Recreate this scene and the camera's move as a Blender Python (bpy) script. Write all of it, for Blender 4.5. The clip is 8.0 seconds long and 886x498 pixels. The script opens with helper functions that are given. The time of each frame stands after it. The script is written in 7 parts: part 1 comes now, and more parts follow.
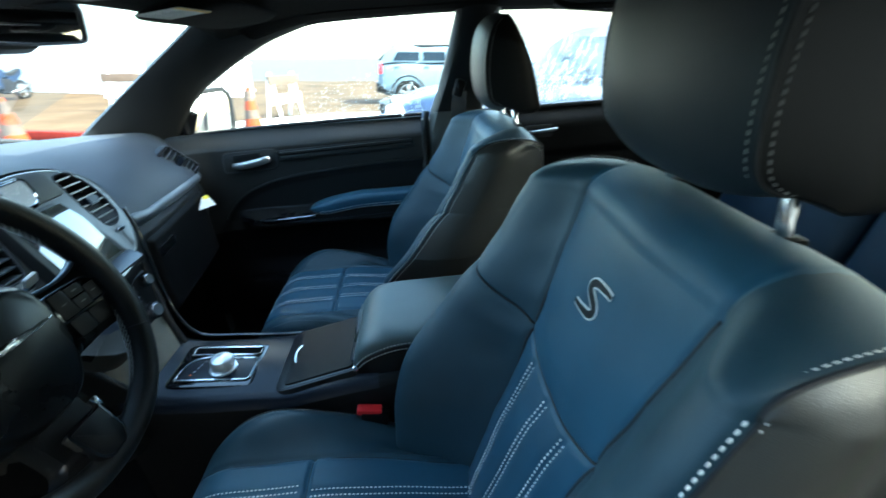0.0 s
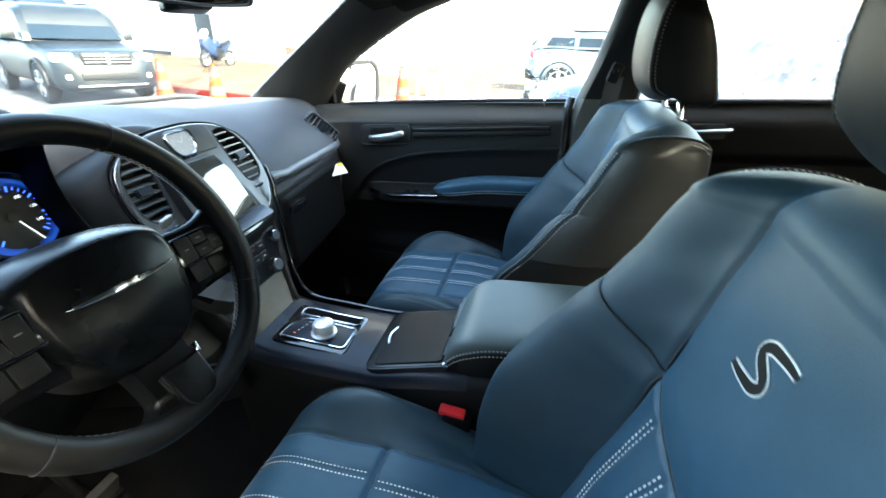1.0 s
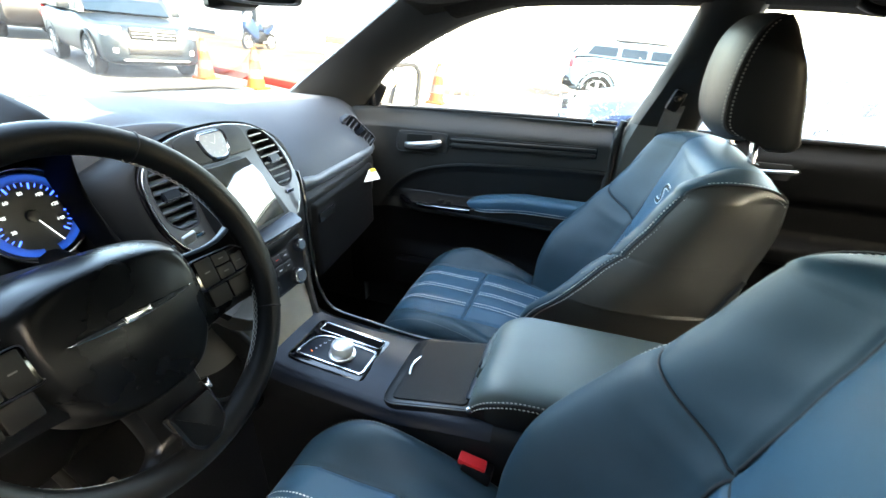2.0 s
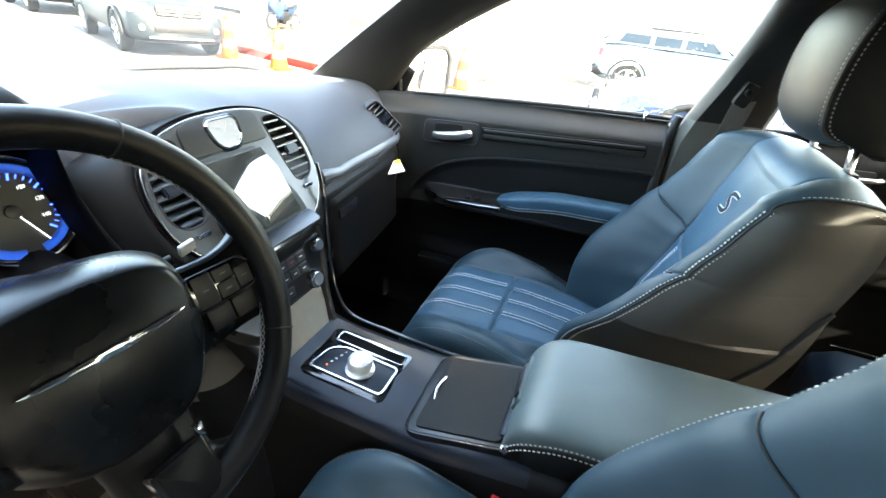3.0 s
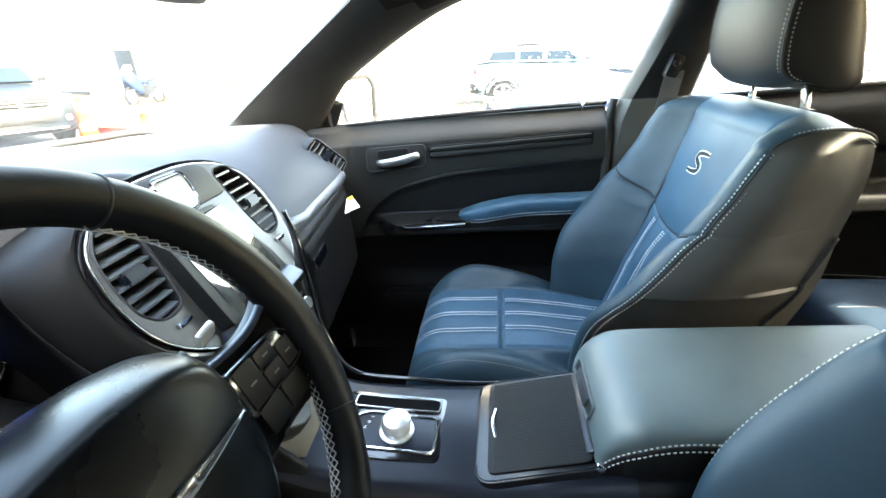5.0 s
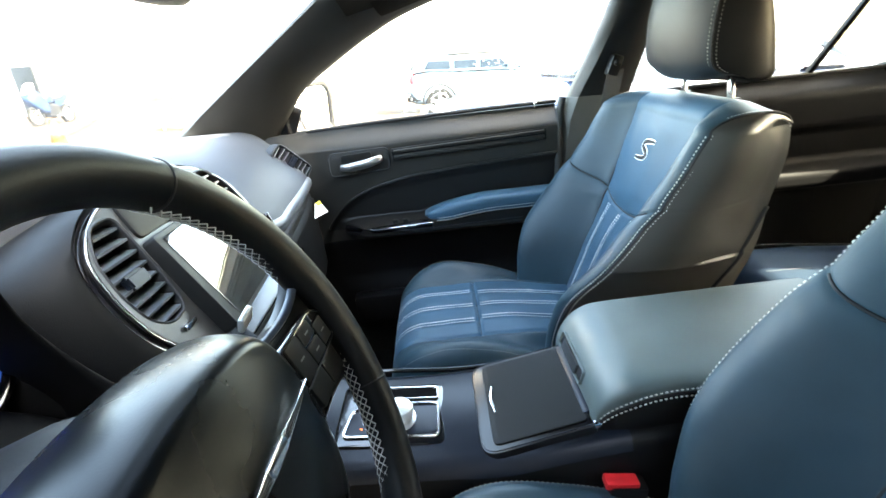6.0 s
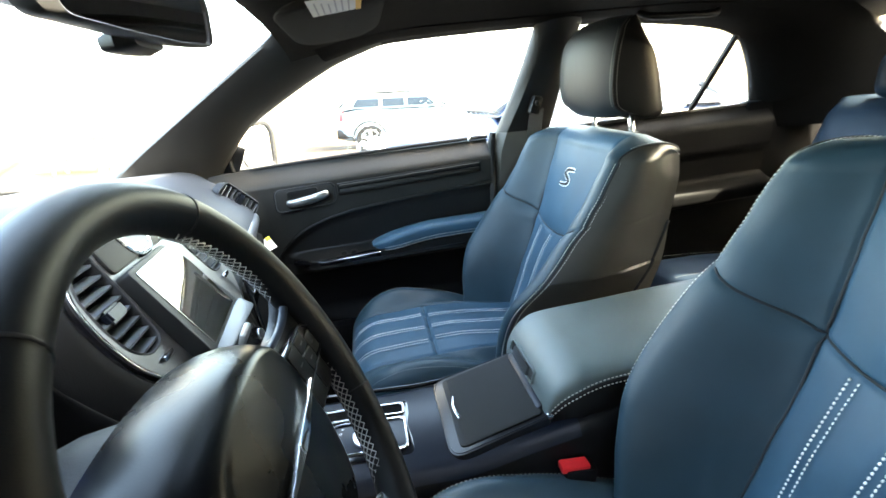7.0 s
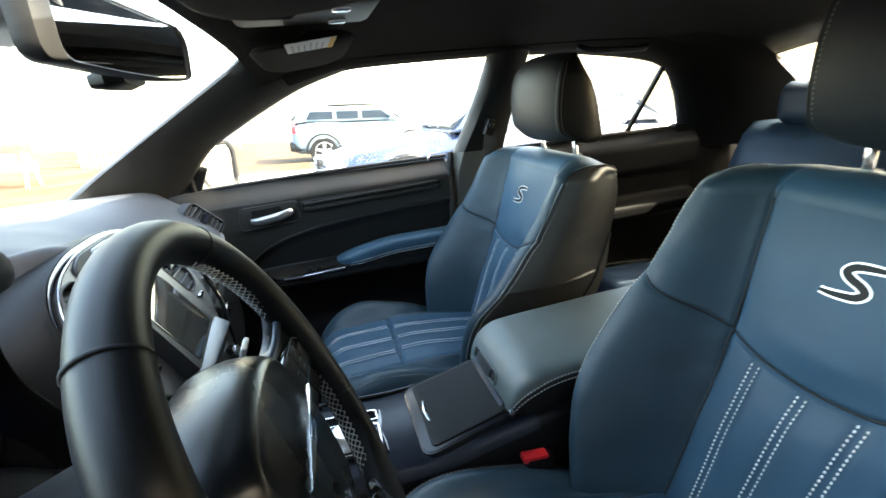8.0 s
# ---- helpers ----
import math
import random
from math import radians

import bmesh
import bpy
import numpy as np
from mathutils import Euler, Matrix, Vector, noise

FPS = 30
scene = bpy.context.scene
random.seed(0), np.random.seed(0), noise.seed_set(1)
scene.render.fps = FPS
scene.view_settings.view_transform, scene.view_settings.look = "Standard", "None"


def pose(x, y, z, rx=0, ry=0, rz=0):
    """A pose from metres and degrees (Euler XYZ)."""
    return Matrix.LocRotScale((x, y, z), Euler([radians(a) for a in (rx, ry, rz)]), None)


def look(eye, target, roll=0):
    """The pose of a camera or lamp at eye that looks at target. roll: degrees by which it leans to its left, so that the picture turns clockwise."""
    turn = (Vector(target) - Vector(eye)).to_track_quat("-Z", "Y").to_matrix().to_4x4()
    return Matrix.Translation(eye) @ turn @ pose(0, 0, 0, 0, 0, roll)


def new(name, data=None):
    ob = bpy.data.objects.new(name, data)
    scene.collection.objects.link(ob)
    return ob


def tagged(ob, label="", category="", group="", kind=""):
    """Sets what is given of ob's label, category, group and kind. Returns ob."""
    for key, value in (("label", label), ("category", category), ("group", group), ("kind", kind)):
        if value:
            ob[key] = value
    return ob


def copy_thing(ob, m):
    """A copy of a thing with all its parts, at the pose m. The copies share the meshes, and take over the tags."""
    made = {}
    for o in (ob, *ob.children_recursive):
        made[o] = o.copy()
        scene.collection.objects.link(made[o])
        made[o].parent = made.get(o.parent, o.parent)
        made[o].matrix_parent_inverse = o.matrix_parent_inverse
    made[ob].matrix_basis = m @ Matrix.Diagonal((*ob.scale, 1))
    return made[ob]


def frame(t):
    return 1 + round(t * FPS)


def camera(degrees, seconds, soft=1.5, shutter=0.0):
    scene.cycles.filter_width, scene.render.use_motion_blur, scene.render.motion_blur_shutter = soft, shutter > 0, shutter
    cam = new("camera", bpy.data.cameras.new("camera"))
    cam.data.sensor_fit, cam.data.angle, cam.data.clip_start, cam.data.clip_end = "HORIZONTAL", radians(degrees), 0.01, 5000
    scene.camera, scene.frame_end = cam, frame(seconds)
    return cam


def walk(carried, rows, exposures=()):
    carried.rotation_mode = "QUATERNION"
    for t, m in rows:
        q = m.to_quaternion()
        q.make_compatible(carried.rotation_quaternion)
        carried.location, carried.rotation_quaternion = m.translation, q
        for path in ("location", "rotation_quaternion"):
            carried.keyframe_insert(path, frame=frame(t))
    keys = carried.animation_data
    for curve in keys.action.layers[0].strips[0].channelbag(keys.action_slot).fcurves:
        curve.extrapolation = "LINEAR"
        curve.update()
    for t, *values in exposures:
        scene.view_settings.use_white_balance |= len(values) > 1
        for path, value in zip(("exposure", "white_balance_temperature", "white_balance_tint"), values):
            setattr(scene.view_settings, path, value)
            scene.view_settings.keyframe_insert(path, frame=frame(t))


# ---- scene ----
cam = camera(91.8, 8.0, shutter=0.5)
PATH = [
    (0, (0.018, -0.726, 1.277), (0.077, 1.068, 0.395), -4.2),
    (0.5, (0.037, -0.671, 1.243), (-0.243, 1.093, 0.344), -4.7),
    (1, (0.024, -0.646, 1.254), (-0.466, 1.069, 0.35), -2.6),
    (1.5, (0.001, -0.617, 1.281), (-0.525, 1.095, 0.392), 0.3),
    (3, (-0.092, -0.492, 1.268), (-0.722, 1.141, 0.3), 2.7),
    (3.5, (-0.126, -0.455, 1.249), (-0.727, 1.206, 0.31), 1.1),
    (4, (-0.174, -0.444, 1.233), (-0.755, 1.248, 0.338), -2.0),
    (4.5, (-0.214, -0.456, 1.227), (-0.652, 1.293, 0.363), -4.5),
    (6, (-0.318, -0.518, 1.215), (-0.356, 1.3, 0.382), -6.7),
    (6.5, (-0.335, -0.55, 1.213), (-0.236, 1.275, 0.4), -7.2),
    (7, (-0.356, -0.584, 1.229), (-0.082, 1.26, 0.504), -6.4),
    (7.5, (-0.377, -0.611, 1.241), (-0.017, 1.226, 0.537), -6.0),
    (8, (-0.384, -0.639, 1.262), (0.093, 1.175, 0.566), -5.5),
]
EXPOSURES = [(0.0, 4.14, 5950, -12), (0.5, 4.54, 6450, -7), (1.0, 4.88, 7100, -2), (1.7, 5.22, 7600, 1), (3.5, 5.63, 8050, 3), (6.5, 5.73, 8200, 3), (8.0, 4.84, 8150, 3)]
walk(cam, [(t, look(eye, target, roll)) for t, eye, target, roll in PATH], EXPOSURES)

# ---- world, sun and exposure ----
world = bpy.data.worlds.new("daylight")
scene.world = world
world.use_nodes = True
wn = world.node_tree.nodes
sky = wn.new("ShaderNodeTexSky")
sky.sky_type, sky.sun_disc = "NISHITA", False
sky.sun_elevation, sky.sun_rotation = radians(39), radians(107)
sky.air_density, sky.dust_density = 1.0, 3.0
wn["Background"].inputs["Strength"].default_value = 0.15
world.node_tree.links.new(sky.outputs["Color"], wn["Background"].inputs["Color"])
sun = new("sun", bpy.data.lights.new("sun", "SUN"))
sun.data.energy, sun.data.angle, sun.data.color = 2.7, radians(0.6), (1.0, 0.96, 0.91)
sun.matrix_world = look((30.0, -9.0, 25.4), (0, 0, 0))


# ---- small tools ----
def lerp_table(table, v):
    """Reads a table of (key, value, value...) smoothly at v (numpy array or number)."""
    t = np.array(table, float)
    k = t[:, 0]
    v = np.asarray(v, float)
    i = np.clip(np.searchsorted(k, v) - 1, 0, len(k) - 2)
    w = np.clip((v - k[i]) / (k[i + 1] - k[i]), 0, 1)
    out = []
    for c in range(1, t.shape[1]):
        y = t[:, c]
        m = np.gradient(y, k)
        h = k[i + 1] - k[i]
        w2, w3 = w * w, w * w * w
        out.append((2 * w3 - 3 * w2 + 1) * y[i] + (w3 - 2 * w2 + w) * h * m[i] + (3 * w2 - 2 * w3) * y[i + 1] + (w3 - w2) * h * m[i + 1])
    return out[0] if len(out) == 1 else out


def sstep(a, b, v):
    w = np.clip((np.asarray(v, float) - a) / (b - a), 0, 1)
    return w * w * (3 - 2 * w)


def gauss(v, width):
    return np.exp(-(np.asarray(v, float) / width) ** 2)


def spline(points, n, closed=False):
    """A smooth line of n points through the given ones."""
    p = np.array(points, float)
    m = len(p)
    idx = np.linspace(0, m if closed else m - 1, n, endpoint=not closed)
    out = []
    for q in idx:
        i = int(min(q, m - 1 if closed else m - 2))
        w = q - i
        g = (lambda j: p[j % m]) if closed else (lambda j: p[min(max(j, 0), m - 1)])
        a, b, c, d = g(i - 1), g(i), g(i + 1), g(i + 2)
        out.append(0.5 * (2 * b + (c - a) * w + (2 * a - 5 * b + 4 * c - d) * w * w + (3 * b - a - 3 * c + d) * w ** 3))
    return np.array(out)


def mesh(name, verts, faces, material, parent=None, label="", smooth=True):
    data = bpy.data.meshes.new(name)
    data.from_pydata([tuple(map(float, v)) for v in verts], [], [tuple(map(int, f)) for f in faces])
    if smooth:
        data.polygons.foreach_set("use_smooth", [True] * len(data.polygons))
    data.materials.append(material)
    data.update()
    ob = new(name, data)
    ob.parent = parent
    return tagged(ob, label)


def part(name, bm, material, parent=None, label="", smooth=True):
    """Links a bmesh as one mesh object under a thing or a part."""
    bmesh.ops.recalc_face_normals(bm, faces=bm.faces)
    data = bpy.data.meshes.new(name)
    bm.to_mesh(data)
    bm.free()
    data.materials.append(material)
    if smooth:
        data.polygons.foreach_set("use_smooth", [True] * len(data.polygons))
        try:
            data.set_sharp_from_angle(angle=radians(38))
        except AttributeError:
            pass
    ob = new(name, data)
    ob.parent = parent
    return tagged(ob, label)


def thing(name, label, category, group="", kind="", at=None):
    ob = new(name)
    ob.empty_display_size = 0.05
    if at is not None:
        ob.matrix_basis = at
    return tagged(ob, label, category, group, kind)


def grid_faces(nu, nv, wrap_u=False, flip=False):
    """Faces of a grid whose vertex (i, j) has the number i * nv + j."""
    f = []
    for i in range(nu if wrap_u else nu - 1):
        k = (i + 1) % nu
        for j in range(nv - 1):
            q = (i * nv + j, k * nv + j, k * nv + j + 1, i * nv + j + 1)
            f.append(q[::-1] if flip else q)
    return f


def tube(path, r, n=8, closed=False, flat=1.0, ref=(0, 0, 1)):
    """Vertices and faces of a round bar along a line; flat squeezes it along ref."""
    p = np.array(path, float)
    m = len(p)
    tan = (np.roll(p, -1, 0) - np.roll(p, 1, 0)) if closed else np.gradient(p, axis=0)
    tan /= np.linalg.norm(tan, axis=1)[:, None] + 1e-12
    ref = np.array(ref, float)
    v, f = [], []
    rr = np.broadcast_to(np.asarray(r, float), (m,))
    for i in range(m):
        a = np.cross(tan[i], ref)
        if np.linalg.norm(a) < 1e-3:
            a = np.cross(tan[i], (1, 0.1, 0))
        a /= np.linalg.norm(a)
        b = np.cross(a, tan[i])
        for k in range(n):
            w = 2 * math.pi * k / n
            v.append(p[i] + rr[i] * (a * math.cos(w) + b * math.sin(w) * flat))
    for i in range(m if closed else m - 1):
        j = (i + 1) % m
        for k in range(n):
            q = (k + 1) % n
            f.append((i * n + k, i * n + q, j * n + q, j * n + k))
    if not closed:
        f.append(tuple(range(n))[::-1])
        f.append(tuple((m - 1) * n + k for k in range(n)))
    return v, f


def bar(name, path, r, material, parent=None, label="", n=8, closed=False, flat=1.0, ref=(0, 0, 1)):
    v, f = tube(path, r, n, closed, flat, ref)
    return mesh(name, v, f, material, parent, label)


def loft(name, rings, material, parent=None, label="", caps=True, flip=False):
    """A skin over closed rings of equal length."""
    rings = np.array(rings, float)
    m, n = rings.shape[:2]
    f = []
    for i in range(m - 1):
        for k in range(n):
            q = (k + 1) % n
            a = (i * n + k, i * n + q, (i + 1) * n + q, (i + 1) * n + k)
            f.append(a[::-1] if flip else a)
    if caps:
        a, b = tuple(range(n)), tuple((m - 1) * n + k for k in range(n))
        f += [a[::-1], b] if not flip else [a, b[::-1]]
    ob = mesh(name, rings.reshape(-1, 3), f, material, parent, label)
    ob.data.set_sharp_from_angle(angle=radians(50))
    return ob


def block(name, at, size, material, parent=None, label="", bevel=0.004, turn=(0, 0, 0), segments=2):
    """A box with rounded edges, centred at a place."""
    bm = bmesh.new()
    bmesh.ops.create_cube(bm, size=1)
    bmesh.ops.scale(bm, vec=size, verts=bm.verts)
    if bevel:
        bmesh.ops.bevel(bm, geom=bm.edges[:], offset=min(bevel, min(size) * 0.45), segments=segments, affect="EDGES", profile=0.6)
    bmesh.ops.transform(bm, matrix=pose(*at, *turn), verts=bm.verts)
    return part(name, bm, material, parent, label)


def plate(name, outline, depth, m, material, parent=None, label="", bevel=0.002, hole=None):
    """A flat plate of the given outline (a, b), its face at local z = 0 and its back at -depth, set by the pose m. hole: a second outline cut out (same count)."""
    bm = bmesh.new()
    if hole is None:
        top = [bm.verts.new((a, b, 0)) for a, b in outline]
        face = bm.faces.new(top)
        got = bmesh.ops.extrude_face_region(bm, geom=[face])
        bmesh.ops.translate(bm, vec=(0, 0, -depth), verts=[g for g in got["geom"] if isinstance(g, bmesh.types.BMVert)])
        bm.normal_update()
        if bevel:
            rim = [e for e in bm.edges if all(abs(v.co.z) < 1e-6 for v in e.verts)]
            bmesh.ops.bevel(bm, geom=rim, offset=bevel, segments=2, affect="EDGES", profile=0.6)
    else:
        n = len(outline)
        rings = []
        for pts, z in ((outline, -depth), (outline, -bevel), (_inset(outline, bevel), 0), (_inset(hole, -bevel), 0), (hole, -bevel), (hole, -depth)):
            rings.append([bm.verts.new((a, b, z)) for a, b in pts])
        for r, s in zip(rings, rings[1:]):
            for k in range(n):
                bm.faces.new((r[k], r[(k + 1) % n], s[(k + 1) % n], s[k]))
    bmesh.ops.transform(bm, matrix=m, verts=bm.verts)
    return part(name, bm, material, parent, label)


def plate_holes(name, outline, holes, depth, m, material, parent=None, label=""):
    """A flat plate with openings cut through it."""
    bm = bmesh.new()
    edges = []
    for loop in [outline] + list(holes):
        vs = [bm.verts.new((a, b, 0)) for a, b in loop]
        edges += [bm.edges.new((vs[k], vs[(k + 1) % len(vs)])) for k in range(len(vs))]
    got = bmesh.ops.triangle_fill(bm, use_beauty=True, edges=edges)
    faces = [g for g in got["geom"] if isinstance(g, bmesh.types.BMFace)]
    ext = bmesh.ops.extrude_face_region(bm, geom=faces)
    bmesh.ops.translate(bm, vec=(0, 0, -depth), verts=[g for g in ext["geom"] if isinstance(g, bmesh.types.BMVert)])
    bmesh.ops.transform(bm, matrix=m, verts=bm.verts)
    return part(name, bm, material, parent, label)


def _inset(pts, d):
    p = np.array(pts, float)
    t = np.roll(p, -1, 0) - np.roll(p, 1, 0)
    t /= np.linalg.norm(t, axis=1)[:, None] + 1e-12
    nrm = np.stack([-t[:, 1], t[:, 0]], 1)
    area = np.sum(p[:, 0] * np.roll(p[:, 1], -1) - np.roll(p[:, 0], -1) * p[:, 1])
    return (p + nrm * d * (1 if area > 0 else -1)).tolist()


def rounded(points, r, n=5):
    """A polygon with its corners rounded."""
    p = np.array(points, float)
    rr = np.broadcast_to(np.asarray(r, float), (len(p),))
    out = []
    for i in range(len(p)):
        a, b, c = p[i - 1], p[i], p[(i + 1) % len(p)]
        u, w = (a - b), (c - b)
        lu, lw = np.linalg.norm(u), np.linalg.norm(w)
        k = min(rr[i], lu * 0.49, lw * 0.49)
        s, e = b + u / lu * k, b + w / lw * k
        for j in range(n + 1):
            q = j / n
            out.append(tuple((1 - q) ** 2 * s + 2 * q * (1 - q) * b + q * q * e))
    return out


def plane_pose(origin, right, up):
    """The pose whose local x and y run along right and up."""
    a = Vector(right).normalized()
    b = Vector(up).normalized()
    c = a.cross(b).normalized()
    b = c.cross(a)
    m = Matrix((a, b, c)).transposed().to_4x4()
    m.translation = origin
    return m


def stitches(name, line, normals, parent, material, step=0.0068, length=0.0048, r=0.0009, label=""):
    """A row of thread stitches along a line."""
    p = np.array(line, float)
    nn = np.array(normals, float)
    seg = np.r_[0, np.cumsum(np.linalg.norm(np.diff(p, axis=0), axis=1))]
    v, f = [], []
    for s in np.arange(step / 2, seg[-1] - step / 2, step):
        c = np.array([np.interp(s, seg, p[:, k]) for k in range(3)])
        d = np.array([np.interp(s + 0.002, seg, p[:, k]) - np.interp(s - 0.002, seg, p[:, k]) for k in range(3)])
        d /= np.linalg.norm(d) + 1e-9
        up = np.array([np.interp(s, seg, nn[:, k]) for k in range(3)])
        up /= np.linalg.norm(up) + 1e-9
        side = np.cross(d, up)
        o = len(v)
        h = length / 2
        v += [c - d * h, c - d * h * 0.5 + side * r + up * r * 0.3, c - d * h * 0.5 + up * r * 1.2, c - d * h * 0.5 - side * r + up * r * 0.3,
              c + d * h * 0.5 + side * r + up * r * 0.3, c + d * h * 0.5 + up * r * 1.2, c + d * h * 0.5 - side * r + up * r * 0.3, c + d * h]
        f += [(o, o + 1, o + 2), (o, o + 2, o + 3), (o + 1, o + 4, o + 5, o + 2), (o + 2, o + 5, o + 6, o + 3), (o + 7, o + 5, o + 4), (o + 7, o + 6, o + 5)]
    return mesh(name, v, f, material, parent, label)


# ---- materials ----
def material(name, color, rough=0.5, metal=0.0, vary=0.0, scale=40.0, bump=0.0, bump_scale=400.0, kind="noise", coat=0.0, rough_vary=0.0, spec=0.5):
    m = bpy.data.materials.new(name)
    m.use_nodes = True
    nt = m.node_tree
    n, l = nt.nodes, nt.links
    b = n["Principled BSDF"]
    b.inputs["Base Color"].default_value = (*color, 1)
    b.inputs["Roughness"].default_value, b.inputs["Metallic"].default_value = rough, metal
    b.inputs["Coat Weight"].default_value = coat
    b.inputs["Specular IOR Level"].default_value = spec
    co = n.new("ShaderNodeTexCoord")
    if vary or rough_vary:
        t = n.new("ShaderNodeTexNoise")
        t.inputs["Scale"].default_value, t.inputs["Detail"].default_value = scale, 6
        l.new(co.outputs["Object"], t.inputs["Vector"])
        if vary:
            r = n.new("ShaderNodeValToRGB")
            r.color_ramp.elements[0].position, r.color_ramp.elements[1].position = 0.3, 0.7
            r.color_ramp.elements[0].color = (*[c * (1 - vary) for c in color], 1)
            r.color_ramp.elements[1].color = (*[min(1, c * (1 + vary)) for c in color], 1)
            l.new(t.outputs["Fac"], r.inputs["Fac"])
            l.new(r.outputs["Color"], b.inputs["Base Color"])
        if rough_vary:
            k = n.new("ShaderNodeMapRange")
            k.inputs["To Min"].default_value, k.inputs["To Max"].default_value = rough - rough_vary, rough + rough_vary
            l.new(t.outputs["Fac"], k.inputs["Value"])
            l.new(k.outputs["Result"], b.inputs["Roughness"])
    if bump:
        if kind == "leather":
            t2 = n.new("ShaderNodeTexVoronoi")
            t2.feature = "DISTANCE_TO_EDGE"
        elif kind == "wave":
            t2 = n.new("ShaderNodeTexWave")
            t2.inputs["Distortion"].default_value = 0.3
        else:
            t2 = n.new("ShaderNodeTexNoise")
            t2.inputs["Detail"].default_value = 4
        t2.inputs["Scale"].default_value = bump_scale
        l.new(co.outputs["Object"], t2.inputs["Vector"])
        bp = n.new("ShaderNodeBump")
        bp.inputs["Strength"].default_value, bp.inputs["Distance"].default_value = bump, 0.001
        l.new(t2.outputs["Distance" if kind == "leather" else "Fac"], bp.inputs["Height"])
        l.new(bp.outputs["Normal"], b.inputs["Normal"])
    return m


def glass(name, tint=(1, 1, 1), gloss=0.02):
    m = bpy.data.materials.new(name)
    m.use_nodes = True
    n, l = m.node_tree.nodes, m.node_tree.links
    n.remove(n["Principled BSDF"])
    tr, gl, mx, fr = n.new("ShaderNodeBsdfTransparent"), n.new("ShaderNodeBsdfGlossy"), n.new("ShaderNodeMixShader"), n.new("ShaderNodeFresnel")
    tr.inputs["Color"].default_value = (*tint, 1)
    gl.inputs["Roughness"].default_value = gloss
    fr.inputs["IOR"].default_value = 1.3
    l.new(fr.outputs["Fac"], mx.inputs["Fac"])
    l.new(tr.outputs["BSDF"], mx.inputs[1])
    l.new(gl.outputs["BSDF"], mx.inputs[2])
    l.new(mx.outputs["Shader"], n["Material Output"].inputs["Surface"])
    return m


def wet_glass(name, haze, tint=(0.93, 0.96, 0.95)):
    """Glass under a film of rain: partly clear, partly scattering."""
    m = glass(name, tint)
    n, l = m.node_tree.nodes, m.node_tree.links
    out = n["Material Output"]
    first = out.inputs["Surface"].links[0].from_socket
    tl, mx, tx, rp = n.new("ShaderNodeBsdfTranslucent"), n.new("ShaderNodeMixShader"), n.new("ShaderNodeTexNoise"), n.new("ShaderNodeMapRange")
    tl.inputs["Color"].default_value = (0.85, 0.87, 0.88, 1)
    tx.inputs["Scale"].default_value, tx.inputs["Detail"].default_value = 14, 8
    rp.inputs["From Min"].default_value, rp.inputs["From Max"].default_value = 0.35, 0.65
    rp.inputs["To Min"].default_value, rp.inputs["To Max"].default_value = haze * 0.5, min(1, haze * 1.5)
    l.new(n.new("ShaderNodeTexCoord").outputs["Object"], tx.inputs["Vector"])
    l.new(tx.outputs["Fac"], rp.inputs["Value"])
    l.new(rp.outputs["Result"], mx.inputs["Fac"])
    l.new(first, mx.inputs[1])
    l.new(tl.outputs["BSDF"], mx.inputs[2])
    l.new(mx.outputs["Shader"], out.inputs["Surface"])
    return m


def glow(name, color, strength):
    m = bpy.data.materials.new(name)
    m.use_nodes = True
    b = m.node_tree.nodes["Principled BSDF"]
    b.inputs["Base Color"].default_value = (*color, 1)
    b.inputs["Emission Color"].default_value = (*color, 1)
    b.inputs["Emission Strength"].default_value = strength
    return m


BOLSTERBLUE = material("bolster_leather", (0.017, 0.040, 0.055), 0.50, spec=0.38, vary=0.14, scale=9, bump=0.22, bump_scale=650, kind="leather", rough_vary=0.05)
BLUE = material("blue_leather", (0.023, 0.068, 0.108), 0.50, spec=0.34, vary=0.14, scale=9, bump=0.22, bump_scale=650, kind="leather", rough_vary=0.05)
BLUE.node_tree.nodes["Principled BSDF"].inputs["Sheen Weight"].default_value = 0.05
BLUE.node_tree.nodes["Principled BSDF"].inputs["Sheen Roughness"].default_value = 0.4
# seat leather darkened: the shade over the rear bench is in this colour
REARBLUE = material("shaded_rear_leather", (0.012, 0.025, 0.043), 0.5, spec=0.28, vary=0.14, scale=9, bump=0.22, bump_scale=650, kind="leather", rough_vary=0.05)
DEEPBLUE = material("dark_blue_leather", (0.011, 0.0155, 0.020), 0.50, spec=0.24, vary=0.14, scale=9, bump=0.22, bump_scale=650, kind="leather", rough_vary=0.05)
# black leather with its warm side sheen put into a raised base
BLACKSIDE = material("sheen_side_leather", (0.040, 0.0385, 0.0345), 0.36, spec=0.6, vary=0.15, scale=9, bump=0.2, bump_scale=650, kind="leather", rough_vary=0.05)
BLACK = material("black_leather", (0.0045, 0.0045, 0.0045), 0.44, spec=0.22, vary=0.15, scale=9, bump=0.10, bump_scale=1100, kind="leather", rough_vary=0.05)
SOFT = material("soft_black_plastic", (0.006, 0.006, 0.0060), 0.5, spec=0.33, vary=0.12, scale=12, bump=0.25, bump_scale=900, rough_vary=0.05)
# sky sheen on the dash top is put into this paler, bluish base
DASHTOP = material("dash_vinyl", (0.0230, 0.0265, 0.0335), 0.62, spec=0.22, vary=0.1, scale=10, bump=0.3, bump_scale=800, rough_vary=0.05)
DOORTOP = material("door_top_vinyl", (0.0110, 0.0106, 0.0096), 0.55, spec=0.30, vary=0.1, scale=14, bump=0.25, bump_scale=900, rough_vary=0.05)
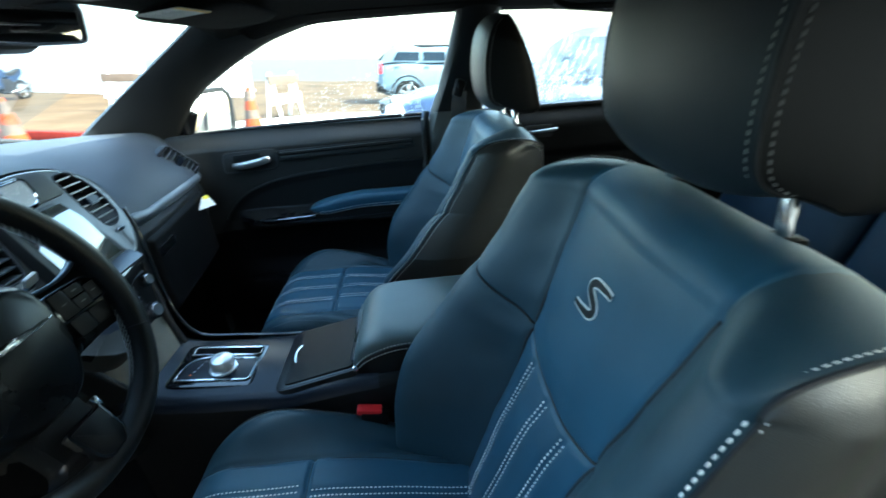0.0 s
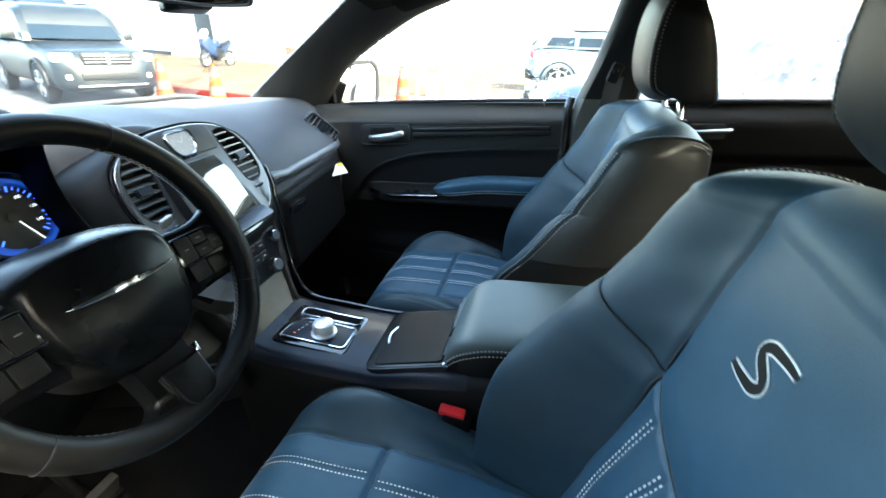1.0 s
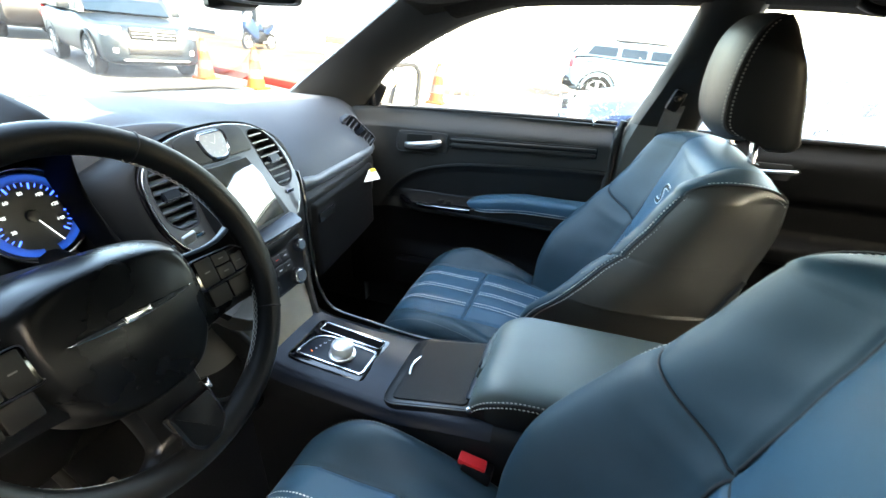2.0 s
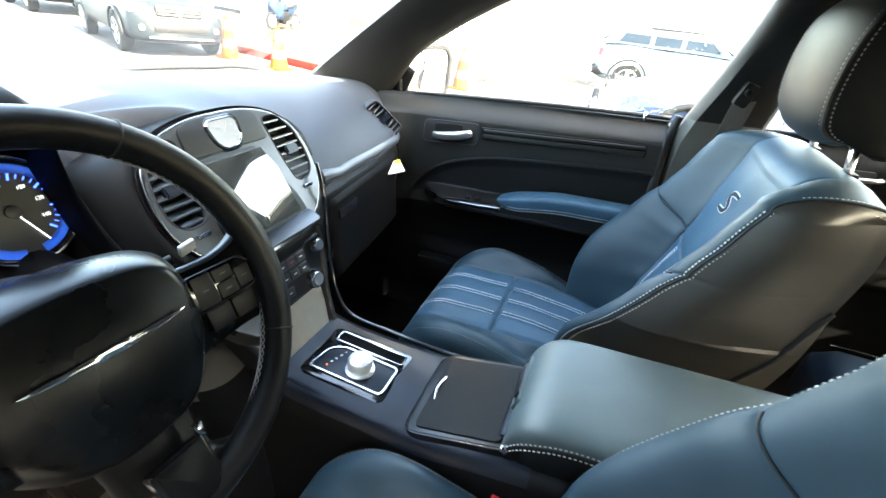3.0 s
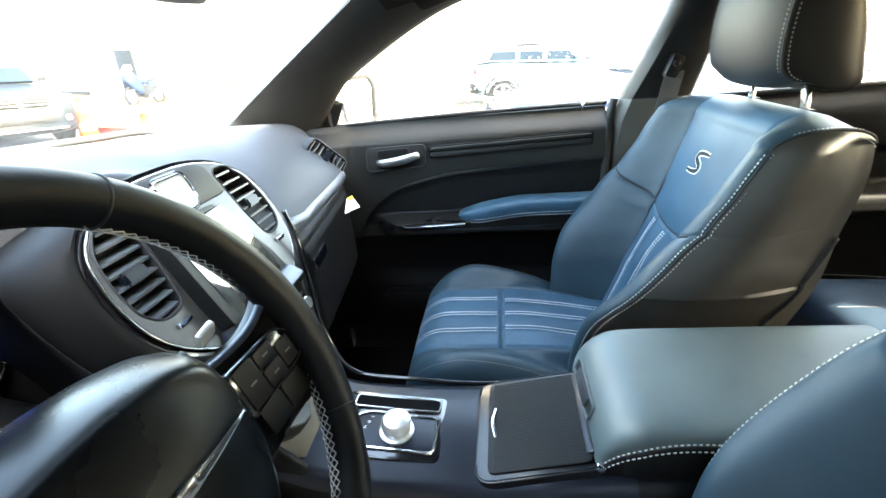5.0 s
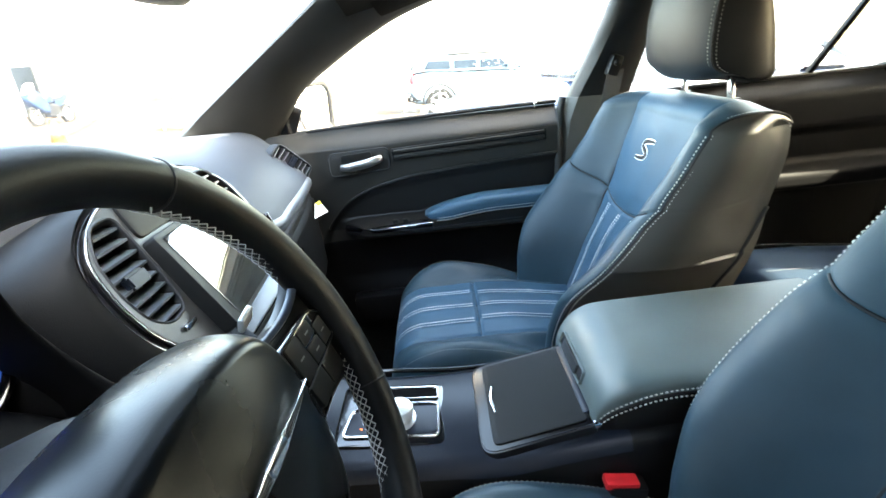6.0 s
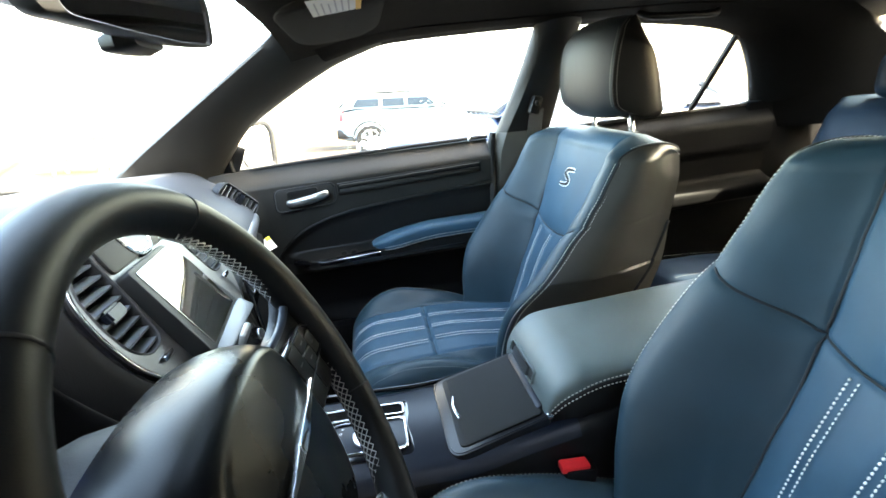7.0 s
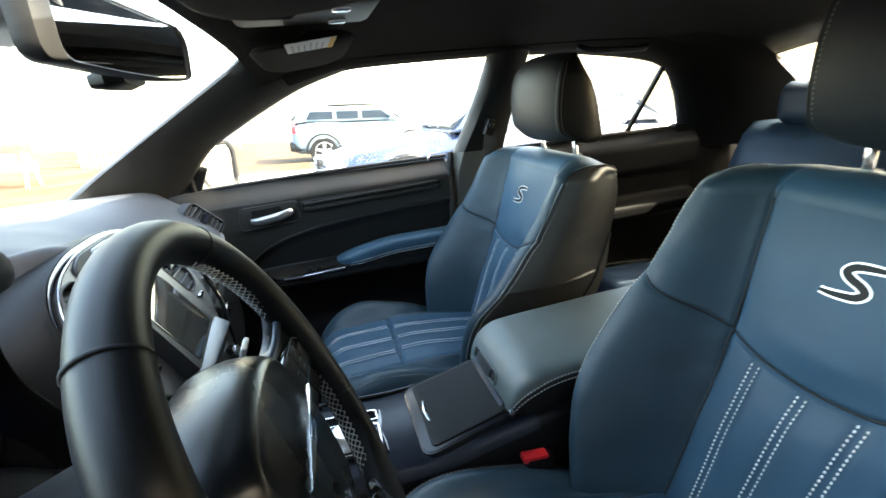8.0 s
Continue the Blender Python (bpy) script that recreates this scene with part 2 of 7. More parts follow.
DOORINS = material("black_door_insert", (0.0070, 0.0067, 0.0062), 0.50, spec=0.28, vary=0.12, scale=12, bump=0.2, bump_scale=700, kind="leather", rough_vary=0.04)
DOORP = material("charcoal_door_plastic", (0.0175, 0.0165, 0.0145), 0.5, spec=0.34, vary=0.10, scale=14, bump=0.25, bump_scale=900, rough_vary=0.05)
# window sheen on the lid is put into this paler leather colour
ARMV = material("armrest_sheen_leather", (0.076, 0.101, 0.100), 0.50, spec=0.7, vary=0.12, scale=9, bump=0.2, bump_scale=650, kind="leather", rough_vary=0.04)
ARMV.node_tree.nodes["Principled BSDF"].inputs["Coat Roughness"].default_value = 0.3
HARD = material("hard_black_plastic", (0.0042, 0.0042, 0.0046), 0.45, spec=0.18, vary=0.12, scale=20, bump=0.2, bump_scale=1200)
PODGREY = material("pod_grey_plastic", (0.020, 0.020, 0.020), 0.6, spec=0.3, vary=0.08, scale=20, bump=0.2, bump_scale=900)
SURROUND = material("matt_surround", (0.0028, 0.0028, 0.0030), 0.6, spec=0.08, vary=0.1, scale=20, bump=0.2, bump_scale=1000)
GREYP = material("grey_trim_plastic", (0.058, 0.056, 0.051), 0.6, vary=0.08, scale=20, bump=0.2, bump_scale=900)
GLOSS = material("gloss_black", (0.006, 0.006, 0.007), 0.12, coat=0.4)
CHROME = material("satin_chrome", (0.72, 0.72, 0.73), 0.16, metal=1.0)
STRIPSIL = material("dash_strip_satin", (0.068, 0.073, 0.084), 0.46, metal=0.3, vary=0.05, scale=60)
WARMSIL = material("warm_satin_silver", (0.27, 0.25, 0.21), 0.45, metal=0.4, vary=0.06, scale=40, bump=0.1, bump_scale=600)
SILVER = material("satin_silver", (0.52, 0.50, 0.46), 0.45, metal=0.5, vary=0.05, scale=60)
KNOBSAT = material("satin_handle", (0.42, 0.42, 0.42), 0.28, metal=0.9)
DARKCHROME = material("dark_chrome", (0.30, 0.30, 0.31), 0.22, metal=1.0)
SATINBLK = material("satin_black", (0.006, 0.006, 0.007), 0.28, spec=0.4)
DARKSIL = material("graphite_trim", (0.0075, 0.0105, 0.0175), 0.34, metal=0.18, spec=0.24, vary=0.06, scale=60)
THREAD = material("grey_thread", (0.75, 0.74, 0.70), 0.8, vary=0.15, scale=300)
SEAMBLACK = material("dark_seam", (0.008, 0.009, 0.011), 0.7)
CLOTH = material("headliner_cloth", (0.004, 0.0039, 0.0039), 0.95, spec=0.08, vary=0.15, scale=60, bump=0.4, bump_scale=1500)
CARPET = material("black_carpet", (0.0050, 0.0050, 0.0053), 0.95, spec=0.04, vary=0.35, scale=200, bump=1.0, bump_scale=900)
RUBBER = material("black_rubber", (0.012, 0.012, 0.012), 0.6, vary=0.1, scale=50)
GLASS = glass("window_glass", (0.93, 0.96, 0.95))
SPOTTED = wet_glass("rain_spotted_glass", 0.012)
WET = wet_glass("wet_glass", 0.15)
MISTY = wet_glass("tinted_rear_glass", 0.12, (0.62, 0.64, 0.63))

# ---- front seats (local: x to the rear, y to the car's passenger side, z up) ----
DULLTHREAD = material("dull_thread", (0.22, 0.22, 0.21), 0.85, vary=0.15, scale=300)
BADGE = material("badge_metal", (0.80, 0.80, 0.80), 0.40, metal=0.6)
BADGEBLACK = material("badge_black", (0.006, 0.006, 0.006), 0.5, spec=0.2)
SHELLGREY = material("grey_back_shell", (0.062, 0.058, 0.050), 0.5, spec=0.5, vary=0.08, scale=20, bump=0.2, bump_scale=900)
BACK_LINE = [(0.50, -0.030), (0.60, 0.000), (0.70, 0.037), (0.80, 0.080), (0.86, 0.104), (0.96, 0.141), (1.03, 0.168), (1.07, 0.188)]
BACK_WIDE = [(0.50, 0.182), (0.60, 0.190), (0.667, 0.202), (0.736, 0.224), (0.80, 0.242), (0.85, 0.245), (0.918, 0.238), (1.00, 0.236), (1.05, 0.229), (1.07, 0.223)]
BOLSTER = [(0.50, 0.101), (0.60, 0.132), (0.667, 0.148), (0.736, 0.154), (0.80, 0.132), (0.85, 0.112), (0.918, 0.079), (1.00, 0.062), (1.07, 0.050)]
BACK_REAR = [(0.50, 0.232), (0.60, 0.244), (0.70, 0.252), (0.82, 0.261), (0.89, 0.269), (0.93, 0.279), (0.98, 0.287), (1.03, 0.286), (1.07, 0.281)]
SHELL_LINE = [(0.50, 0.105), (0.60, 0.150), (0.711, 0.196), (0.788, 0.228), (0.860, 0.254), (0.905, 0.276), (0.94, 0.30), (1.07, 0.32)]
PANEL = [(0.50, 0.098), (0.70, 0.105), (0.86, 0.117), (0.96, 0.131), (1.07, 0.147)]
SEAM_Z, TOP_Z, SEAM_HALF = 0.848, 1.036, 0.116


def seam_mid(a):
    """Height of the seam across the middle panel, a metres off its middle."""
    return SEAM_Z - 0.024 * (1 - (a / SEAM_HALF) ** 2)


def seam_out(a, p):
    return SEAM_Z + (a - p) * 0.56


def back_front(y, z):
    """x of the backrest's front skin at height z, y metres off its middle."""
    y, z = np.asarray(y, float), np.asarray(z, float)
    a = np.abs(y)
    w, p, b = lerp_table(BACK_WIDE, z), lerp_table(PANEL, z), lerp_table(BOLSTER, z)
    x = lerp_table(BACK_LINE, z)
    k = np.clip((a - p) / (w - 0.02 - p), 0, 1)
    rise = sstep(0, 1, k) * 0.70 + 0.30 * np.sin(k * math.pi / 2)
    x = x - b * np.where(a > p, rise, 0)
    r = 0.016
    e = np.clip((a - (w - r)) / r, 0, 0.999)
    x = x + r * (1 - np.sqrt(1 - e * e))
    # seams drawn into the padding, and the padding swelling between them
    x = x + 0.0042 * gauss(a - p, 0.0036)
    seam = seam_mid(a)
    x = x + 0.0046 * gauss(z - seam, 0.0036) * (a < p + 0.004)
    x = x - 0.007 * (a < p) * np.clip(1 - (a / p) ** 2, 0, 1) * sstep(0.0, 0.05, np.abs(z - seam))
    outer = seam_out(a, p)
    x = x + 0.0042 * gauss(z - outer, 0.0036) * (a >= p)
    x = x - 0.004 * (a >= p) * gauss(z - outer - 0.03, 0.025) - 0.004 * (a >= p) * gauss(z - outer + 0.03, 0.025)
    for k in (-0.066, 0.0, 0.066):
        x = x + 0.0036 * gauss(y - k * (0.75 + 0.25 * (z - 0.5) / 0.36), 0.008) * (z < seam) * (a < p)
    # soft creases in the leather
    x = x + 0.0016 * np.sin(37 * y + 21 * z) * np.sin(29 * z - 13 * y) + 0.0010 * np.sin(90 * z + 40 * y) * gauss(a - p - 0.02, 0.03)
    x = x + 0.0012 * np.sin(150 * (z - outer) + 60 * a) * gauss(z - outer + 0.035, 0.03) * gauss(a - p - 0.03, 0.04) * (a >= p)
    return x


def back_normal(y, z):
    e = 0.002
    gy = (back_front(y + e, z) - back_front(y - e, z)) / (2 * e)
    gz = (back_front(y, z + e) - back_front(y, z - e)) / (2 * e)
    n = np.stack([-np.ones_like(gy), gy, gz], -1)
    return n / np.linalg.norm(n, axis=-1)[..., None]


def back_line(ys, zs, lift=0.0004):
    n = back_normal(ys, zs)
    return np.stack([back_front(ys, zs), ys, zs], 1) + n * lift, n


def build_front_seat(name, label):
    seat = thing(name, label, "car seat", "front seats")
    nf, ns, nb, nc = 210, 22, 24, 22
    zs = np.linspace(0.50, TOP_Z, 230)
    q = (1 - np.cos(np.linspace(0, math.pi, ns))) / 2
    front, sides, backs = [], {1: [], -1: []}, []
    for z in zs:
        w = float(lerp_table(BACK_WIDE, z))
        ys = np.sin(np.linspace(-1, 1, nf) * math.pi / 2 * 0.86) / math.sin(math.pi / 2 * 0.86) * w
        xs = back_front(ys * 0.9999, z)
        rear = float(lerp_table(BACK_REAR, z))
        front.append(np.stack([xs, ys, np.full(nf, z)], 1))
        for sd in (1, -1):
            e = xs[-1] if sd > 0 else xs[0]
            bulge = 0.014 * np.sin(np.clip(q * 1.1, 0, 1) * math.pi) + 0.007 * np.sin(q * 2 * math.pi) * (z > 0.80)
            sides[sd].append(np.stack([e + (rear - e) * q, sd * (w + bulge - 0.026 * q ** 2.5), np.full(ns, z)], 1))
        bq = np.linspace(1, -1, nb)
        backs.append(np.stack([rear + 0.016 * np.sqrt(np.clip(1 - bq ** 4, 0, 1)), bq * (w - 0.026), np.full(nb, z)], 1))
    # the crown: the front skin rolls over the top to the back
    base = front[-1]
    rear = float(lerp_table(BACK_REAR, TOP_Z))
    edge = np.abs(base[:, 1]) / np.abs(base[:, 1]).max()
    rise = 0.038 - 0.011 * edge ** 4
    for k in range(1, ns):
        th = math.pi * k / (ns - 1)
        x = base[:, 0] + (rear - base[:, 0]) * q[k]
        y = base[:, 1] - np.sign(base[:, 1]) * (0.026 * q[k] ** 2.5 + 0.004 * math.sin(th)) * edge ** 2
        front.append(np.stack([x, y, TOP_Z + rise * math.sin(th)], 1))
    front = np.array(front)
    m = len(front)
    faces = grid_faces(m, nf)
    flat_pts = front.reshape(-1, 3)
    mid_y = np.abs(flat_pts[np.array(faces), 1].mean(1))
    mid_z = flat_pts[np.array(faces), 2].mean(1)
    outside = (mid_y > lerp_table(PANEL, mid_z)).astype(int)
    skin = mesh("backrest", flat_pts, faces, BLUE, seat, "blue leather padded backrest with darker bolsters")
    skin.data.materials.append(BOLSTERBLUE)
    skin.data.polygons.foreach_set("material_index", [int(k) for k in outside])
    for sd, col in ((1, nf - 1), (-1, 0)):
        arc = np.array([front[len(zs) - 1 + k, col] for k in range(ns)])
        low = sides[sd][-1]
        rows = list(sides[sd]) + [low + (arc - low) * t + np.array([0, sd * 0.003 * math.sin(t * math.pi), 0]) for t in np.linspace(0.2, 1, 5)]
        pts = np.array(rows).reshape(-1, 3)
        fs = grid_faces(len(rows), ns, flip=sd < 0)
        mid = pts[np.array(fs)].mean(1)
        panel = mesh("side_panel", pts, fs, BLACKSIDE, seat, "black leather side of the backrest")
        panel.data.materials.append(SHELLGREY)
        panel.data.polygons.foreach_set("material_index", [int(k) for k in (mid[:, 0] > lerp_table(SHELL_LINE, mid[:, 2]))])
        zl = np.linspace(0.56, 0.89, 60)
        line = []
        for z in zl:
            row = sides[sd][int(np.argmin(np.abs(zs - z)))]
            xl = float(lerp_table(SHELL_LINE, z))
            line.append((xl, float(np.interp(xl, row[:, 0], row[:, 1])) + sd * 0.0005, z))
        bar("shell_seam", line, 0.0042, SEAMBLACK, panel, n=6)
    mesh("back_shell", np.array(backs).reshape(-1, 3), grid_faces(len(zs), nb), BLACK, seat, "black rear of the backrest")
    # stitch rows
    thread = lambda nm, l, **k: stitches(nm, l[0], l[1], seat, THREAD, **k)
    for side in (-1, 1):
        z = np.linspace(0.56, TOP_Z + 0.005, 120)
        w = lerp_table(BACK_WIDE, z)
        thread("edge_stitching", back_line(side * (w - 0.0013), z, 0.0008), step=0.0064, length=0.0046, r=0.0009)
        z2 = np.linspace(0.56, TOP_Z + 0.005, 120)
        xe = back_front(side * lerp_table(BACK_WIDE, z2) * 0.9999, z2)
        outer = np.stack([xe + 0.0075, side * (lerp_table(BACK_WIDE, z2) + 0.0026), z2], 1)
        stitches("side_stitching", outer, np.tile([0, side, 0], (120, 1)), seat, THREAD, step=0.0064, length=0.0046, r=0.0009)
        arc = np.array([front[len(zs) - 1 + k, nf - 1 if side > 0 else 0] for k in range(ns)])
        stitches("crown_stitching", arc + np.array([0.0, -side * 0.0055, 0.0020]), np.tile([0, -side * 0.3, 1.0], (ns, 1)), seat, THREAD, step=0.0064, length=0.0046, r=0.0009)
        stitches("crown_stitching", arc + np.array([0.0, side * 0.0030, -0.009]), np.tile([0, side * 1.0, 0.2], (ns, 1)), seat, THREAD, step=0.0064, length=0.0046, r=0.0009)
        bar("piping", arc + np.array([0, side * 0.0006, 0.0004]), 0.0022, SEAMBLACK, seat, n=6)
        bead = np.stack([xe + 0.0015, side * (lerp_table(BACK_WIDE, z2) + 0.0002), z2], 1)
        bar("piping", bead, 0.0022, SEAMBLACK, seat, n=6)
    for k in (-0.066, 0.0, 0.066):
        for d in (-0.0055, 0.0055):
            z = np.linspace(0.56, float(seam_mid(abs(k))) - 0.006, 80)
            y = k * (0.75 + 0.25 * (z - 0.5) / 0.36) + d
            thread("channel_stitching", back_line(y, z, 0.0017), step=0.0066, length=0.0047, r=0.0012)
    # dark seams between the leather pieces
    def cord(ys, zs):
        line, nrm = back_line(ys, zs, 0.0006)
        bar("seam", line, 0.0021, SEAMBLACK, seat, n=6)
    for side in (-1, 1):
        z = np.linspace(0.52, TOP_Z - 0.004, 90)
        cord(side * lerp_table(PANEL, z), z)
        pz = float(lerp_table(PANEL, SEAM_Z))
        a = np.linspace(pz, float(lerp_table(BACK_WIDE, 0.92)) - 0.012, 30)
        cord(side * a, seam_out(a, lerp_table(PANEL, SEAM_Z + (a - pz) * 0.56)))
    a = np.linspace(-SEAM_HALF, SEAM_HALF, 60)
    cord(a, seam_mid(a))
    # badge: a slanted S in metal with a black face
    c = spline([(0.0265, 0.0195), (0.018, 0.0200), (0.006, 0.0192), (-0.009, 0.0165), (-0.0150, 0.0095), (-0.0085, 0.0035), (0.0, 0.0), (0.0085, -0.0035), (0.0150, -0.0095),
                (0.009, -0.0165), (-0.006, -0.0192), (-0.018, -0.0200), (-0.0270, -0.0195)], 60)
    c[:, 0] += c[:, 1] * 0.22
    line, nrm = back_line(0.003 - c[:, 0], 0.964 + c[:, 1], 0.0)
    end = np.clip((1 - np.abs(np.linspace(-1, 1, 60))) / 0.55, 0, 1)
    half = 0.0046 + 0.0024 * end

    def strip(name, wide, low, high, mat, label):
        d = np.gradient(line, axis=0)
        d /= np.linalg.norm(d, axis=1)[:, None]
        up = nrm[30] / np.linalg.norm(nrm[30])
        sd = np.cross(d, up)
        rings = [[line[k] + sd[k] * wide[k] + up * low, line[k] + sd[k] * wide[k] * 0.96 + up * high, line[k] - sd[k] * wide[k] * 0.96 + up * high, line[k] - sd[k] * wide[k] + up * low] for k in range(len(line))]
        loft(name, rings, mat, seat, label)
    strip("badge_rim", half, -0.001, 0.0013, BADGE, "bright metal outline of the badge")
    strip("badge_face", np.maximum(0.0002, half - 0.0023), -0.001, 0.0018, BADGEBLACK, "black face of the badge")
    # headrest: a wedge that thins towards its top
    hf = spline([(0.216, 1.102), (0.190, 1.108), (0.172, 1.132), (0.164, 1.170), (0.164, 1.215), (0.170, 1.258), (0.182, 1.292), (0.200, 1.312), (0.216, 1.317)], 48)
    hr = spline([(0.262, 1.098), (0.298, 1.097), (0.314, 1.106), (0.309, 1.130), (0.298, 1.175), (0.285, 1.212), (0.268, 1.250), (0.249, 1.290), (0.232, 1.310)], 48)
    lf, ls = [], []
    for (xf, zf), (xr, zr) in zip(hf, hr):
        q = (zf - 1.082) / 0.235
        wy = 0.121 + 0.005 * math.sin(min(1, max(0, q)) * 2.4) - 0.016 * float(sstep(0.80, 1.0, q)) - 0.012 * float(sstep(0.08, 0.0, q))
        ys = np.linspace(-1, 1, 41)
        lift = 0.022 * float(sstep(0.30, 0.0, q)) - 0.006 * float(sstep(0.75, 1.0, q))
        lf.append(np.stack([xf + 0.012 * np.abs(ys) ** 3, ys * wy, zf + lift * np.abs(ys) ** 3], 1))
        ring = []
        for sgn in (1, -1):
            side = []
            for t in np.linspace(0, 1, 26):
                turn = float(sstep(0.62, 1.0, t))
                side.append((xf + 0.012 + (xr - xf - 0.012) * math.sin(t * math.pi / 2) ** 0.9, sgn * (wy + 0.007 * math.sin(min(1, t * 1.6) * math.pi) - wy * 0.92 * turn ** 2.2), zf + lift * (1 - t) ** 2 + (zr - zf) * t))
            ring += side if sgn > 0 else side[::-1]
        ls.append(ring)
    lf, ls = np.array(lf), np.array(ls)
    head = mesh("headrest", lf.reshape(-1, 3), grid_faces(48, 41), DEEPBLUE, seat, "dark blue leather face of the padded headrest")
    v = list(ls.reshape(-1, 3))
    f = grid_faces(48, 52)
    for i, loop in ((0, lf[0]), (47, lf[-1])):
        o = len(v)
        v += list(loop)
        f.append(tuple(range(i * 52, i * 52 + 52)) + tuple(o + k for k in range(41)))
    mesh("headrest_shell", v, f, BLACK, head, "black leather sides and back of the headrest")
    for side in (0, 40):
        e = lf[2:-2, side]
        sgn = -1 if side == 0 else 1
        bar("piping", e + np.array([0.0003, sgn * 0.0006, 0]), 0.0018, SEAMBLACK, head, n=6)
        stitches("headrest_stitching", e + np.array([-0.0018, -sgn * 0.0065, 0]), np.tile([-1, sgn * 0.4, 0], (44, 1)), head, DULLTHREAD, step=0.0064, length=0.0046, r=0.0009)
        stitches("headrest_stitching", e + np.array([0.0085, sgn * 0.0022, 0]), np.tile([-0.2, sgn, 0], (44, 1)), head, DULLTHREAD, step=0.0064, length=0.0046, r=0.0009)
    for y in (-0.085, 0.085):
        bar("headrest_post", [(0.264, y, 1.00), (0.255, y, 1.06), (0.240, y, 1.16)], 0.0068, CHROME, seat, n=14)
        block("post_collar", (0.254, y, 1.066), (0.024, 0.026, 0.010), HARD, seat, bevel=0.005)
    # cushion
    nx, ny = 190, 150
    xs = np.linspace(-0.492, 0.06, nx)
    us = np.sin(np.linspace(-1, 1, ny) * math.pi / 2 * 0.8) / math.sin(math.pi / 2 * 0.8)
    X, U = np.meshgrid(xs, us, indexing="ij")
    half = 0.228 - 0.020 * sstep(-0.38, -0.492, X) - 0.012 * sstep(-0.1, 0.06, X)
    Y = U * half
    Z = cushion_top(X, Y)
    v = np.stack([X, Y, Z], -1).reshape(-1, 3)
    cf = grid_faces(nx, ny, flip=True)
    mid = v[np.array(cf)].mean(1)
    cush = mesh("cushion", v, cf, BLUE, seat, "blue leather seat cushion with darker sides and stitched channels")
    cush.data.materials.append(BOLSTERBLUE)
    cush.data.polygons.foreach_set("material_index", [int(k) for k in (np.abs(mid[:, 1]) > 0.128 - 0.018 * sstep(-0.3, 0.06, mid[:, 0]))])
    rim = [(i, 0) for i in range(nx - 1, -1, -1)] + [(0, j) for j in range(1, ny)] + [(i, ny - 1) for i in range(1, nx)]
    top = np.array([(X[i, j], Y[i, j], Z[i, j]) for i, j in rim])
    rows = []
    for q in np.linspace(0, 1, 12):
        p = top.copy()
        ctr = np.array([-0.2, 0, 0])
        p[:, :2] = ctr[:2] + (p[:, :2] - ctr[:2]) * (1 + 0.012 * math.sin(q * math.pi) - 0.05 * q * q)
        p[:, 2] = top[:, 2] * (1 - q) + 0.40 * q
        rows.append(p)
    mesh("cushion_side", np.array(rows).reshape(-1, 3), grid_faces(12, len(rim), flip=False), BOLSTERBLUE, seat, "dark blue leather side of the cushion")

    def cush_row(xa, ya, step=0.0066, r=0.0012, mat=THREAD):
        z = cushion_top(xa, ya)
        line = np.stack([xa, ya, z + 0.0022], 1)
        stitches("cushion_stitching", line, np.tile([0, 0, 1.0], (len(xa), 1)), seat, mat, step=step, r=r)
    for k in (-0.066, 0.0, 0.066):
        for d in (-0.0055, 0.0055):
            for a, b in ((-0.485, -0.280), (-0.262, 0.0)):
                x = np.linspace(a, b, 60)
                cush_row(x, np.full(60, k * (1.04 - 0.15 * (a > -0.27)) + d))
    for side in (-1, 1):
        x = np.linspace(-0.46, 0.0, 90)
        h = 0.228 - 0.020 * sstep(-0.38, -0.492, x) - 0.012 * sstep(-0.1, 0.06, x)
        cush_row(x, side * (h - 0.016), step=0.0072, r=0.0009, mat=DULLTHREAD)
    ins0 = lambda x: 0.128 - 0.018 * sstep(-0.3, 0.06, x)
    for xa, ya in ((np.linspace(-0.47, 0.0, 60), ins0(np.linspace(-0.47, 0.0, 60))), (np.linspace(-0.47, 0.0, 60), -ins0(np.linspace(-0.47, 0.0, 60))), (np.full(30, -0.270), np.linspace(-0.127, 0.127, 30))):
        bar("seam", np.stack([xa, ya, cushion_top(xa, ya) - 0.0005], 1), 0.0013, SEAMBLACK, seat, n=5)
    # base
    block("seat_base", (-0.18, 0, 0.35), (0.44, 0.40, 0.14), HARD, seat, "black plastic seat base", bevel=0.02)
    for y in (-0.17, 0.17):
        block("seat_rail", (-0.16, y, 0.275), (0.60, 0.035, 0.03), HARD, seat, bevel=0.006)
    return seat


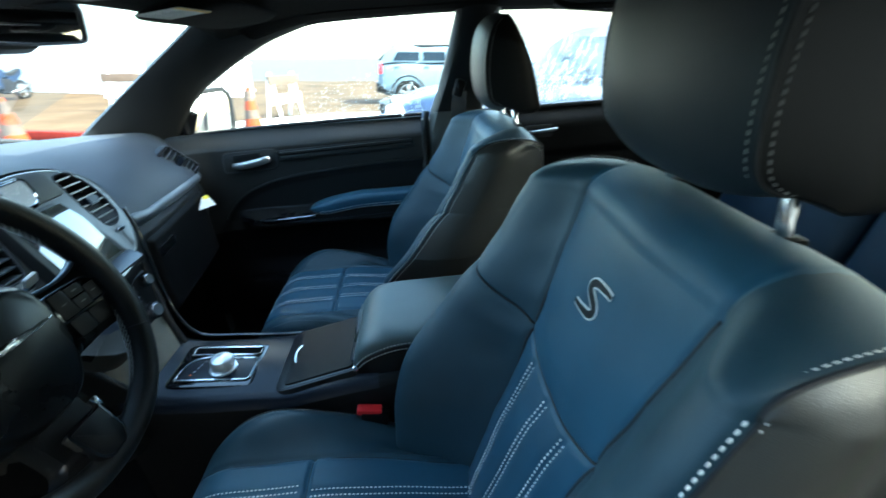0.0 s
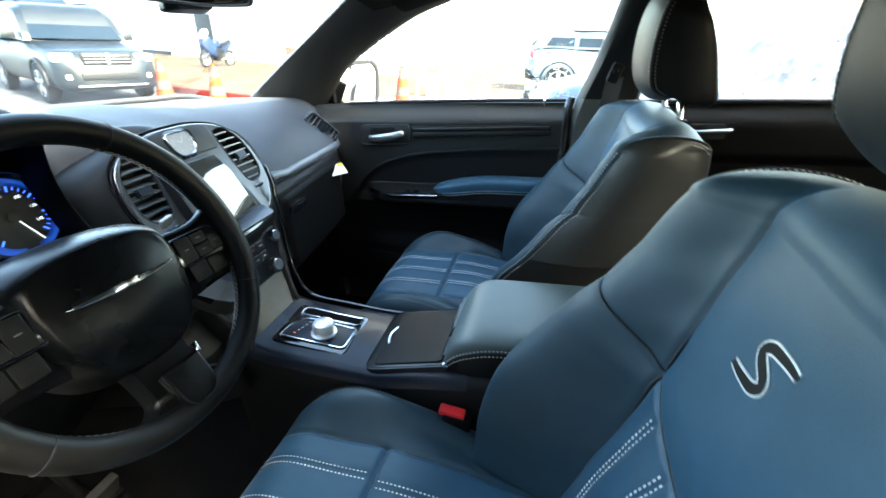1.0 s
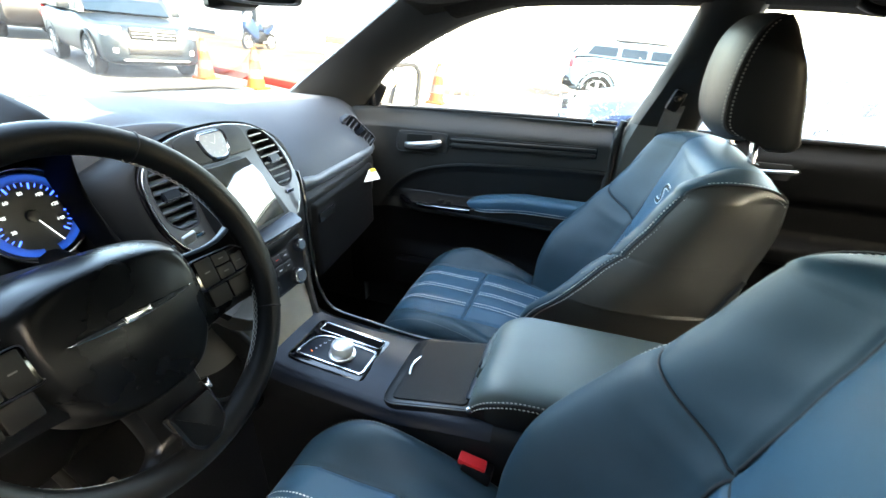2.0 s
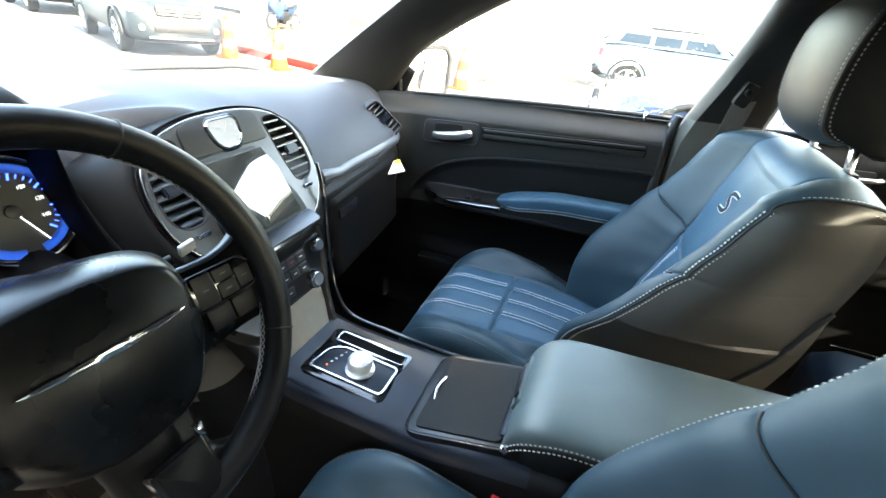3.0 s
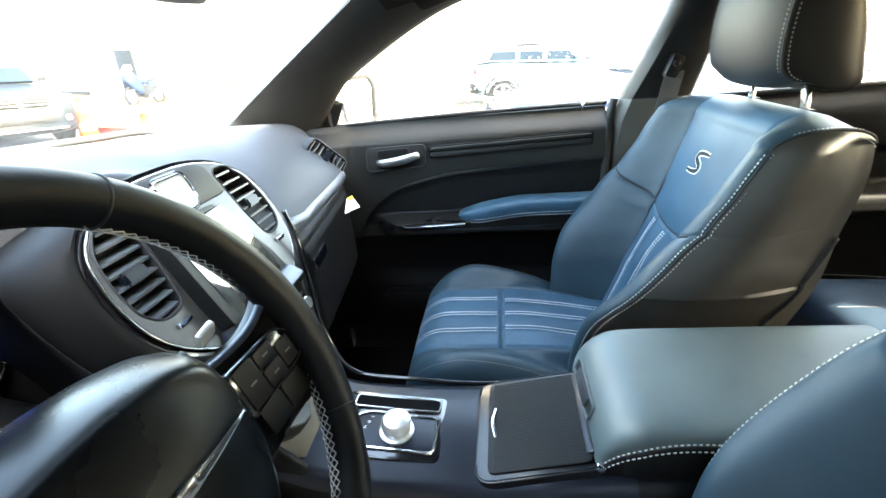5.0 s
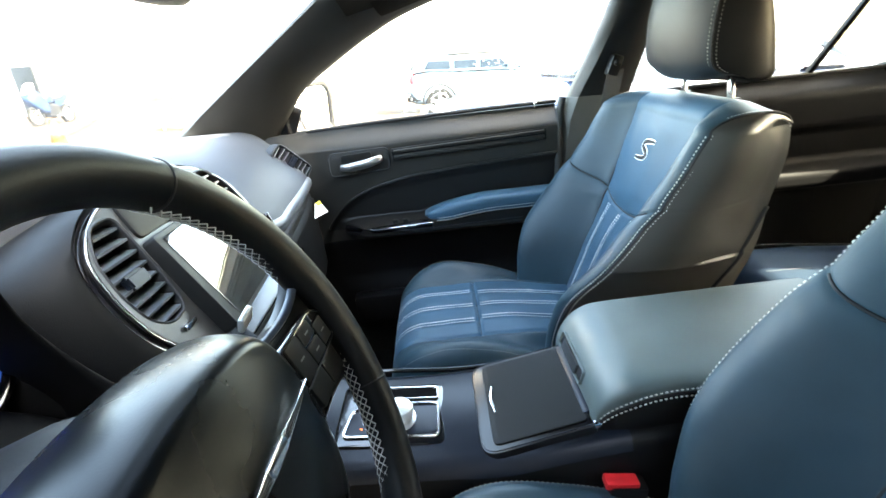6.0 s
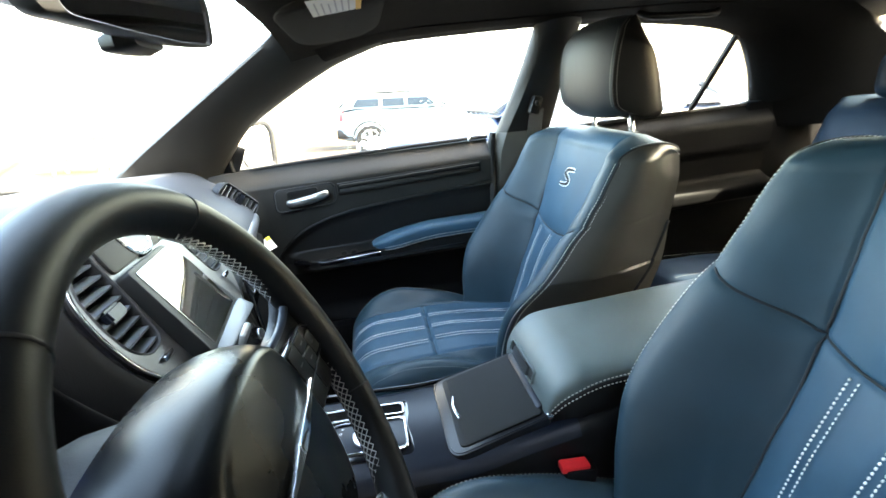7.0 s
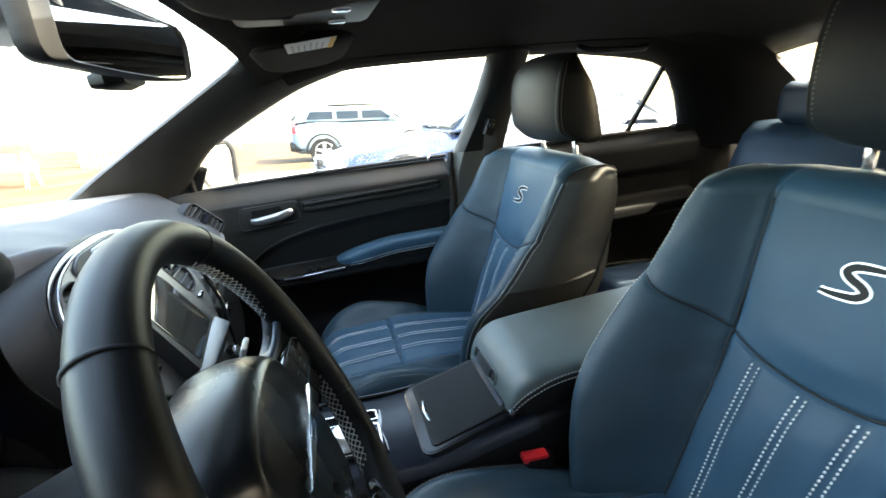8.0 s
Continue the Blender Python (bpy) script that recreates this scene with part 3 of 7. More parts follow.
def cushion_top(X, Y):
    X, Y = np.asarray(X, float), np.asarray(Y, float)
    a = np.abs(Y)
    half = 0.228 - 0.020 * sstep(-0.38, -0.492, X) - 0.012 * sstep(-0.1, 0.06, X)
    ins = 0.128 - 0.018 * sstep(-0.3, 0.06, X)
    z = 0.606 - 0.035 * sstep(-0.25, 0.06, X) + 0.004 * np.cos(Y * 12)
    z = z + 0.030 * sstep(0, 1, (a - ins) / (half - 0.03 - ins)) * sstep(-0.492, -0.34, X)
    z = z + (0.010 * gauss(X + 0.36, 0.08) - 0.055 * sstep(-0.32, -0.04, X)) * sstep(ins, ins + 0.05, a)
    e = np.clip((a - (half - 0.036)) / 0.036, 0, 0.995)
    z = z - 0.042 * (1 - np.sqrt(1 - e * e))
    n = np.clip((-0.40 - X) / 0.092, 0, 0.995)
    z = z - 0.085 * (1 - np.sqrt(1 - n * n))
    z = z - 0.006 * gauss(X + 0.270, 0.0045) * (a < ins + 0.004)
    z = z - 0.005 * gauss(a - ins, 0.0045) * sstep(-0.47, -0.44, X)
    for k in (-0.066, 0.0, 0.066):
        z = z - 0.0032 * gauss(Y - k * (1.04 - 0.15 * (X > -0.27)), 0.009) * (a < ins)
    z = z + 0.0014 * np.sin(33 * Y + 17 * X) * np.sin(27 * X - 9 * Y)
    return z


passenger_seat = build_front_seat("front_seat", "blue leather front seat with grey stitching beside the passenger door")
passenger_seat.matrix_basis = pose(0.002, 0.434, 0.003)
driver_seat = copy_thing(passenger_seat, pose(0.058, -0.335, 0.041))
tagged(driver_seat, "blue leather front seat with grey stitching behind the steering wheel")

# ---- cabin shell: floor, roof, pillars, doors, glass ----
def side_glass_y(z):
    return 0.80 - (z - 1.04) * 0.48


floor = tagged(block("floor", (0.0, 0, 0.235), (2.7, 1.52, 0.03), CARPET, bevel=0.0), "black carpeted car floor under the seats", "floor", kind="structure")
firewall = tagged(block("wall_front", (-1.20, 0, 0.62), (0.04, 1.52, 0.80), CARPET, bevel=0.0), "dark firewall under the dashboard", "wall", kind="structure")

for side, nm in ((1, 'passenger'), (-1, 'driver')):
    if side > 0:
        tagged(block('body_side_' + nm, (0.20, side * 0.865, 0.60), (2.95, 0.05, 0.84), SURROUND, bevel=0.0), 'outer body side behind the door panels', 'body side', kind='structure')
        tagged(block('kick_panel', (-1.00, 0.775, 0.64), (0.36, 0.04, 0.78), SOFT, bevel=0.004), 'black kick panel beside the footwell', 'panel', kind='structure')
        tagged(block('rear_side_panel', (1.28, 0.80, 0.64), (0.60, 0.05, 0.82), CARPET, bevel=0.01), 'black trim beside the rear bench', 'panel', kind='structure')
    else:
        tagged(block('body_side_' + nm, (0.95, side * 0.865, 0.60), (1.5, 0.05, 0.84), SURROUND, bevel=0.0), 'outer body side behind the rear door', 'body side', kind='structure')

# roof: a gently domed liner
def roof_z(x, y):
    return 1.402 - 0.055 * np.clip((np.abs(y) / 0.62), 0, 1) ** 3 - 0.040 * np.clip((-0.15 - x) / 0.35, 0, 1) ** 2 - 0.085 * np.clip((x - 0.45) / 0.75, 0, 1) ** 2


rx, ry = np.linspace(-0.50, 1.20, 60), np.linspace(-0.66, 0.66, 50)
RX, RY = np.meshgrid(rx, ry, indexing="ij")
v = np.stack([RX, RY, roof_z(RX, RY)], -1).reshape(-1, 3)
vt = v.copy()
vt[:, 2] += 0.05
n = len(v)
gf = grid_faces(60, 50)
ring = [i * 50 for i in range(60)] + [59 * 50 + j for j in range(1, 50)] + [i * 50 + 49 for i in range(58, -1, -1)] + [j for j in range(48, 0, -1)]
f = [q[::-1] for q in gf] + [tuple(k + n for k in q) for q in gf]
f += [(ring[k], ring[(k + 1) % len(ring)], ring[(k + 1) % len(ring)] + n, ring[k] + n) for k in range(len(ring))]
ceiling = tagged(mesh("ceiling", np.r_[v, vt], f, CLOTH), "black cloth headliner of the car roof", "ceiling", kind="structure")

# the window frames as lines (x, z) on the glass's lean
FRONT_WIN = [(-0.758, 1.045), (-0.728, 1.125), (-0.575, 1.213), (-0.404, 1.294), (-0.300, 1.326), (-0.200, 1.337), (-0.05, 1.342), (0.10, 1.341), (0.134, 1.330), (0.137, 1.300), (0.093, 1.183), (0.046, 1.045)]
REAR_WIN = [(0.215, 1.045), (0.262, 1.300), (0.285, 1.332), (0.33, 1.338), (0.50, 1.325), (0.68, 1.302), (0.800, 1.278), (0.772, 1.15), (0.745, 1.040)]
QUARTER = [(0.775, 1.040), (0.800, 1.15), (0.826, 1.268), (0.870, 1.240), (0.930, 1.180), (0.985, 1.11), (1.020, 1.040)]


def on_glass(pts, side=1, inward=0.0):
    return [(x, side * (side_glass_y(z) - inward), z) for x, z in pts]


def a_pillar(side, name):
    """A slanting pillar trim from the dash up to the roof, between windscreen and side window."""
    ws = [(-1.10, 0.700, 1.02), (-0.99, 0.682, 1.10), (-0.86, 0.650, 1.175), (-0.735, 0.618, 1.246), (-0.60, 0.580, 1.322), (-0.53, 0.556, 1.362), (-0.49, 0.520, 1.385)]
    sw = [(-0.80, 0.790, 1.02), (-0.752, 0.772, 1.075), (-0.67, 0.745, 1.158), (-0.575, 0.716, 1.213), (-0.47, 0.690, 1.265), (-0.38, 0.672, 1.302), (-0.27, 0.660, 1.333)]
    ws, sw = spline(ws, 40), spline(sw, 40)
    rings = []
    for k in range(40):
        a, b = ws[k], sw[k]
        mid = (a + b) / 2
        inw = np.array([0.020, -0.036, 0.016]) * (1 - 0.35 * k / 40)
        front_a = a + np.array([-0.02, 0.02, -0.005])
        out_b = b + np.array([-0.01, 0.03, 0])
        r = [front_a, a, a + inw * 0.45 + (b - a) * 0.06, a + inw * 0.8 + (b - a) * 0.2, mid + inw * 1.05, b + inw * 0.75 - (b - a) * 0.18, b + inw * 0.35 - (b - a) * 0.05, b, out_b, mid + np.array([-0.02, 0.05, 0.01])]
        rings.append([(x, side * y, z) for x, y, z in r])
    ob = loft(name, rings, DOORP, flip=side > 0)
    return tagged(ob, "dark grey grained plastic windscreen pillar trim", "pillar", kind="structure")


a_pillar(1, "a_pillar_passenger")
a_pillar(-1, "a_pillar_driver")
for side, nm in ((1, "passenger"), (-1, "driver")):
    # roof rail over the doors
    line = spline([(-0.42, 0.668, 1.302), (-0.30, 0.660, 1.332), (-0.2, 0.658, 1.342), (0.1, 0.658, 1.345), (0.3, 0.66, 1.340), (0.5, 0.667, 1.328), (0.8, 0.686, 1.282), (0.93, 0.735, 1.185), (1.03, 0.80, 1.04)], 60)
    rings = []
    for k, p in enumerate(line):
        top = np.array([p[0] - 0.02, 0.575, float(roof_z(p[0], 0.575)) - 0.002])
        if k > 44:
            top = np.array([p[0] + 0.10, p[1] - 0.10, p[2] + 0.02])
        r = [p + np.array([0, 0.03, -0.004]), p, p * 0.9 + top * 0.1 + np.array([0, -0.010, 0.0]), p * 0.6 + top * 0.4 + np.array([0, -0.014, -0.004]), top, top + np.array([0, 0.02, 0.02]), p + np.array([0, 0.03, 0.05])]
        rings.append([(x, side * y, z) for x, y, z in r])
    tagged(loft("roof_rail_" + nm, rings, CLOTH, flip=side < 0), "black cloth roof rail over the doors", "trim", kind="structure")
    # B pillar
    rings = []
    for z, x0, x1, yo in [(0.30, 0.03, 0.26, 0.80), (0.55, 0.02, 0.25, 0.80), (0.80, 0.025, 0.235, 0.79), (1.00, 0.045, 0.235, 0.775), (1.06, 0.062, 0.235, 0.762), (1.15, 0.095, 0.245, 0.72), (1.25, 0.125, 0.258, 0.672), (1.35, 0.150, 0.275, 0.63)]:
        r = [(x0, yo + 0.03, z), (x0, yo, z), (x0 + 0.018, yo - 0.030, z), ((x0 + x1) / 2, yo - 0.042, z), (x1 - 0.018, yo - 0.03, z), (x1, yo, z), (x1, yo + 0.03, z)]
        rings.append([(x, side * y, q) for x, y, q in r])
    tagged(loft("b_pillar_" + nm, rings[:5], GREYP if side > 0 else SOFT, flip=side < 0), "grey grained plastic pillar trim behind the front door", "pillar", kind="structure")
    tagged(loft("upper_pillar_" + nm, rings[4:], SOFT, flip=side < 0), "black upper pillar trim between the side windows", "pillar", kind="structure")
    # C pillar and rear quarter
    rings = []
    for z, x0, y0, x1, y1 in [(0.95, 1.05, 0.80, 1.62, 0.62), (1.04, 1.03, 0.795, 1.52, 0.60), (1.11, 0.99, 0.765, 1.42, 0.58), (1.19, 0.935, 0.73, 1.30, 0.56), (1.26, 0.86, 0.69, 1.16, 0.545), (1.32, 0.72, 0.665, 1.02, 0.53), (1.35, 0.6, 0.62, 0.95, 0.5)]:
        r = [(x0, y0 + 0.03, z), (x0, y0, z), (x0 * 0.8 + x1 * 0.2, y0 - 0.045, z), (x0 * 0.5 + x1 * 0.5, (y0 + y1) / 2 - 0.04, z), (x1, y1, z), (x1, y1 + 0.06, z)]
        rings.append([(x, side * y, q) for x, y, q in r])
    tagged(loft("c_pillar_" + nm, rings, CLOTH, flip=side < 0), "black trim of the rear roof pillar", "pillar", kind="structure")


def pane(name, pts, label, material_=None):
    bm = bmesh.new()
    mid = Vector(np.mean(np.array(pts), axis=0))
    face = bm.faces.new([bm.verts.new(p) for p in pts])
    bm.normal_update()
    if face.normal.dot(Vector((0, 0, 1.1)) - mid) < 0:
        face.normal_flip()
    data = bpy.data.meshes.new(name)
    bm.to_mesh(data)
    bm.free()
    data.materials.append(material_ or GLASS)
    ob = new(name, data)
    ob.visible_shadow = material_ in (WET, MISTY)
    return tagged(ob, label, "window", kind="structure")


pane("window_1", on_glass([(x, z) for x, z in FRONT_WIN], 1, -0.012), "rain-spotted side window of the passenger door", SPOTTED)
pane("window_2", on_glass(REAR_WIN, 1, -0.012), "wet rear side window covered in rain streaks", WET)
pane("window_3", on_glass(QUARTER, 1, -0.012), "small fixed quarter window behind the rear door", SPOTTED)
pane("windscreen", [(-1.36, -0.76, 1.06), (-1.36, 0.76, 1.06), (-0.50, 0.56, 1.400), (-0.50, -0.56, 1.400)], "clear raked windscreen")
pane("rear_window", [(1.02, -0.53, 1.33), (1.02, 0.53, 1.33), (1.62, 0.62, 0.98), (1.62, -0.62, 0.98)], "wet sloping rear window", MISTY)
pane("window_4", on_glass(REAR_WIN, -1, -0.012), "wet rear side window behind the driver", MISTY)
pane("window_5", on_glass(QUARTER, -1, -0.012), "small fixed quarter window on the driver's side", MISTY)
tagged(block("window_divider", (0.786, side_glass_y(1.155) - 0.006, 1.155), (0.016, 0.014, 0.250), HARD, bevel=0.003, turn=(25.6, 12.0, 0)), "black upright bar between rear window and quarter glass", "trim", kind="structure")


# door panels
DOOR_SEAM = [(-0.90, 0.60), (-0.72, 0.70), (-0.665, 0.780), (-0.60, 0.833), (-0.53, 0.862), (-0.457, 0.879), (-0.30, 0.895), (0.05, 0.911)]


def door_y(x, z):
    """How far out the inner skin of the door lies."""
    x, z = np.asarray(x, float), np.asarray(z, float)
    y = 0.742 + 0 * x
    y = y + 0.045 * sstep(0.985, 1.042, z)
    pad = lerp_table(DOOR_SEAM, x)
    y = y + 0.010 * sstep(pad + 0.014, pad - 0.030, z)
    y = y + 0.010 * sstep(0.72, 0.60, z) - 0.020 * sstep(0.58, 0.50, z) * sstep(-0.75, -0.6, x)
    ledge = sstep(-0.66, -0.55, x)
    y = y - 0.075 * ledge * sstep(0.69, 0.735, z) * sstep(0.775, 0.757, z - 0.018 * sstep(-0.4, -0.3, x))
    y = y - 0.030 * sstep(-0.68, -0.80, x)
    y = y + 0.0012 * np.sin(23 * x + 11 * z)
    return y


def door_skin(name, x0, x1, z0, z1, parent, offset=0.0, side=1, mat=DOORP):
    xs, zs = np.linspace(x0, x1, 150), np.linspace(z0, z1, 150)
    X, Z = np.meshgrid(xs, zs, indexing="ij")
    shift = 0.0
    Y = side * (door_y(X - shift, Z) + offset)
    v = np.stack([X, Y, Z], -1).reshape(-1, 3)
    f = grid_faces(150, 150, flip=side < 0)
    o = len(v)
    back = [(x0, side * 0.84, z0), (x1, side * 0.84, z0), (x1, side * 0.84, z1), (x0, side * 0.84, z1)]
    v = np.r_[v, np.array(back)]
    e0, e1 = [j for j in range(150)], [149 * 150 + j for j in range(150)]
    b0, b1 = [i * 150 for i in range(150)], [i * 150 + 149 for i in range(150)]
    f += [tuple(b1) + (o + 2, o + 3), tuple(e1) + (o + 2, o + 1), tuple(e0) + (o + 3, o)]
    return mesh(name, v, f, mat, parent, "black grained door panel")


door = thing("door_1", "closed passenger door with a black padded panel and blue armrest", "car door", kind="structure")
skin = door_skin("panel", -0.86, 0.028, 0.70, 1.042, door)
skin.data.materials.append(DOORINS)
mids = np.array([tuple(p.center) for p in skin.data.polygons])
skin.data.materials.append(DOORTOP)
skin.data.polygons.foreach_set("material_index", [2 if z > 0.992 else int(z < lerp_table(DOOR_SEAM, x) and z > 0.74) for x, y, z in mids])
sx = np.linspace(-0.69, 0.024, 70)
bar("insert_seam", np.stack([sx, door_y(sx, lerp_table(DOOR_SEAM, sx) + 0.004) - 0.0004, lerp_table(DOOR_SEAM, sx) + 0.003], 1), 0.0026, DOORP, door, "raised seam over the padded insert", n=8)
bar("insert_groove", np.stack([sx, door_y(sx, lerp_table(DOOR_SEAM, sx) - 0.003) + 0.0006, lerp_table(DOOR_SEAM, sx) - 0.0025], 1), 0.0026, SEAMBLACK, door, n=6)
door_skin("lower_panel", -0.86, 0.028, 0.36, 0.70, door, mat=HARD)
# trim groove with two ribs
for z, h, mt in ((0.9620, 0.030, HARD),):
    block("trim_strip", (-0.234, 0.7405, 0.9635), (0.452, 0.012, 0.034), mt, door, "recessed dark trim strip", bevel=0.004, turn=(0, -1.2, 1.2))
for dz, hh in ((0.0085, 0.009), (-0.0075, 0.013)):
    block("trim_rib", (-0.234, 0.7345, 0.9635 + dz), (0.440, 0.010, hh), DOORP, door, bevel=0.004, turn=(0, -1.2, 1.2))
# handle
hp = plane_pose((-0.560, 0.738, 0.946), (1, 0.05, 0.05), (-0.05, 0.05, 1))
shell = rounded([(-0.085, -0.022), (0.085, -0.026), (0.090, 0.018), (0.03, 0.026), (-0.075, 0.022)], 0.014)
plate("handle_surround", rounded([(-0.088, -0.028), (0.086, -0.032), (0.092, 0.029), (-0.081, 0.036)], 0.017), 0.010, hp @ pose(0, 0, 0.004), DOORP, door, bevel=0.004)
bar("handle_groove", [tuple(hp @ Vector((x, y, 0.0030))) for x, y in rounded([(-0.089, -0.029), (0.087, -0.033), (0.093, 0.030), (-0.082, 0.037)], 0.018)], 0.0022, SEAMBLACK, door, n=6, closed=True)
# raised near-black plate; its colour stands in for the hollow's shade
plate("handle_cup", rounded([(-0.050, -0.008), (0.040, -0.010), (0.042, 0.026), (-0.046, 0.028)], 0.007), 0.004, hp @ pose(0, 0, 0.0075), HARD, door, bevel=0.0005)
hl = spline([(-0.052, -0.006, 0.010), (-0.03, -0.007, 0.019), (0.02, -0.004, 0.023), (0.058, 0.001, 0.017), (0.068, 0.004, 0.008)], 24)
hl = [tuple(hp @ Vector(p)) for p in hl]
bar("door_handle", hl, 0.0085 + 0.004 * np.sin(np.linspace(0.2, 3.0, 24)), KNOBSAT, door, "satin chrome door handle", n=12, flat=0.6, ref=(0, 1, 0))
# armrest pad
rings = []
for q in np.linspace(0, 1, 40):
    x = -0.385 + 0.400 * q
    s = min(1, math.sin(min(1, q * 4.5) * math.pi / 2) ** 0.6 + 0.02)
    zt = 0.770 + 0.022 * sstep(0.0, 0.50, q) + 0.004
    h = 0.050 * s
    yo, yi = 0.745, 0.700 - 0.032 * s
    r = []
    for w in np.linspace(0, 2 * math.pi, 28, endpoint=False):
        c, t = math.cos(w), math.sin(w)
        r.append((x, (yo + yi) / 2 + (yo - yi) / 2 * np.sign(c) * abs(c) ** 0.5, zt + h * 0.5 * np.sign(t) * abs(t) ** 0.6))
    rings.append(r)
loft("armrest_pad", rings, BLUE, door, "blue leather door armrest", flip=True)
ax = np.linspace(-0.37, 0.01, 60)
for dz in (-0.004, 0.004):
    zz = 0.770 + 0.020 * sstep(0.0, 0.55, (ax + 0.385) / 0.40) + dz - 0.006
    stitches("armrest_stitching", np.stack([ax, np.full(60, 0.6665) + 0.03 * (1 - np.clip((ax + 0.385) / 0.09, 0, 1)) ** 2, zz], 1), np.tile([0, -1.0, 0], (60, 1)), door, THREAD)
# switch panel in gloss black
rings = []
for q in np.linspace(0, 1, 24):
    x = -0.635 + 0.27 * q
    s = 0.25 + 0.75 * math.sin(min(1, q * 2) * math.pi / 2)
    rings.append([(x, 0.745, 0.755 + 0.008 * q), (x, 0.745 - 0.072 * s, 0.757 + 0.008 * q), (x, 0.745 - 0.078 * s, 0.752 + 0.008 * q), (x, 0.745 - 0.075 * s, 0.742 + 0.006 * q), (x, 0.745, 0.738 + 0.006 * q)])
loft("switch_panel", rings, GLOSS, door, "gloss black switch panel")
bar("chrome_line", spline([(-0.63, 0.722, 0.7535), (-0.56, 0.692, 0.7560), (-0.48, 0.668, 0.7580), (-0.365, 0.666, 0.7620)], 24), 0.0013, CHROME, door, n=6)
bar("chrome_line", spline([(-0.63, 0.722, 0.7375), (-0.55, 0.688, 0.7400), (-0.40, 0.667, 0.7450), (-0.1, 0.665, 0.7500)], 24), 0.0011, DARKSIL, door, n=6)
for x in (-0.475, -0.445):
    block("window_switch", (x, 0.700, 0.765), (0.018, 0.022, 0.010), HARD, door, bevel=0.003)
# belt seal and lock pin
bar("window_seal", spline([(-0.80, 0.790, 1.040), (-0.5, 0.789, 1.047), (-0.2, 0.789, 1.050), (0.03, 0.787, 1.050)], 20), 0.006, RUBBER, door, n=8)
bar("lock_pin", [(-0.035, 0.772, 1.035), (-0.033, 0.771, 1.062)], 0.004, CHROME, door, n=10)
bar("door_edge_seal", spline([(0.047, 0.775, 1.06), (0.036, 0.77, 1.0), (0.030, 0.752, 0.9), (0.026, 0.755, 0.7), (0.026, 0.76, 0.4)], 30), 0.011, RUBBER, door, n=8)
block("door_pocket", (-0.40, 0.715, 0.47), (0.50, 0.05, 0.10), HARD, door, "black map pocket", bevel=0.015)

rear_door = thing("door_2", "closed rear door with a black panel", "car door", kind="structure")
bm_x = np.linspace(0.25, 1.06, 60)
bm_z = np.linspace(0.36, 1.042, 60)
X, Z = np.meshgrid(bm_x, bm_z, indexing="ij")
Y = 0.745 + 0.045 * sstep(0.985, 1.042, Z) + 0.02 * sstep(0.90, 0.88, Z) - 0.06 * sstep(0.70, 0.73, Z) * sstep(0.80, 0.77, Z) * sstep(0.34, 0.45, X)
mesh("panel", np.stack([X, Y, Z], -1).reshape(-1, 3), grid_faces(60, 60), SURROUND, rear_door, "dull black rear door panel")
bar("window_seal", [(0.22, 0.786, 1.045), (0.6, 0.788, 1.045), (1.04, 0.79, 1.042)], 0.006, RUBBER, rear_door, n=8)

# driver's side behind the open door: sill and rear door
left_side = thing("door_3", "rear door on the driver's side, closed", "car door", kind="structure")
block("panel", (0.66, -0.775, 0.70), (0.80, 0.06, 0.68), SOFT, left_side, bevel=0.01)
sill = tagged(block("door_sill", (-0.35, -0.745, 0.30), (0.85, 0.10, 0.12), HARD, bevel=0.02), "black plastic sill of the open driver's doorway", "sill", kind="structure")

# the driver's door, swung open ahead of the doorway
open_door = thing("door_4", "open driver's door with a black panel, swung outwards", "car door", kind="structure", at=pose(-0.84, -0.85, 0, 0, 0, -68))
block("door_shell", (0.55, -0.05, 0.68), (1.08, 0.08, 0.74), HARD, open_door, bevel=0.02)
block("panel", (0.55, 0.00, 0.68), (1.04, 0.03, 0.70), SOFT, open_door, bevel=0.012)
block("armrest", (0.60, 0.045, 0.76), (0.50, 0.07, 0.05), BLUE, open_door, bevel=0.018)
bar("window_frame", spline([(0.06, -0.03, 1.05), (0.25, 0.02, 1.20), (0.5, 0.08, 1.33), (0.8, 0.09, 1.345), (1.0, 0.08, 1.33), (0.98, 0.02, 1.18), (0.92, -0.03, 1.05)], 50), 0.018, HARD, open_door, n=8)

# an unseen dark wall, added to keep light off the driver's side
SHADEWALL = material("unseen_shade_wall", (0.030, 0.030, 0.030), 0.9, vary=0.2, scale=2, bump=0.4, bump_scale=30)
tagged(block("shade_wall_left", (1.50, -2.05, 1.25), (8.0, 0.20, 2.5), SHADEWALL, bevel=0.01), "unseen dark wall added to block light at the driver's doorway", "wall", kind="structure")
# rain drops on the passenger window
rng = random.Random(5)
v, f = [], []
for k in range(900):
    x = -0.42 + 0.47 * rng.random() ** 0.7
    z = 1.058 + 0.17 * rng.random() ** 1.6 * sstep(-0.75, 0.1, x)
    r = 0.0006 + 0.0013 * rng.random() ** 3
    y = side_glass_y(z) + 0.0135
    if x > 0.03 + (z - 1.045) * 0.33:
        continue
    o = len(v)
    for lat, rr in ((0.0, 1.0), (0.6, 0.75)):
        for q in range(7):
            w = 2 * math.pi * q / 7
            v.append((x + r * rr * math.cos(w), y + r * lat, z + r * rr * math.sin(w) * 1.15))
    v.append((x, y + r * 0.85, z))
    for q in range(7):
        p = (q + 1) % 7
        f += [(o + q, o + p, o + 7 + p, o + 7 + q), (o + 7 + q, o + 7 + p, o + 14)]
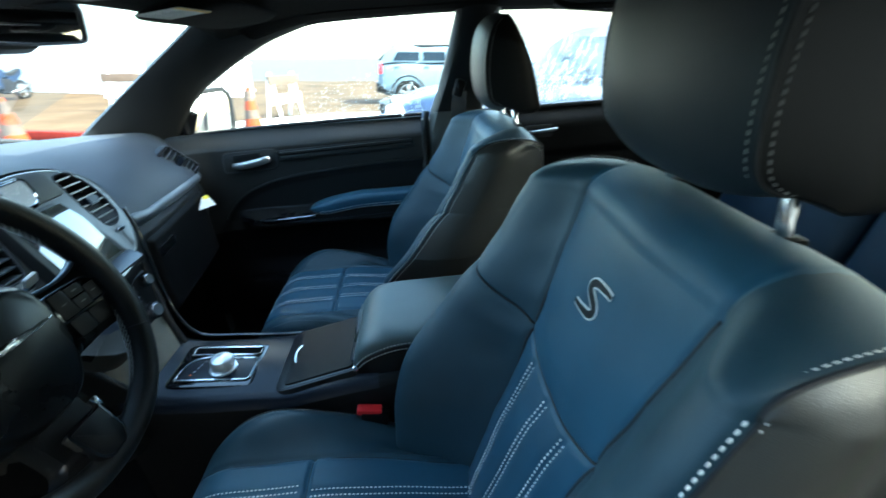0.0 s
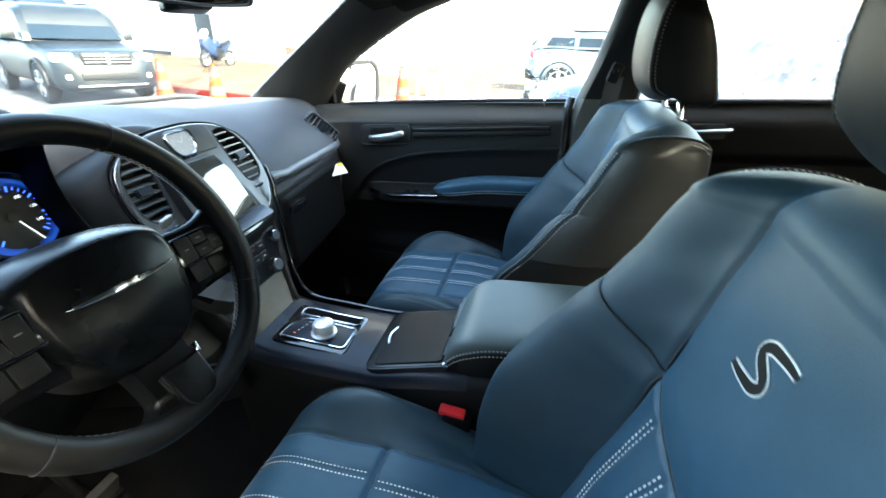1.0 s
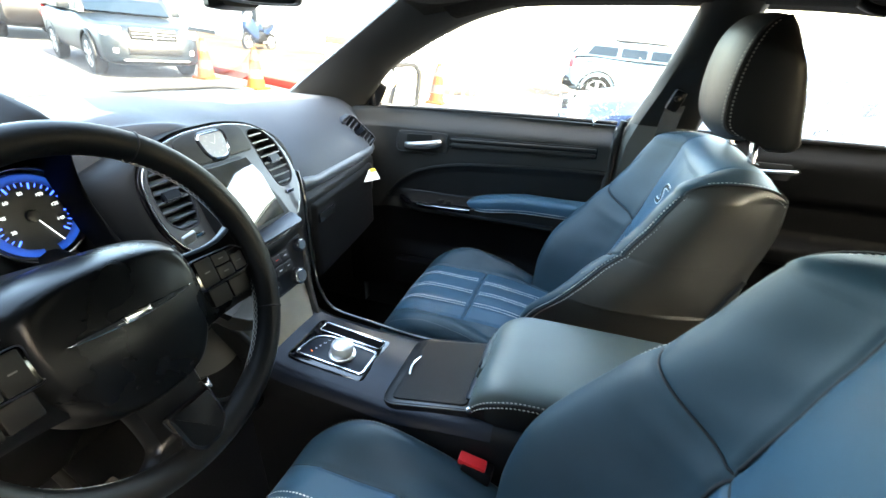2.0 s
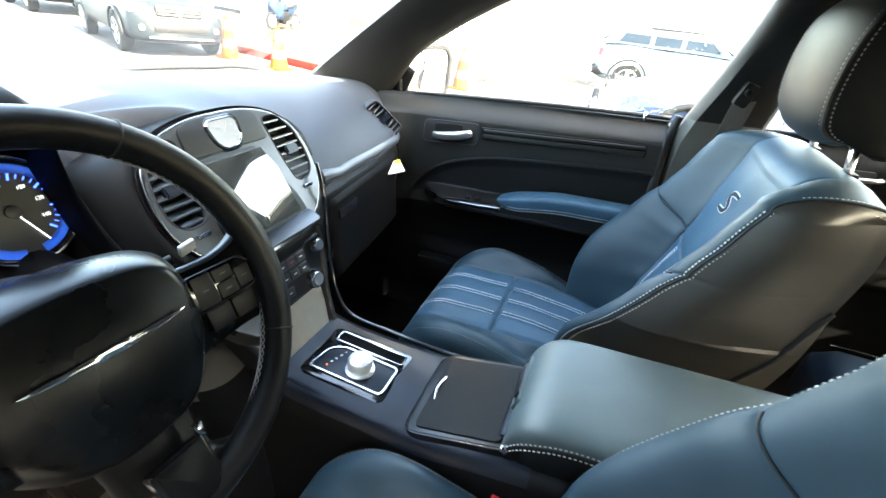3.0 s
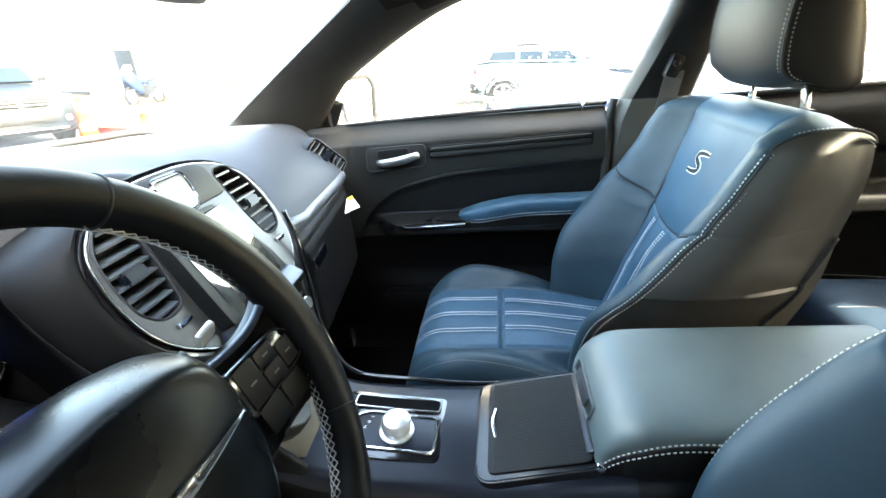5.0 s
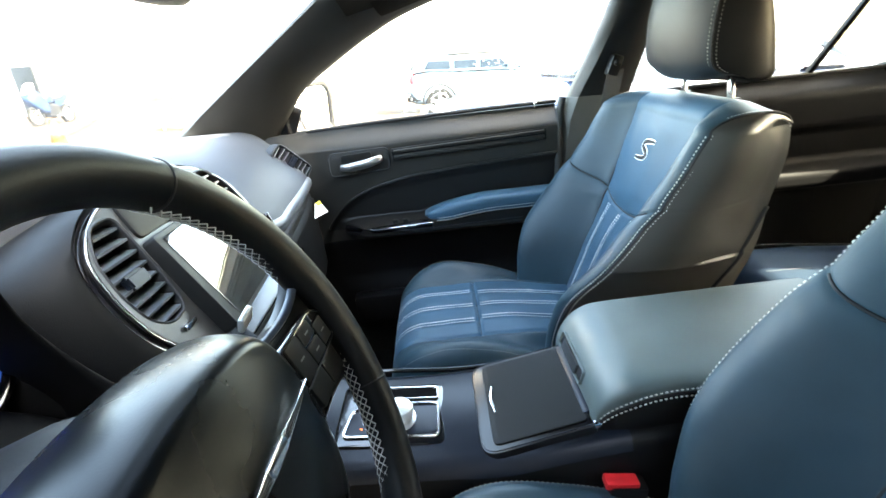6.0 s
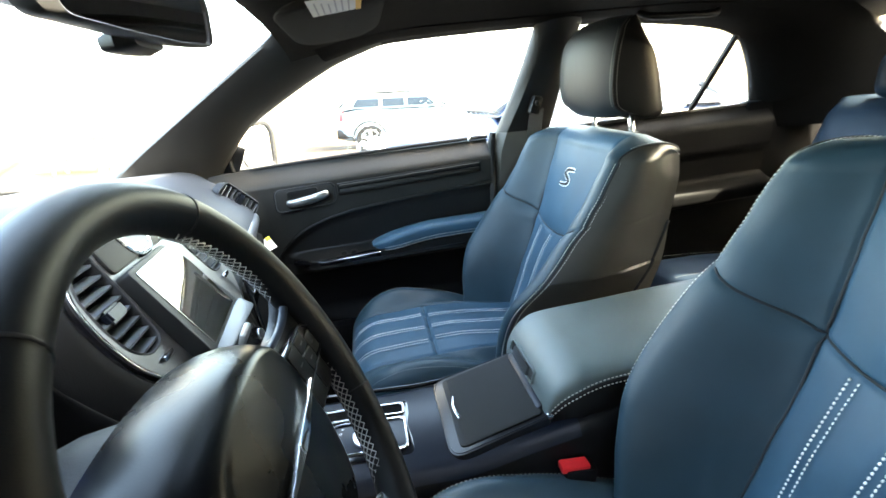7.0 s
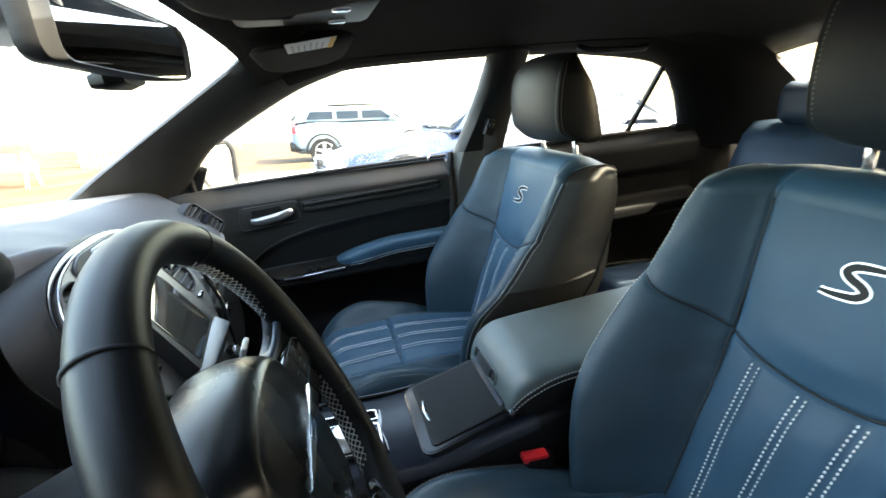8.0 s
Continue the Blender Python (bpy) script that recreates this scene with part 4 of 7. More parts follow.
WATER = material("rain_water", (0.95, 0.97, 1.0), 0.02)
WATER.node_tree.nodes["Principled BSDF"].inputs["Transmission Weight"].default_value = 1.0
WATER.node_tree.nodes["Principled BSDF"].inputs["IOR"].default_value = 1.33
tagged(mesh("rain_drops", v, f, WATER), "clear rain drops clinging to the side window", "water drops", kind="stuff")

# water running down the rear side window
v, f = [], []
for k in range(240):
    x = 0.27 + 0.48 * rng.random()
    z = 1.055 + 0.15 * rng.random() ** 1.6
    ln = 0.010 + 0.06 * rng.random() ** 2
    pts = [(x + 0.25 * (q * ln) + 0.003 * math.sin(9 * q + k), side_glass_y(min(z + q * ln, 1.27)) + 0.0135, min(z + q * ln, 1.27)) for q in np.linspace(0, 1, 6)]
    a3, f3 = tube(pts, 0.0007 + 0.0013 * rng.random(), 5)
    o = len(v)
    v += a3
    f += [tuple(i + o for i in q) for q in f3]
tagged(mesh("rain_streaks", v, f, WATER), "rain water running down the rear side window", "water drops", kind="stuff")

# ---- dashboard ----
DASH_Y = [-0.78, -0.66, -0.55, -0.49, -0.34, -0.218, -0.200, 0.0, 0.13, 0.20, 0.32, 0.45, 0.56, 0.62, 0.665, 0.71, 0.775]
BASE = [(-1.26, 1.050), (-1.10, 1.084), (-0.97, 1.097), (-0.83, 1.083)]
PASS = BASE + [(-0.745, 1.040), (-0.695, 0.995), (-0.668, 0.962), (-0.660, 0.935), (-0.676, 0.925), (-0.668, 0.88), (-0.69, 0.76), (-0.80, 0.62)]
MID = [(-1.26, 1.100), (-1.10, 1.138), (-0.97, 1.147), (-0.83, 1.136), (-0.750, 1.122), (-0.713, 1.115), (-0.696, 1.078), (-0.663, 1.00), (-0.634, 0.93), (-0.636, 0.88), (-0.63, 0.76), (-0.66, 0.62)]
HOOD = [(-1.26, 1.100), (-1.10, 1.136), (-0.97, 1.146), (-0.81, 1.146), (-0.72, 1.138), (-0.672, 1.136), (-0.667, 1.129), (-0.74, 1.105), (-0.750, 0.98), (-0.665, 0.93), (-0.66, 0.78), (-0.76, 0.62)]
SHOULD = [(-1.26, 1.094), (-1.10, 1.130), (-0.97, 1.137), (-0.83, 1.120), (-0.745, 1.082), (-0.690, 1.040), (-0.655, 1.00), (-0.640, 0.95), (-0.64, 0.925), (-0.64, 0.88), (-0.67, 0.76), (-0.76, 0.62)]


def shifted(p, dx, dz=0.0, start=3):
    return [(x + dx * min(1, max(0, (k - start + 1) / 3)), z + dz * (k > start)) for k, (x, z) in enumerate(p)]


LEFTM = [(-1.26, 1.100), (-1.10, 1.137), (-0.97, 1.146), (-0.83, 1.141), (-0.760, 1.130), (-0.722, 1.120), (-0.696, 1.060), (-0.664, 0.990), (-0.645, 0.93), (-0.645, 0.88), (-0.650, 0.76), (-0.68, 0.62)]
stations = [shifted(PASS, 0.0), shifted(PASS, 0.0), shifted(SHOULD, 0.0), HOOD, HOOD, HOOD, LEFTM, MID, SHOULD, shifted(PASS, 0.036, 0.012), shifted(PASS, 0.026, 0.008), shifted(PASS, 0.012, 0.003),
            shifted(PASS, -0.004), shifted(PASS, -0.016, -0.002), shifted(PASS, -0.035, -0.008), shifted(PASS, -0.065, -0.02), shifted(PASS, -0.10, -0.03)]
ST = np.array(stations)
DASH_FAR = [(-0.78, 1.080), (-0.60, 1.102), (-0.30, 1.117), (0.05, 1.121), (0.30, 1.109), (0.50, 1.095), (0.65, 1.083), (0.72, 1.068), (0.81, 1.045)]
for i, y in enumerate(DASH_Y):
    if y > 0.15:
        ST[i, :4, 1] += 0.10 * (0.5 - y) * np.array([1, 1, 1, 0.7])
        far = float(lerp_table(DASH_FAR, y)) - 0.006
        ST[i, 0, 1], ST[i, 1, 1] = far, max(ST[i, 1, 1], far + 0.004)


def dash_surface(ys, m=90):
    cols = []
    for y in ys:
        prof = np.array([[float(lerp_table([(DASH_Y[i], ST[i, k, c]) for i in range(len(DASH_Y))], y)) for c in range(2)] for k in range(ST.shape[1])])
        p = spline(prof, m)
        cols.append(np.stack([p[:, 0], np.full(m, y), p[:, 1]], 1))
    return np.array(cols)


dashboard = thing("dashboard", "black soft-touch dashboard below the windscreen", "dashboard", kind="structure")
dy = np.unique(np.r_[np.linspace(-0.78, 0.775, 130), np.linspace(-0.56, -0.48, 12), np.linspace(-0.235, -0.18, 14)])
surf = dash_surface(dy)
gf = grid_faces(len(dy), 90)
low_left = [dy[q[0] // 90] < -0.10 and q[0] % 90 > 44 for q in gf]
# dash below the strip is split off and darkened to stand for shade
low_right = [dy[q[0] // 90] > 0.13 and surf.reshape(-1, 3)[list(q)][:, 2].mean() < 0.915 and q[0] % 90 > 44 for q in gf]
mesh("lower_dash", surf.reshape(-1, 3), [q for q, l in zip(gf, low_right) if l], HARD, dashboard, "lower dash, shade put into its near-black colour")
mesh("dash_body", surf.reshape(-1, 3), [q for q, l, k in zip(gf, low_left, low_right) if not l and not k], DASHTOP, dashboard, "soft black grained dash top with sky sheen in its colour")
# light on the panel right of the column is put into this colour
KNEE = material("knee_panel_lit", (0.052, 0.047, 0.039), 0.55, spec=0.3, vary=0.08, scale=18, bump=0.2, bump_scale=900)
sv = surf.reshape(-1, 3)
knee = [sv[list(q)][:, 2].mean() < 0.872 and sv[list(q)][:, 2].mean() > 0.700 and sv[q[0], 1] > -0.225 for q in gf]
# the same panel's shaded rest is drawn in the black surround colour
mesh("cluster_surround", sv, [q for q, l, k in zip(gf, low_left, knee) if l and not k], SURROUND, dashboard, "matt black gauge surround with the shaded rest of the lower panel")
mesh("knee_panel", sv, [q for q, l, k in zip(gf, low_left, knee) if l and k], KNEE, dashboard, "lit part of the lower dash panel, light put into its colour")


fy = np.linspace(-0.74, 0.775, 60)
bar("defroster_strip", np.stack([np.full(60, -1.250), fy, lerp_table(DASH_FAR, fy) + 0.004], 1), 0.0085, SEAMBLACK, dashboard, "black strip at the foot of the windscreen", n=8)


def dash_point(y, x=None, z=None):
    p = dash_surface([y], 200)[0]
    if z is not None:
        k = 60 + int(np.argmin(np.abs(p[60:170, 2] - z)))
    else:
        k = int(np.argmin(np.abs(p[:, 0] - x)))
    return p[k]


# seam across the lower panel
ky = np.linspace(-0.222, -0.11, 30)
bar("panel_seam", [tuple(dash_point(y, z=0.760 + 0.10 * (y + 0.2)) + np.array([0.0005, 0, 0])) for y in ky], 0.0016, SEAMBLACK, dashboard, n=6)
# satin strip with a dark seam under it, along the passenger side
sy = np.linspace(0.196, 0.605, 50)
rows = []
for zt, out in ((0.000, -0.004), (0.0005, 0.0030), (-0.010, 0.0045), (-0.022, 0.0045), (-0.0235, 0.003), (-0.024, -0.004)):
    r = []
    for y in sy:
        top = 0.966 - 0.012 * sstep(0.2, 0.64, y) + (0.008 * (1 - sstep(0.196, 0.26, y)) if zt > -0.02 else 0)
        p = dash_point(y, z=top + zt)
        r.append((p[0] + out, y, p[2]))
    rows.append(r)
mesh("dash_strip", np.array(rows).reshape(-1, 3), grid_faces(6, 50), STRIPSIL, dashboard, "satin silver strip across the dash")
bar("strip_seam", [(dash_point(y, z=0.940 - 0.012 * sstep(0.2, 0.64, y))[0] + 0.002, y, 0.940 - 0.012 * sstep(0.2, 0.64, y)) for y in sy], 0.004, SEAMBLACK, dashboard, n=8)
# glovebox door and its latch recess
gb = []
for z in np.linspace(0.905, 0.70, 24):
    row = []
    for y in np.linspace(0.215, 0.60, 40):
        p = dash_point(y, z=z)
        e = min(1, min(z - 0.70, 0.905 - z) / 0.008, (y - 0.215) / 0.01, (0.60 - y) / 0.01)
        row.append((p[0] + 0.010 * max(0, e) ** 0.5 - 0.002, y, z))
    gb.append(row)
# near-black lid: the shade under the strip is in its colour
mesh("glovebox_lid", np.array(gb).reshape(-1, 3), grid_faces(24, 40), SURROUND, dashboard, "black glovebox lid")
gx = dash_point(0.29, z=0.865)[0] + 0.010
block("glovebox_latch", (gx, 0.275, 0.862), (0.012, 0.085, 0.026), GLOSS, dashboard, bevel=0.006, turn=(0, 0, 6))


SLATPALE = material("pale_vent_slat", (0.10, 0.105, 0.115), 0.36, spec=0.6)
FAIRING = material("fairing_vinyl", (0.0042, 0.0043, 0.0048), 0.58, spec=0.12, vary=0.1, scale=12, bump=0.2, bump_scale=900)
SLAT = material("vent_slat_grey", (0.060, 0.070, 0.084), 0.36, spec=0.7)


def air_vent(origin, right, up, outline, slats, parent, tilt=26.0, knob=True, slat=None):
    """A vent: dark box, chrome-edged frame, slats and a knob."""
    m = plane_pose(origin, right, up)
    vent = new("air_vent")
    vent.parent = parent
    tagged(vent, "air vent with dark slats")
    ring = rounded(outline, 0.012)
    plate("vent_box", _inset(ring, -0.002), 0.004, m @ pose(0, 0, -0.030), SEAMBLACK, vent, bevel=0)
    plate("vent_frame", _inset(ring, -0.0035), 0.032, m @ pose(0, 0, 0.0015), SEAMBLACK, vent, hole=ring, bevel=0.0015)
    p = np.array(outline)
    top, bot = p[:, 1].max(), p[:, 1].min()
    for k in range(slats):
        b = bot + (top - bot) * (k + 0.6) / (slats + 0.2)
        xs = []
        q = np.array(_inset(ring, 0.001))
        for i in range(len(q)):
            c, d = q[i], q[(i + 1) % len(q)]
            if (c[1] - b) * (d[1] - b) < 0:
                xs.append(c[0] + (d[0] - c[0]) * (b - c[1]) / (d[1] - c[1]))
        if len(xs) < 2:
            continue
        lo, hi = min(xs), max(xs)
        bm = bmesh.new()
        bmesh.ops.create_cube(bm, size=1)
        bmesh.ops.scale(bm, vec=(hi - lo, 0.0030, 0.017), verts=bm.verts)
        bmesh.ops.transform(bm, matrix=m @ pose((lo + hi) / 2, b, -0.010, tilt, 0, 0), verts=bm.verts)
        part("slat", bm, slat or SLAT, vent)
    if knob:
        c = p.mean(0)
        bm = bmesh.new()
        bmesh.ops.create_cube(bm, size=1)
        bmesh.ops.scale(bm, vec=(0.032, 0.017, 0.012), verts=bm.verts)
        bmesh.ops.bevel(bm, geom=bm.edges[:], offset=0.003, segments=2, affect="EDGES")
        bmesh.ops.transform(bm, matrix=m @ pose(c[0], c[1], -0.002), verts=bm.verts)
        part("vent_knob", bm, DARKSIL, vent, "dark satin vent knob")
    return vent


# end vent beside the passenger door
a, b = Vector((-0.712, 0.560, 1.018)), Vector((-0.672, 0.606, 0.956))
up = (a - b).normalized()
air_vent((a + b) / 2 + Vector((-0.002, -0.014, 0.012)), Vector((0.50, 0.60, 0.70)), up, [(-0.019, -0.056), (0.024, -0.052), (0.020, 0.052), (-0.017, 0.058)], 8, dashboard, tilt=12.0, slat=SLATPALE)

STACKGREY = material("satin_grey_plastic", (0.066, 0.068, 0.072), 0.34, metal=0.55, spec=0.3, vary=0.05, scale=60)
# the lip's blue is reflected sky, put into the base colour
LIPGREY = material("sky_tinted_trim", (0.034, 0.042, 0.058), 0.32, metal=0.4, vary=0.05, scale=60)
# ---- centre stack ----
stack = thing("centre_stack", "centre stack with touchscreen, analogue clock and air vents", "centre console", kind="structure")
SP = plane_pose((-0.611, 0.024, 0.92), (0, 1, 0), (-0.4226, 0, 0.9063))


def both_sides(half):
    """A closed outline from its right half, listed from the bottom up."""
    return half + [(-x, y) for x, y in half[::-1]]


outer = rounded(both_sides([(0.060, -0.033), (0.108, -0.018), (0.150, 0.018), (0.171, 0.060), (0.173, 0.115), (0.160, 0.165), (0.115, 0.200), (0.050, 0.216)]), [0.03, 0.03, 0.03, 0.04, 0.05, 0.04, 0.04, 0.06] * 2, 5)
VENT = [(0.104, 0.062), (0.136, 0.060), (0.153, 0.078), (0.155, 0.114), (0.147, 0.153), (0.122, 0.184), (0.088, 0.185), (0.094, 0.110)]
VENT_R = rounded(VENT, 0.007)
VENT_L = [(-x, y) for x, y in VENT_R][::-1]
VENTS = [VENT_L, VENT_R]
plate_holes("stack_backing", outer, [_inset(v, -0.001) for v in VENTS], 0.050, SP @ pose(0, 0, -0.004), GLOSS, stack, "gloss black stack surround")
# the grained dash flows up to the ring
rows = []
for off, back in ((0.0005, -0.0045), (-0.004, -0.0035), (-0.012, -0.007), (-0.028, -0.018), (-0.048, -0.038), (-0.066, -0.066), (-0.078, -0.100)):
    ring = []
    for (x, y), (a, b) in zip(outer, _inset(outer, off)):
        k = 1 - 0.75 * float(sstep(0.12, 0.20, y))
        ring.append(tuple(SP @ Vector((x + (a - x), y + (b - y) * k, back * (1 + 0.4 * (1 - k))))))
    rows.append(ring)
loft("stack_fairing", rows, FAIRING, stack, "black grained padding round the stack", caps=False)
bar("chrome_ring", [tuple(SP @ Vector((x, y, 0.001))) for x, y in _inset(outer, 0.0072)], 0.0014, DARKCHROME, stack, "thin dark chrome outline", n=8, closed=True)
face = _inset(outer, 0.0085)
plate_holes("stack_face", face, [_inset(v, -0.001) for v in VENTS], 0.020, SP @ pose(0, 0, 0.003), STACKGREY, stack, "satin grey stack face")
# screen
SCRP = SP @ pose(0, 0.076, 0.0125, -3.0, 7.5, 0) @ pose(0, -0.076, 0)
plate("screen_frame", rounded([(-0.093, 0.004), (0.093, 0.004), (0.084, 0.145), (-0.084, 0.145)], 0.006), 0.022, SCRP, SOFT, stack, bevel=0.003)
SCREEN = material("screen_glass", (0.034, 0.035, 0.033), 0.05, spec=0.9, vary=0.3, scale=25, coat=1.0)
plate("touchscreen", rounded([(-0.074, 0.010), (0.074, 0.010), (0.073, 0.138), (-0.073, 0.138)], 0.003), 0.003, SCRP @ pose(0, 0, 0.0012), SCREEN, stack, "glossy dark touchscreen", bevel=0.0005)
plate("lower_lip", rounded([(-0.104, -0.023), (0.104, -0.023), (0.094, 0.006), (-0.094, 0.006)], 0.008), 0.016, SP @ pose(0, 0, 0.010, -16, 0, 0), LIPGREY, stack, "grey lip under the screen, sky reflection put into its colour", bevel=0.003)
# top panel with the clock in a raised surround
plate("clock_panel", rounded([(-0.083, 0.149), (0.083, 0.149), (0.078, 0.196), (0.050, 0.206), (-0.050, 0.206), (-0.078, 0.196)], 0.010), 0.012, SP @ pose(0, 0, 0.0075), SOFT, stack, bevel=0.004)
ck = rounded([(-0.015, 0.158), (0.015, 0.158), (0.027, 0.171), (0.031, 0.200), (0.024, 0.208), (-0.024, 0.208), (-0.031, 0.200), (-0.027, 0.171)], 0.009)
SPC = SP @ pose(0, -0.008, -0.002)
plate("clock_surround", _inset(ck, -0.0045), 0.020, SPC @ pose(0, 0, 0.0110), GLOSS, stack, bevel=0.003, hole=_inset(ck, 0.001))
clock = plate("clock", ck, 0.016, SPC @ pose(0, 0, 0.0120), CHROME, stack, "chrome framed analogue clock", bevel=0.0015, hole=_inset(ck, 0.0035))
CLOCKFACE = material("clock_face", (0.24, 0.245, 0.245), 0.6, vary=0.05)
plate("clock_face", _inset(ck, 0.0025), 0.008, SPC @ pose(0, 0, 0.0102), CLOCKFACE, clock, "pale clock face", bevel=0)
for ang, ln in ((60, 0.010), (-35, 0.015)):
    bm = bmesh.new()
    bmesh.ops.create_cube(bm, size=1)
    bmesh.ops.scale(bm, vec=(0.0006, ln, 0.0006), verts=bm.verts)
    bmesh.ops.transform(bm, matrix=SPC @ pose(0, 0.185, 0.0109) @ pose(0, 0, 0, 0, 0, ang) @ pose(0, ln / 2, 0), verts=bm.verts)
    part("clock_hand", bm, SILVER, clock)
for k in range(12):
    w = k * math.pi / 6
    bm = bmesh.new()
    bmesh.ops.create_cube(bm, size=1)
    bmesh.ops.scale(bm, vec=(0.0005, 0.0026, 0.0005), verts=bm.verts)
    bmesh.ops.transform(bm, matrix=SPC @ pose(0.019 * math.sin(w), 0.185 + 0.017 * math.cos(w), 0.0105) @ pose(0, 0, 0, 0, 0, -math.degrees(w)), verts=bm.verts)
    part("hour_mark", bm, SILVER, clock)
for s in (-1, 1):
    c = SP @ Vector((s * 0.124, 0.118, 0.003))
    vo = [(s * (x - 0.124), y - 0.118) for x, y in VENT]
    air_vent(c, (0, 1, 0), (-0.4226, 0, 0.9063), vo if s > 0 else vo[::-1], 8, stack, tilt=12.0 if s > 0 else 26.0)
    block("vent_wheel", tuple(SP @ Vector((s * 0.121, 0.045, 0.004))), (0.008, 0.022, 0.007), CHROME, stack, bevel=0.002)
# climate panel
CP = plane_pose((-0.592, 0.014, 0.825), (0, 1, 0), (-0.22, 0, 0.975))
cl = rounded([(-0.110, -0.050), (0.110, -0.050), (0.128, 0.048), (-0.128, 0.048)], 0.012)
plate("climate_panel", cl, 0.05, CP, SATINBLK, stack, "gloss black climate panel", bevel=0.004)
bar("chrome_ring", [tuple(CP @ Vector((x, y, 0.0))) for x, y in _inset(cl, 0.003)], 0.0018, DARKSIL, stack, n=6, closed=True)


def knob(m, r, h, parent, label):
    bm = bmesh.new()
    bmesh.ops.create_cone(bm, cap_ends=True, segments=40, radius1=r, radius2=r * 0.9, depth=h)
    bmesh.ops.bevel(bm, geom=[e for e in bm.edges if all(v.co.z > 0 for v in e.verts)], offset=r * 0.14, segments=2, affect="EDGES")
    bmesh.ops.transform(bm, matrix=m @ pose(0, 0, h / 2), verts=bm.verts)
    k = part("knob", bm, CHROME, parent, label)
    bm = bmesh.new()
    bmesh.ops.create_cone(bm, cap_ends=True, segments=32, radius1=r * 0.72, radius2=r * 0.70, depth=0.002)
    bmesh.ops.transform(bm, matrix=m @ pose(0, 0, h), verts=bm.verts)
    part("knob_face", bm, KNOBSAT, k)
    for j in range(24):
        w = j * math.pi / 12
        bm = bmesh.new()
        bmesh.ops.create_cube(bm, size=1)
        bmesh.ops.scale(bm, vec=(0.0012, 0.0012, h * 0.7), verts=bm.verts)
        bmesh.ops.transform(bm, matrix=m @ pose(r * 0.985 * math.cos(w), r * 0.985 * math.sin(w), h * 0.45), verts=bm.verts)
        part("grip", bm, DARKSIL, k)


for x, y, r in ((0.094, 0.030, 0.014), (-0.094, 0.030, 0.014), (0.064, -0.030, 0.018), (-0.064, -0.030, 0.018)):
    knob(CP @ pose(x, y, 0), r, 0.016, stack, "chrome ringed rotary knob")
BUTTON = material("button_black", (0.02, 0.02, 0.022), 0.35)
MARK = material("button_mark", (0.55, 0.56, 0.57), 0.6)
REDMARK = material("red_mark", (0.55, 0.03, 0.02), 0.5)
for y in (0.026, 0.002, -0.026):
    for x in (-0.050, -0.025, 0.0, 0.025, 0.050):
        if (y < -0.02 and abs(x) > 0.020) or abs(x) > 0.06:
            continue
        bt = plate("button", rounded([(x - 0.0115, y - 0.009), (x + 0.0115, y - 0.009), (x + 0.0115, y + 0.009), (x - 0.0115, y + 0.009)], 0.002), 0.004, CP @ pose(0, 0, 0.003), BUTTON, stack, bevel=0.001)
        plate("button_mark", [(x - 0.004, y - 0.0008), (x + 0.004, y - 0.0008), (x + 0.004, y + 0.0008), (x - 0.004, y + 0.0008)], 0.0004, CP @ pose(0, 0, 0.0034), REDMARK if (x == 0.025 and y != 0.002) else MARK, bt, bevel=0)
# silver lower panel
bm = bmesh.new()
loftrows = []
for q in np.linspace(0, 1, 10):
    z = 0.778 - 0.075 * q
    x = -0.588 + 0.040 * q
    w = 0.108 - 0.036 * q
    loftrows.append([(x - 0.012, -w, z), (x, -w + 0.004, z), (x, w - 0.004, z), (x - 0.012, w, z)])
mesh("silver_panel", np.array(loftrows).reshape(-1, 3), grid_faces(10, 4), WARMSIL, stack, "satin silver lower panel")
for s in (-1, 1):
    side = []
    for q in np.linspace(0, 1, 24):
        z = 0.885 - 0.20 * q
        x = -0.595 + 0.055 * q ** 1.5 - 0.01 * (1 - q)
        w = 0.134 - 0.050 * sstep(0, 1, q)
        side.append([(x - 0.10, s * (w + 0.010), z), (x - 0.002, s * (w + 0.008), z), (x + 0.006, s * (w + 0.003), z), (x + 0.004, s * (w - 0.006), z), (x - 0.02, s * (w - 0.008), z)])
    mesh("stack_cheek", np.array(side).reshape(-1, 3), grid_faces(24, 5, flip=s > 0), SOFT, stack, "dark side cheek")

# ---- centre console ----
console = thing("centre_console", "black centre console between the front seats", "centre console", kind="structure")


def con_top(x):
    return lerp_table([(-0.58, 0.715), (-0.53, 0.697), (-0.45, 0.688), (-0.36, 0.684), (-0.28, 0.684), (-0.20, 0.700), (-0.12, 0.712), (0.3, 0.715)], x)


rings = []
for x in np.linspace(-0.60, 0.40, 60):
    t = float(con_top(x))
    w = 0.100 + 0.008 * sstep(-0.4, -0.2, x)
    c = 0.006
    r = [(c - w - 0.012, 0.27), (c - w - 0.010, t - 0.07), (c - w - 0.004, t - 0.020), (c - w + 0.004, t - 0.006), (c - w + 0.018, t), (c, t + 0.001), (c + w - 0.018, t), (c + w - 0.004, t - 0.006), (c + w + 0.004, t - 0.020), (c + w + 0.010, t - 0.07), (c + w + 0.012, 0.27)]
    rings.append([(x, y, z) for y, z in r])
loft("console_body", rings, HARD, console, "black console body", flip=True)
tops = []
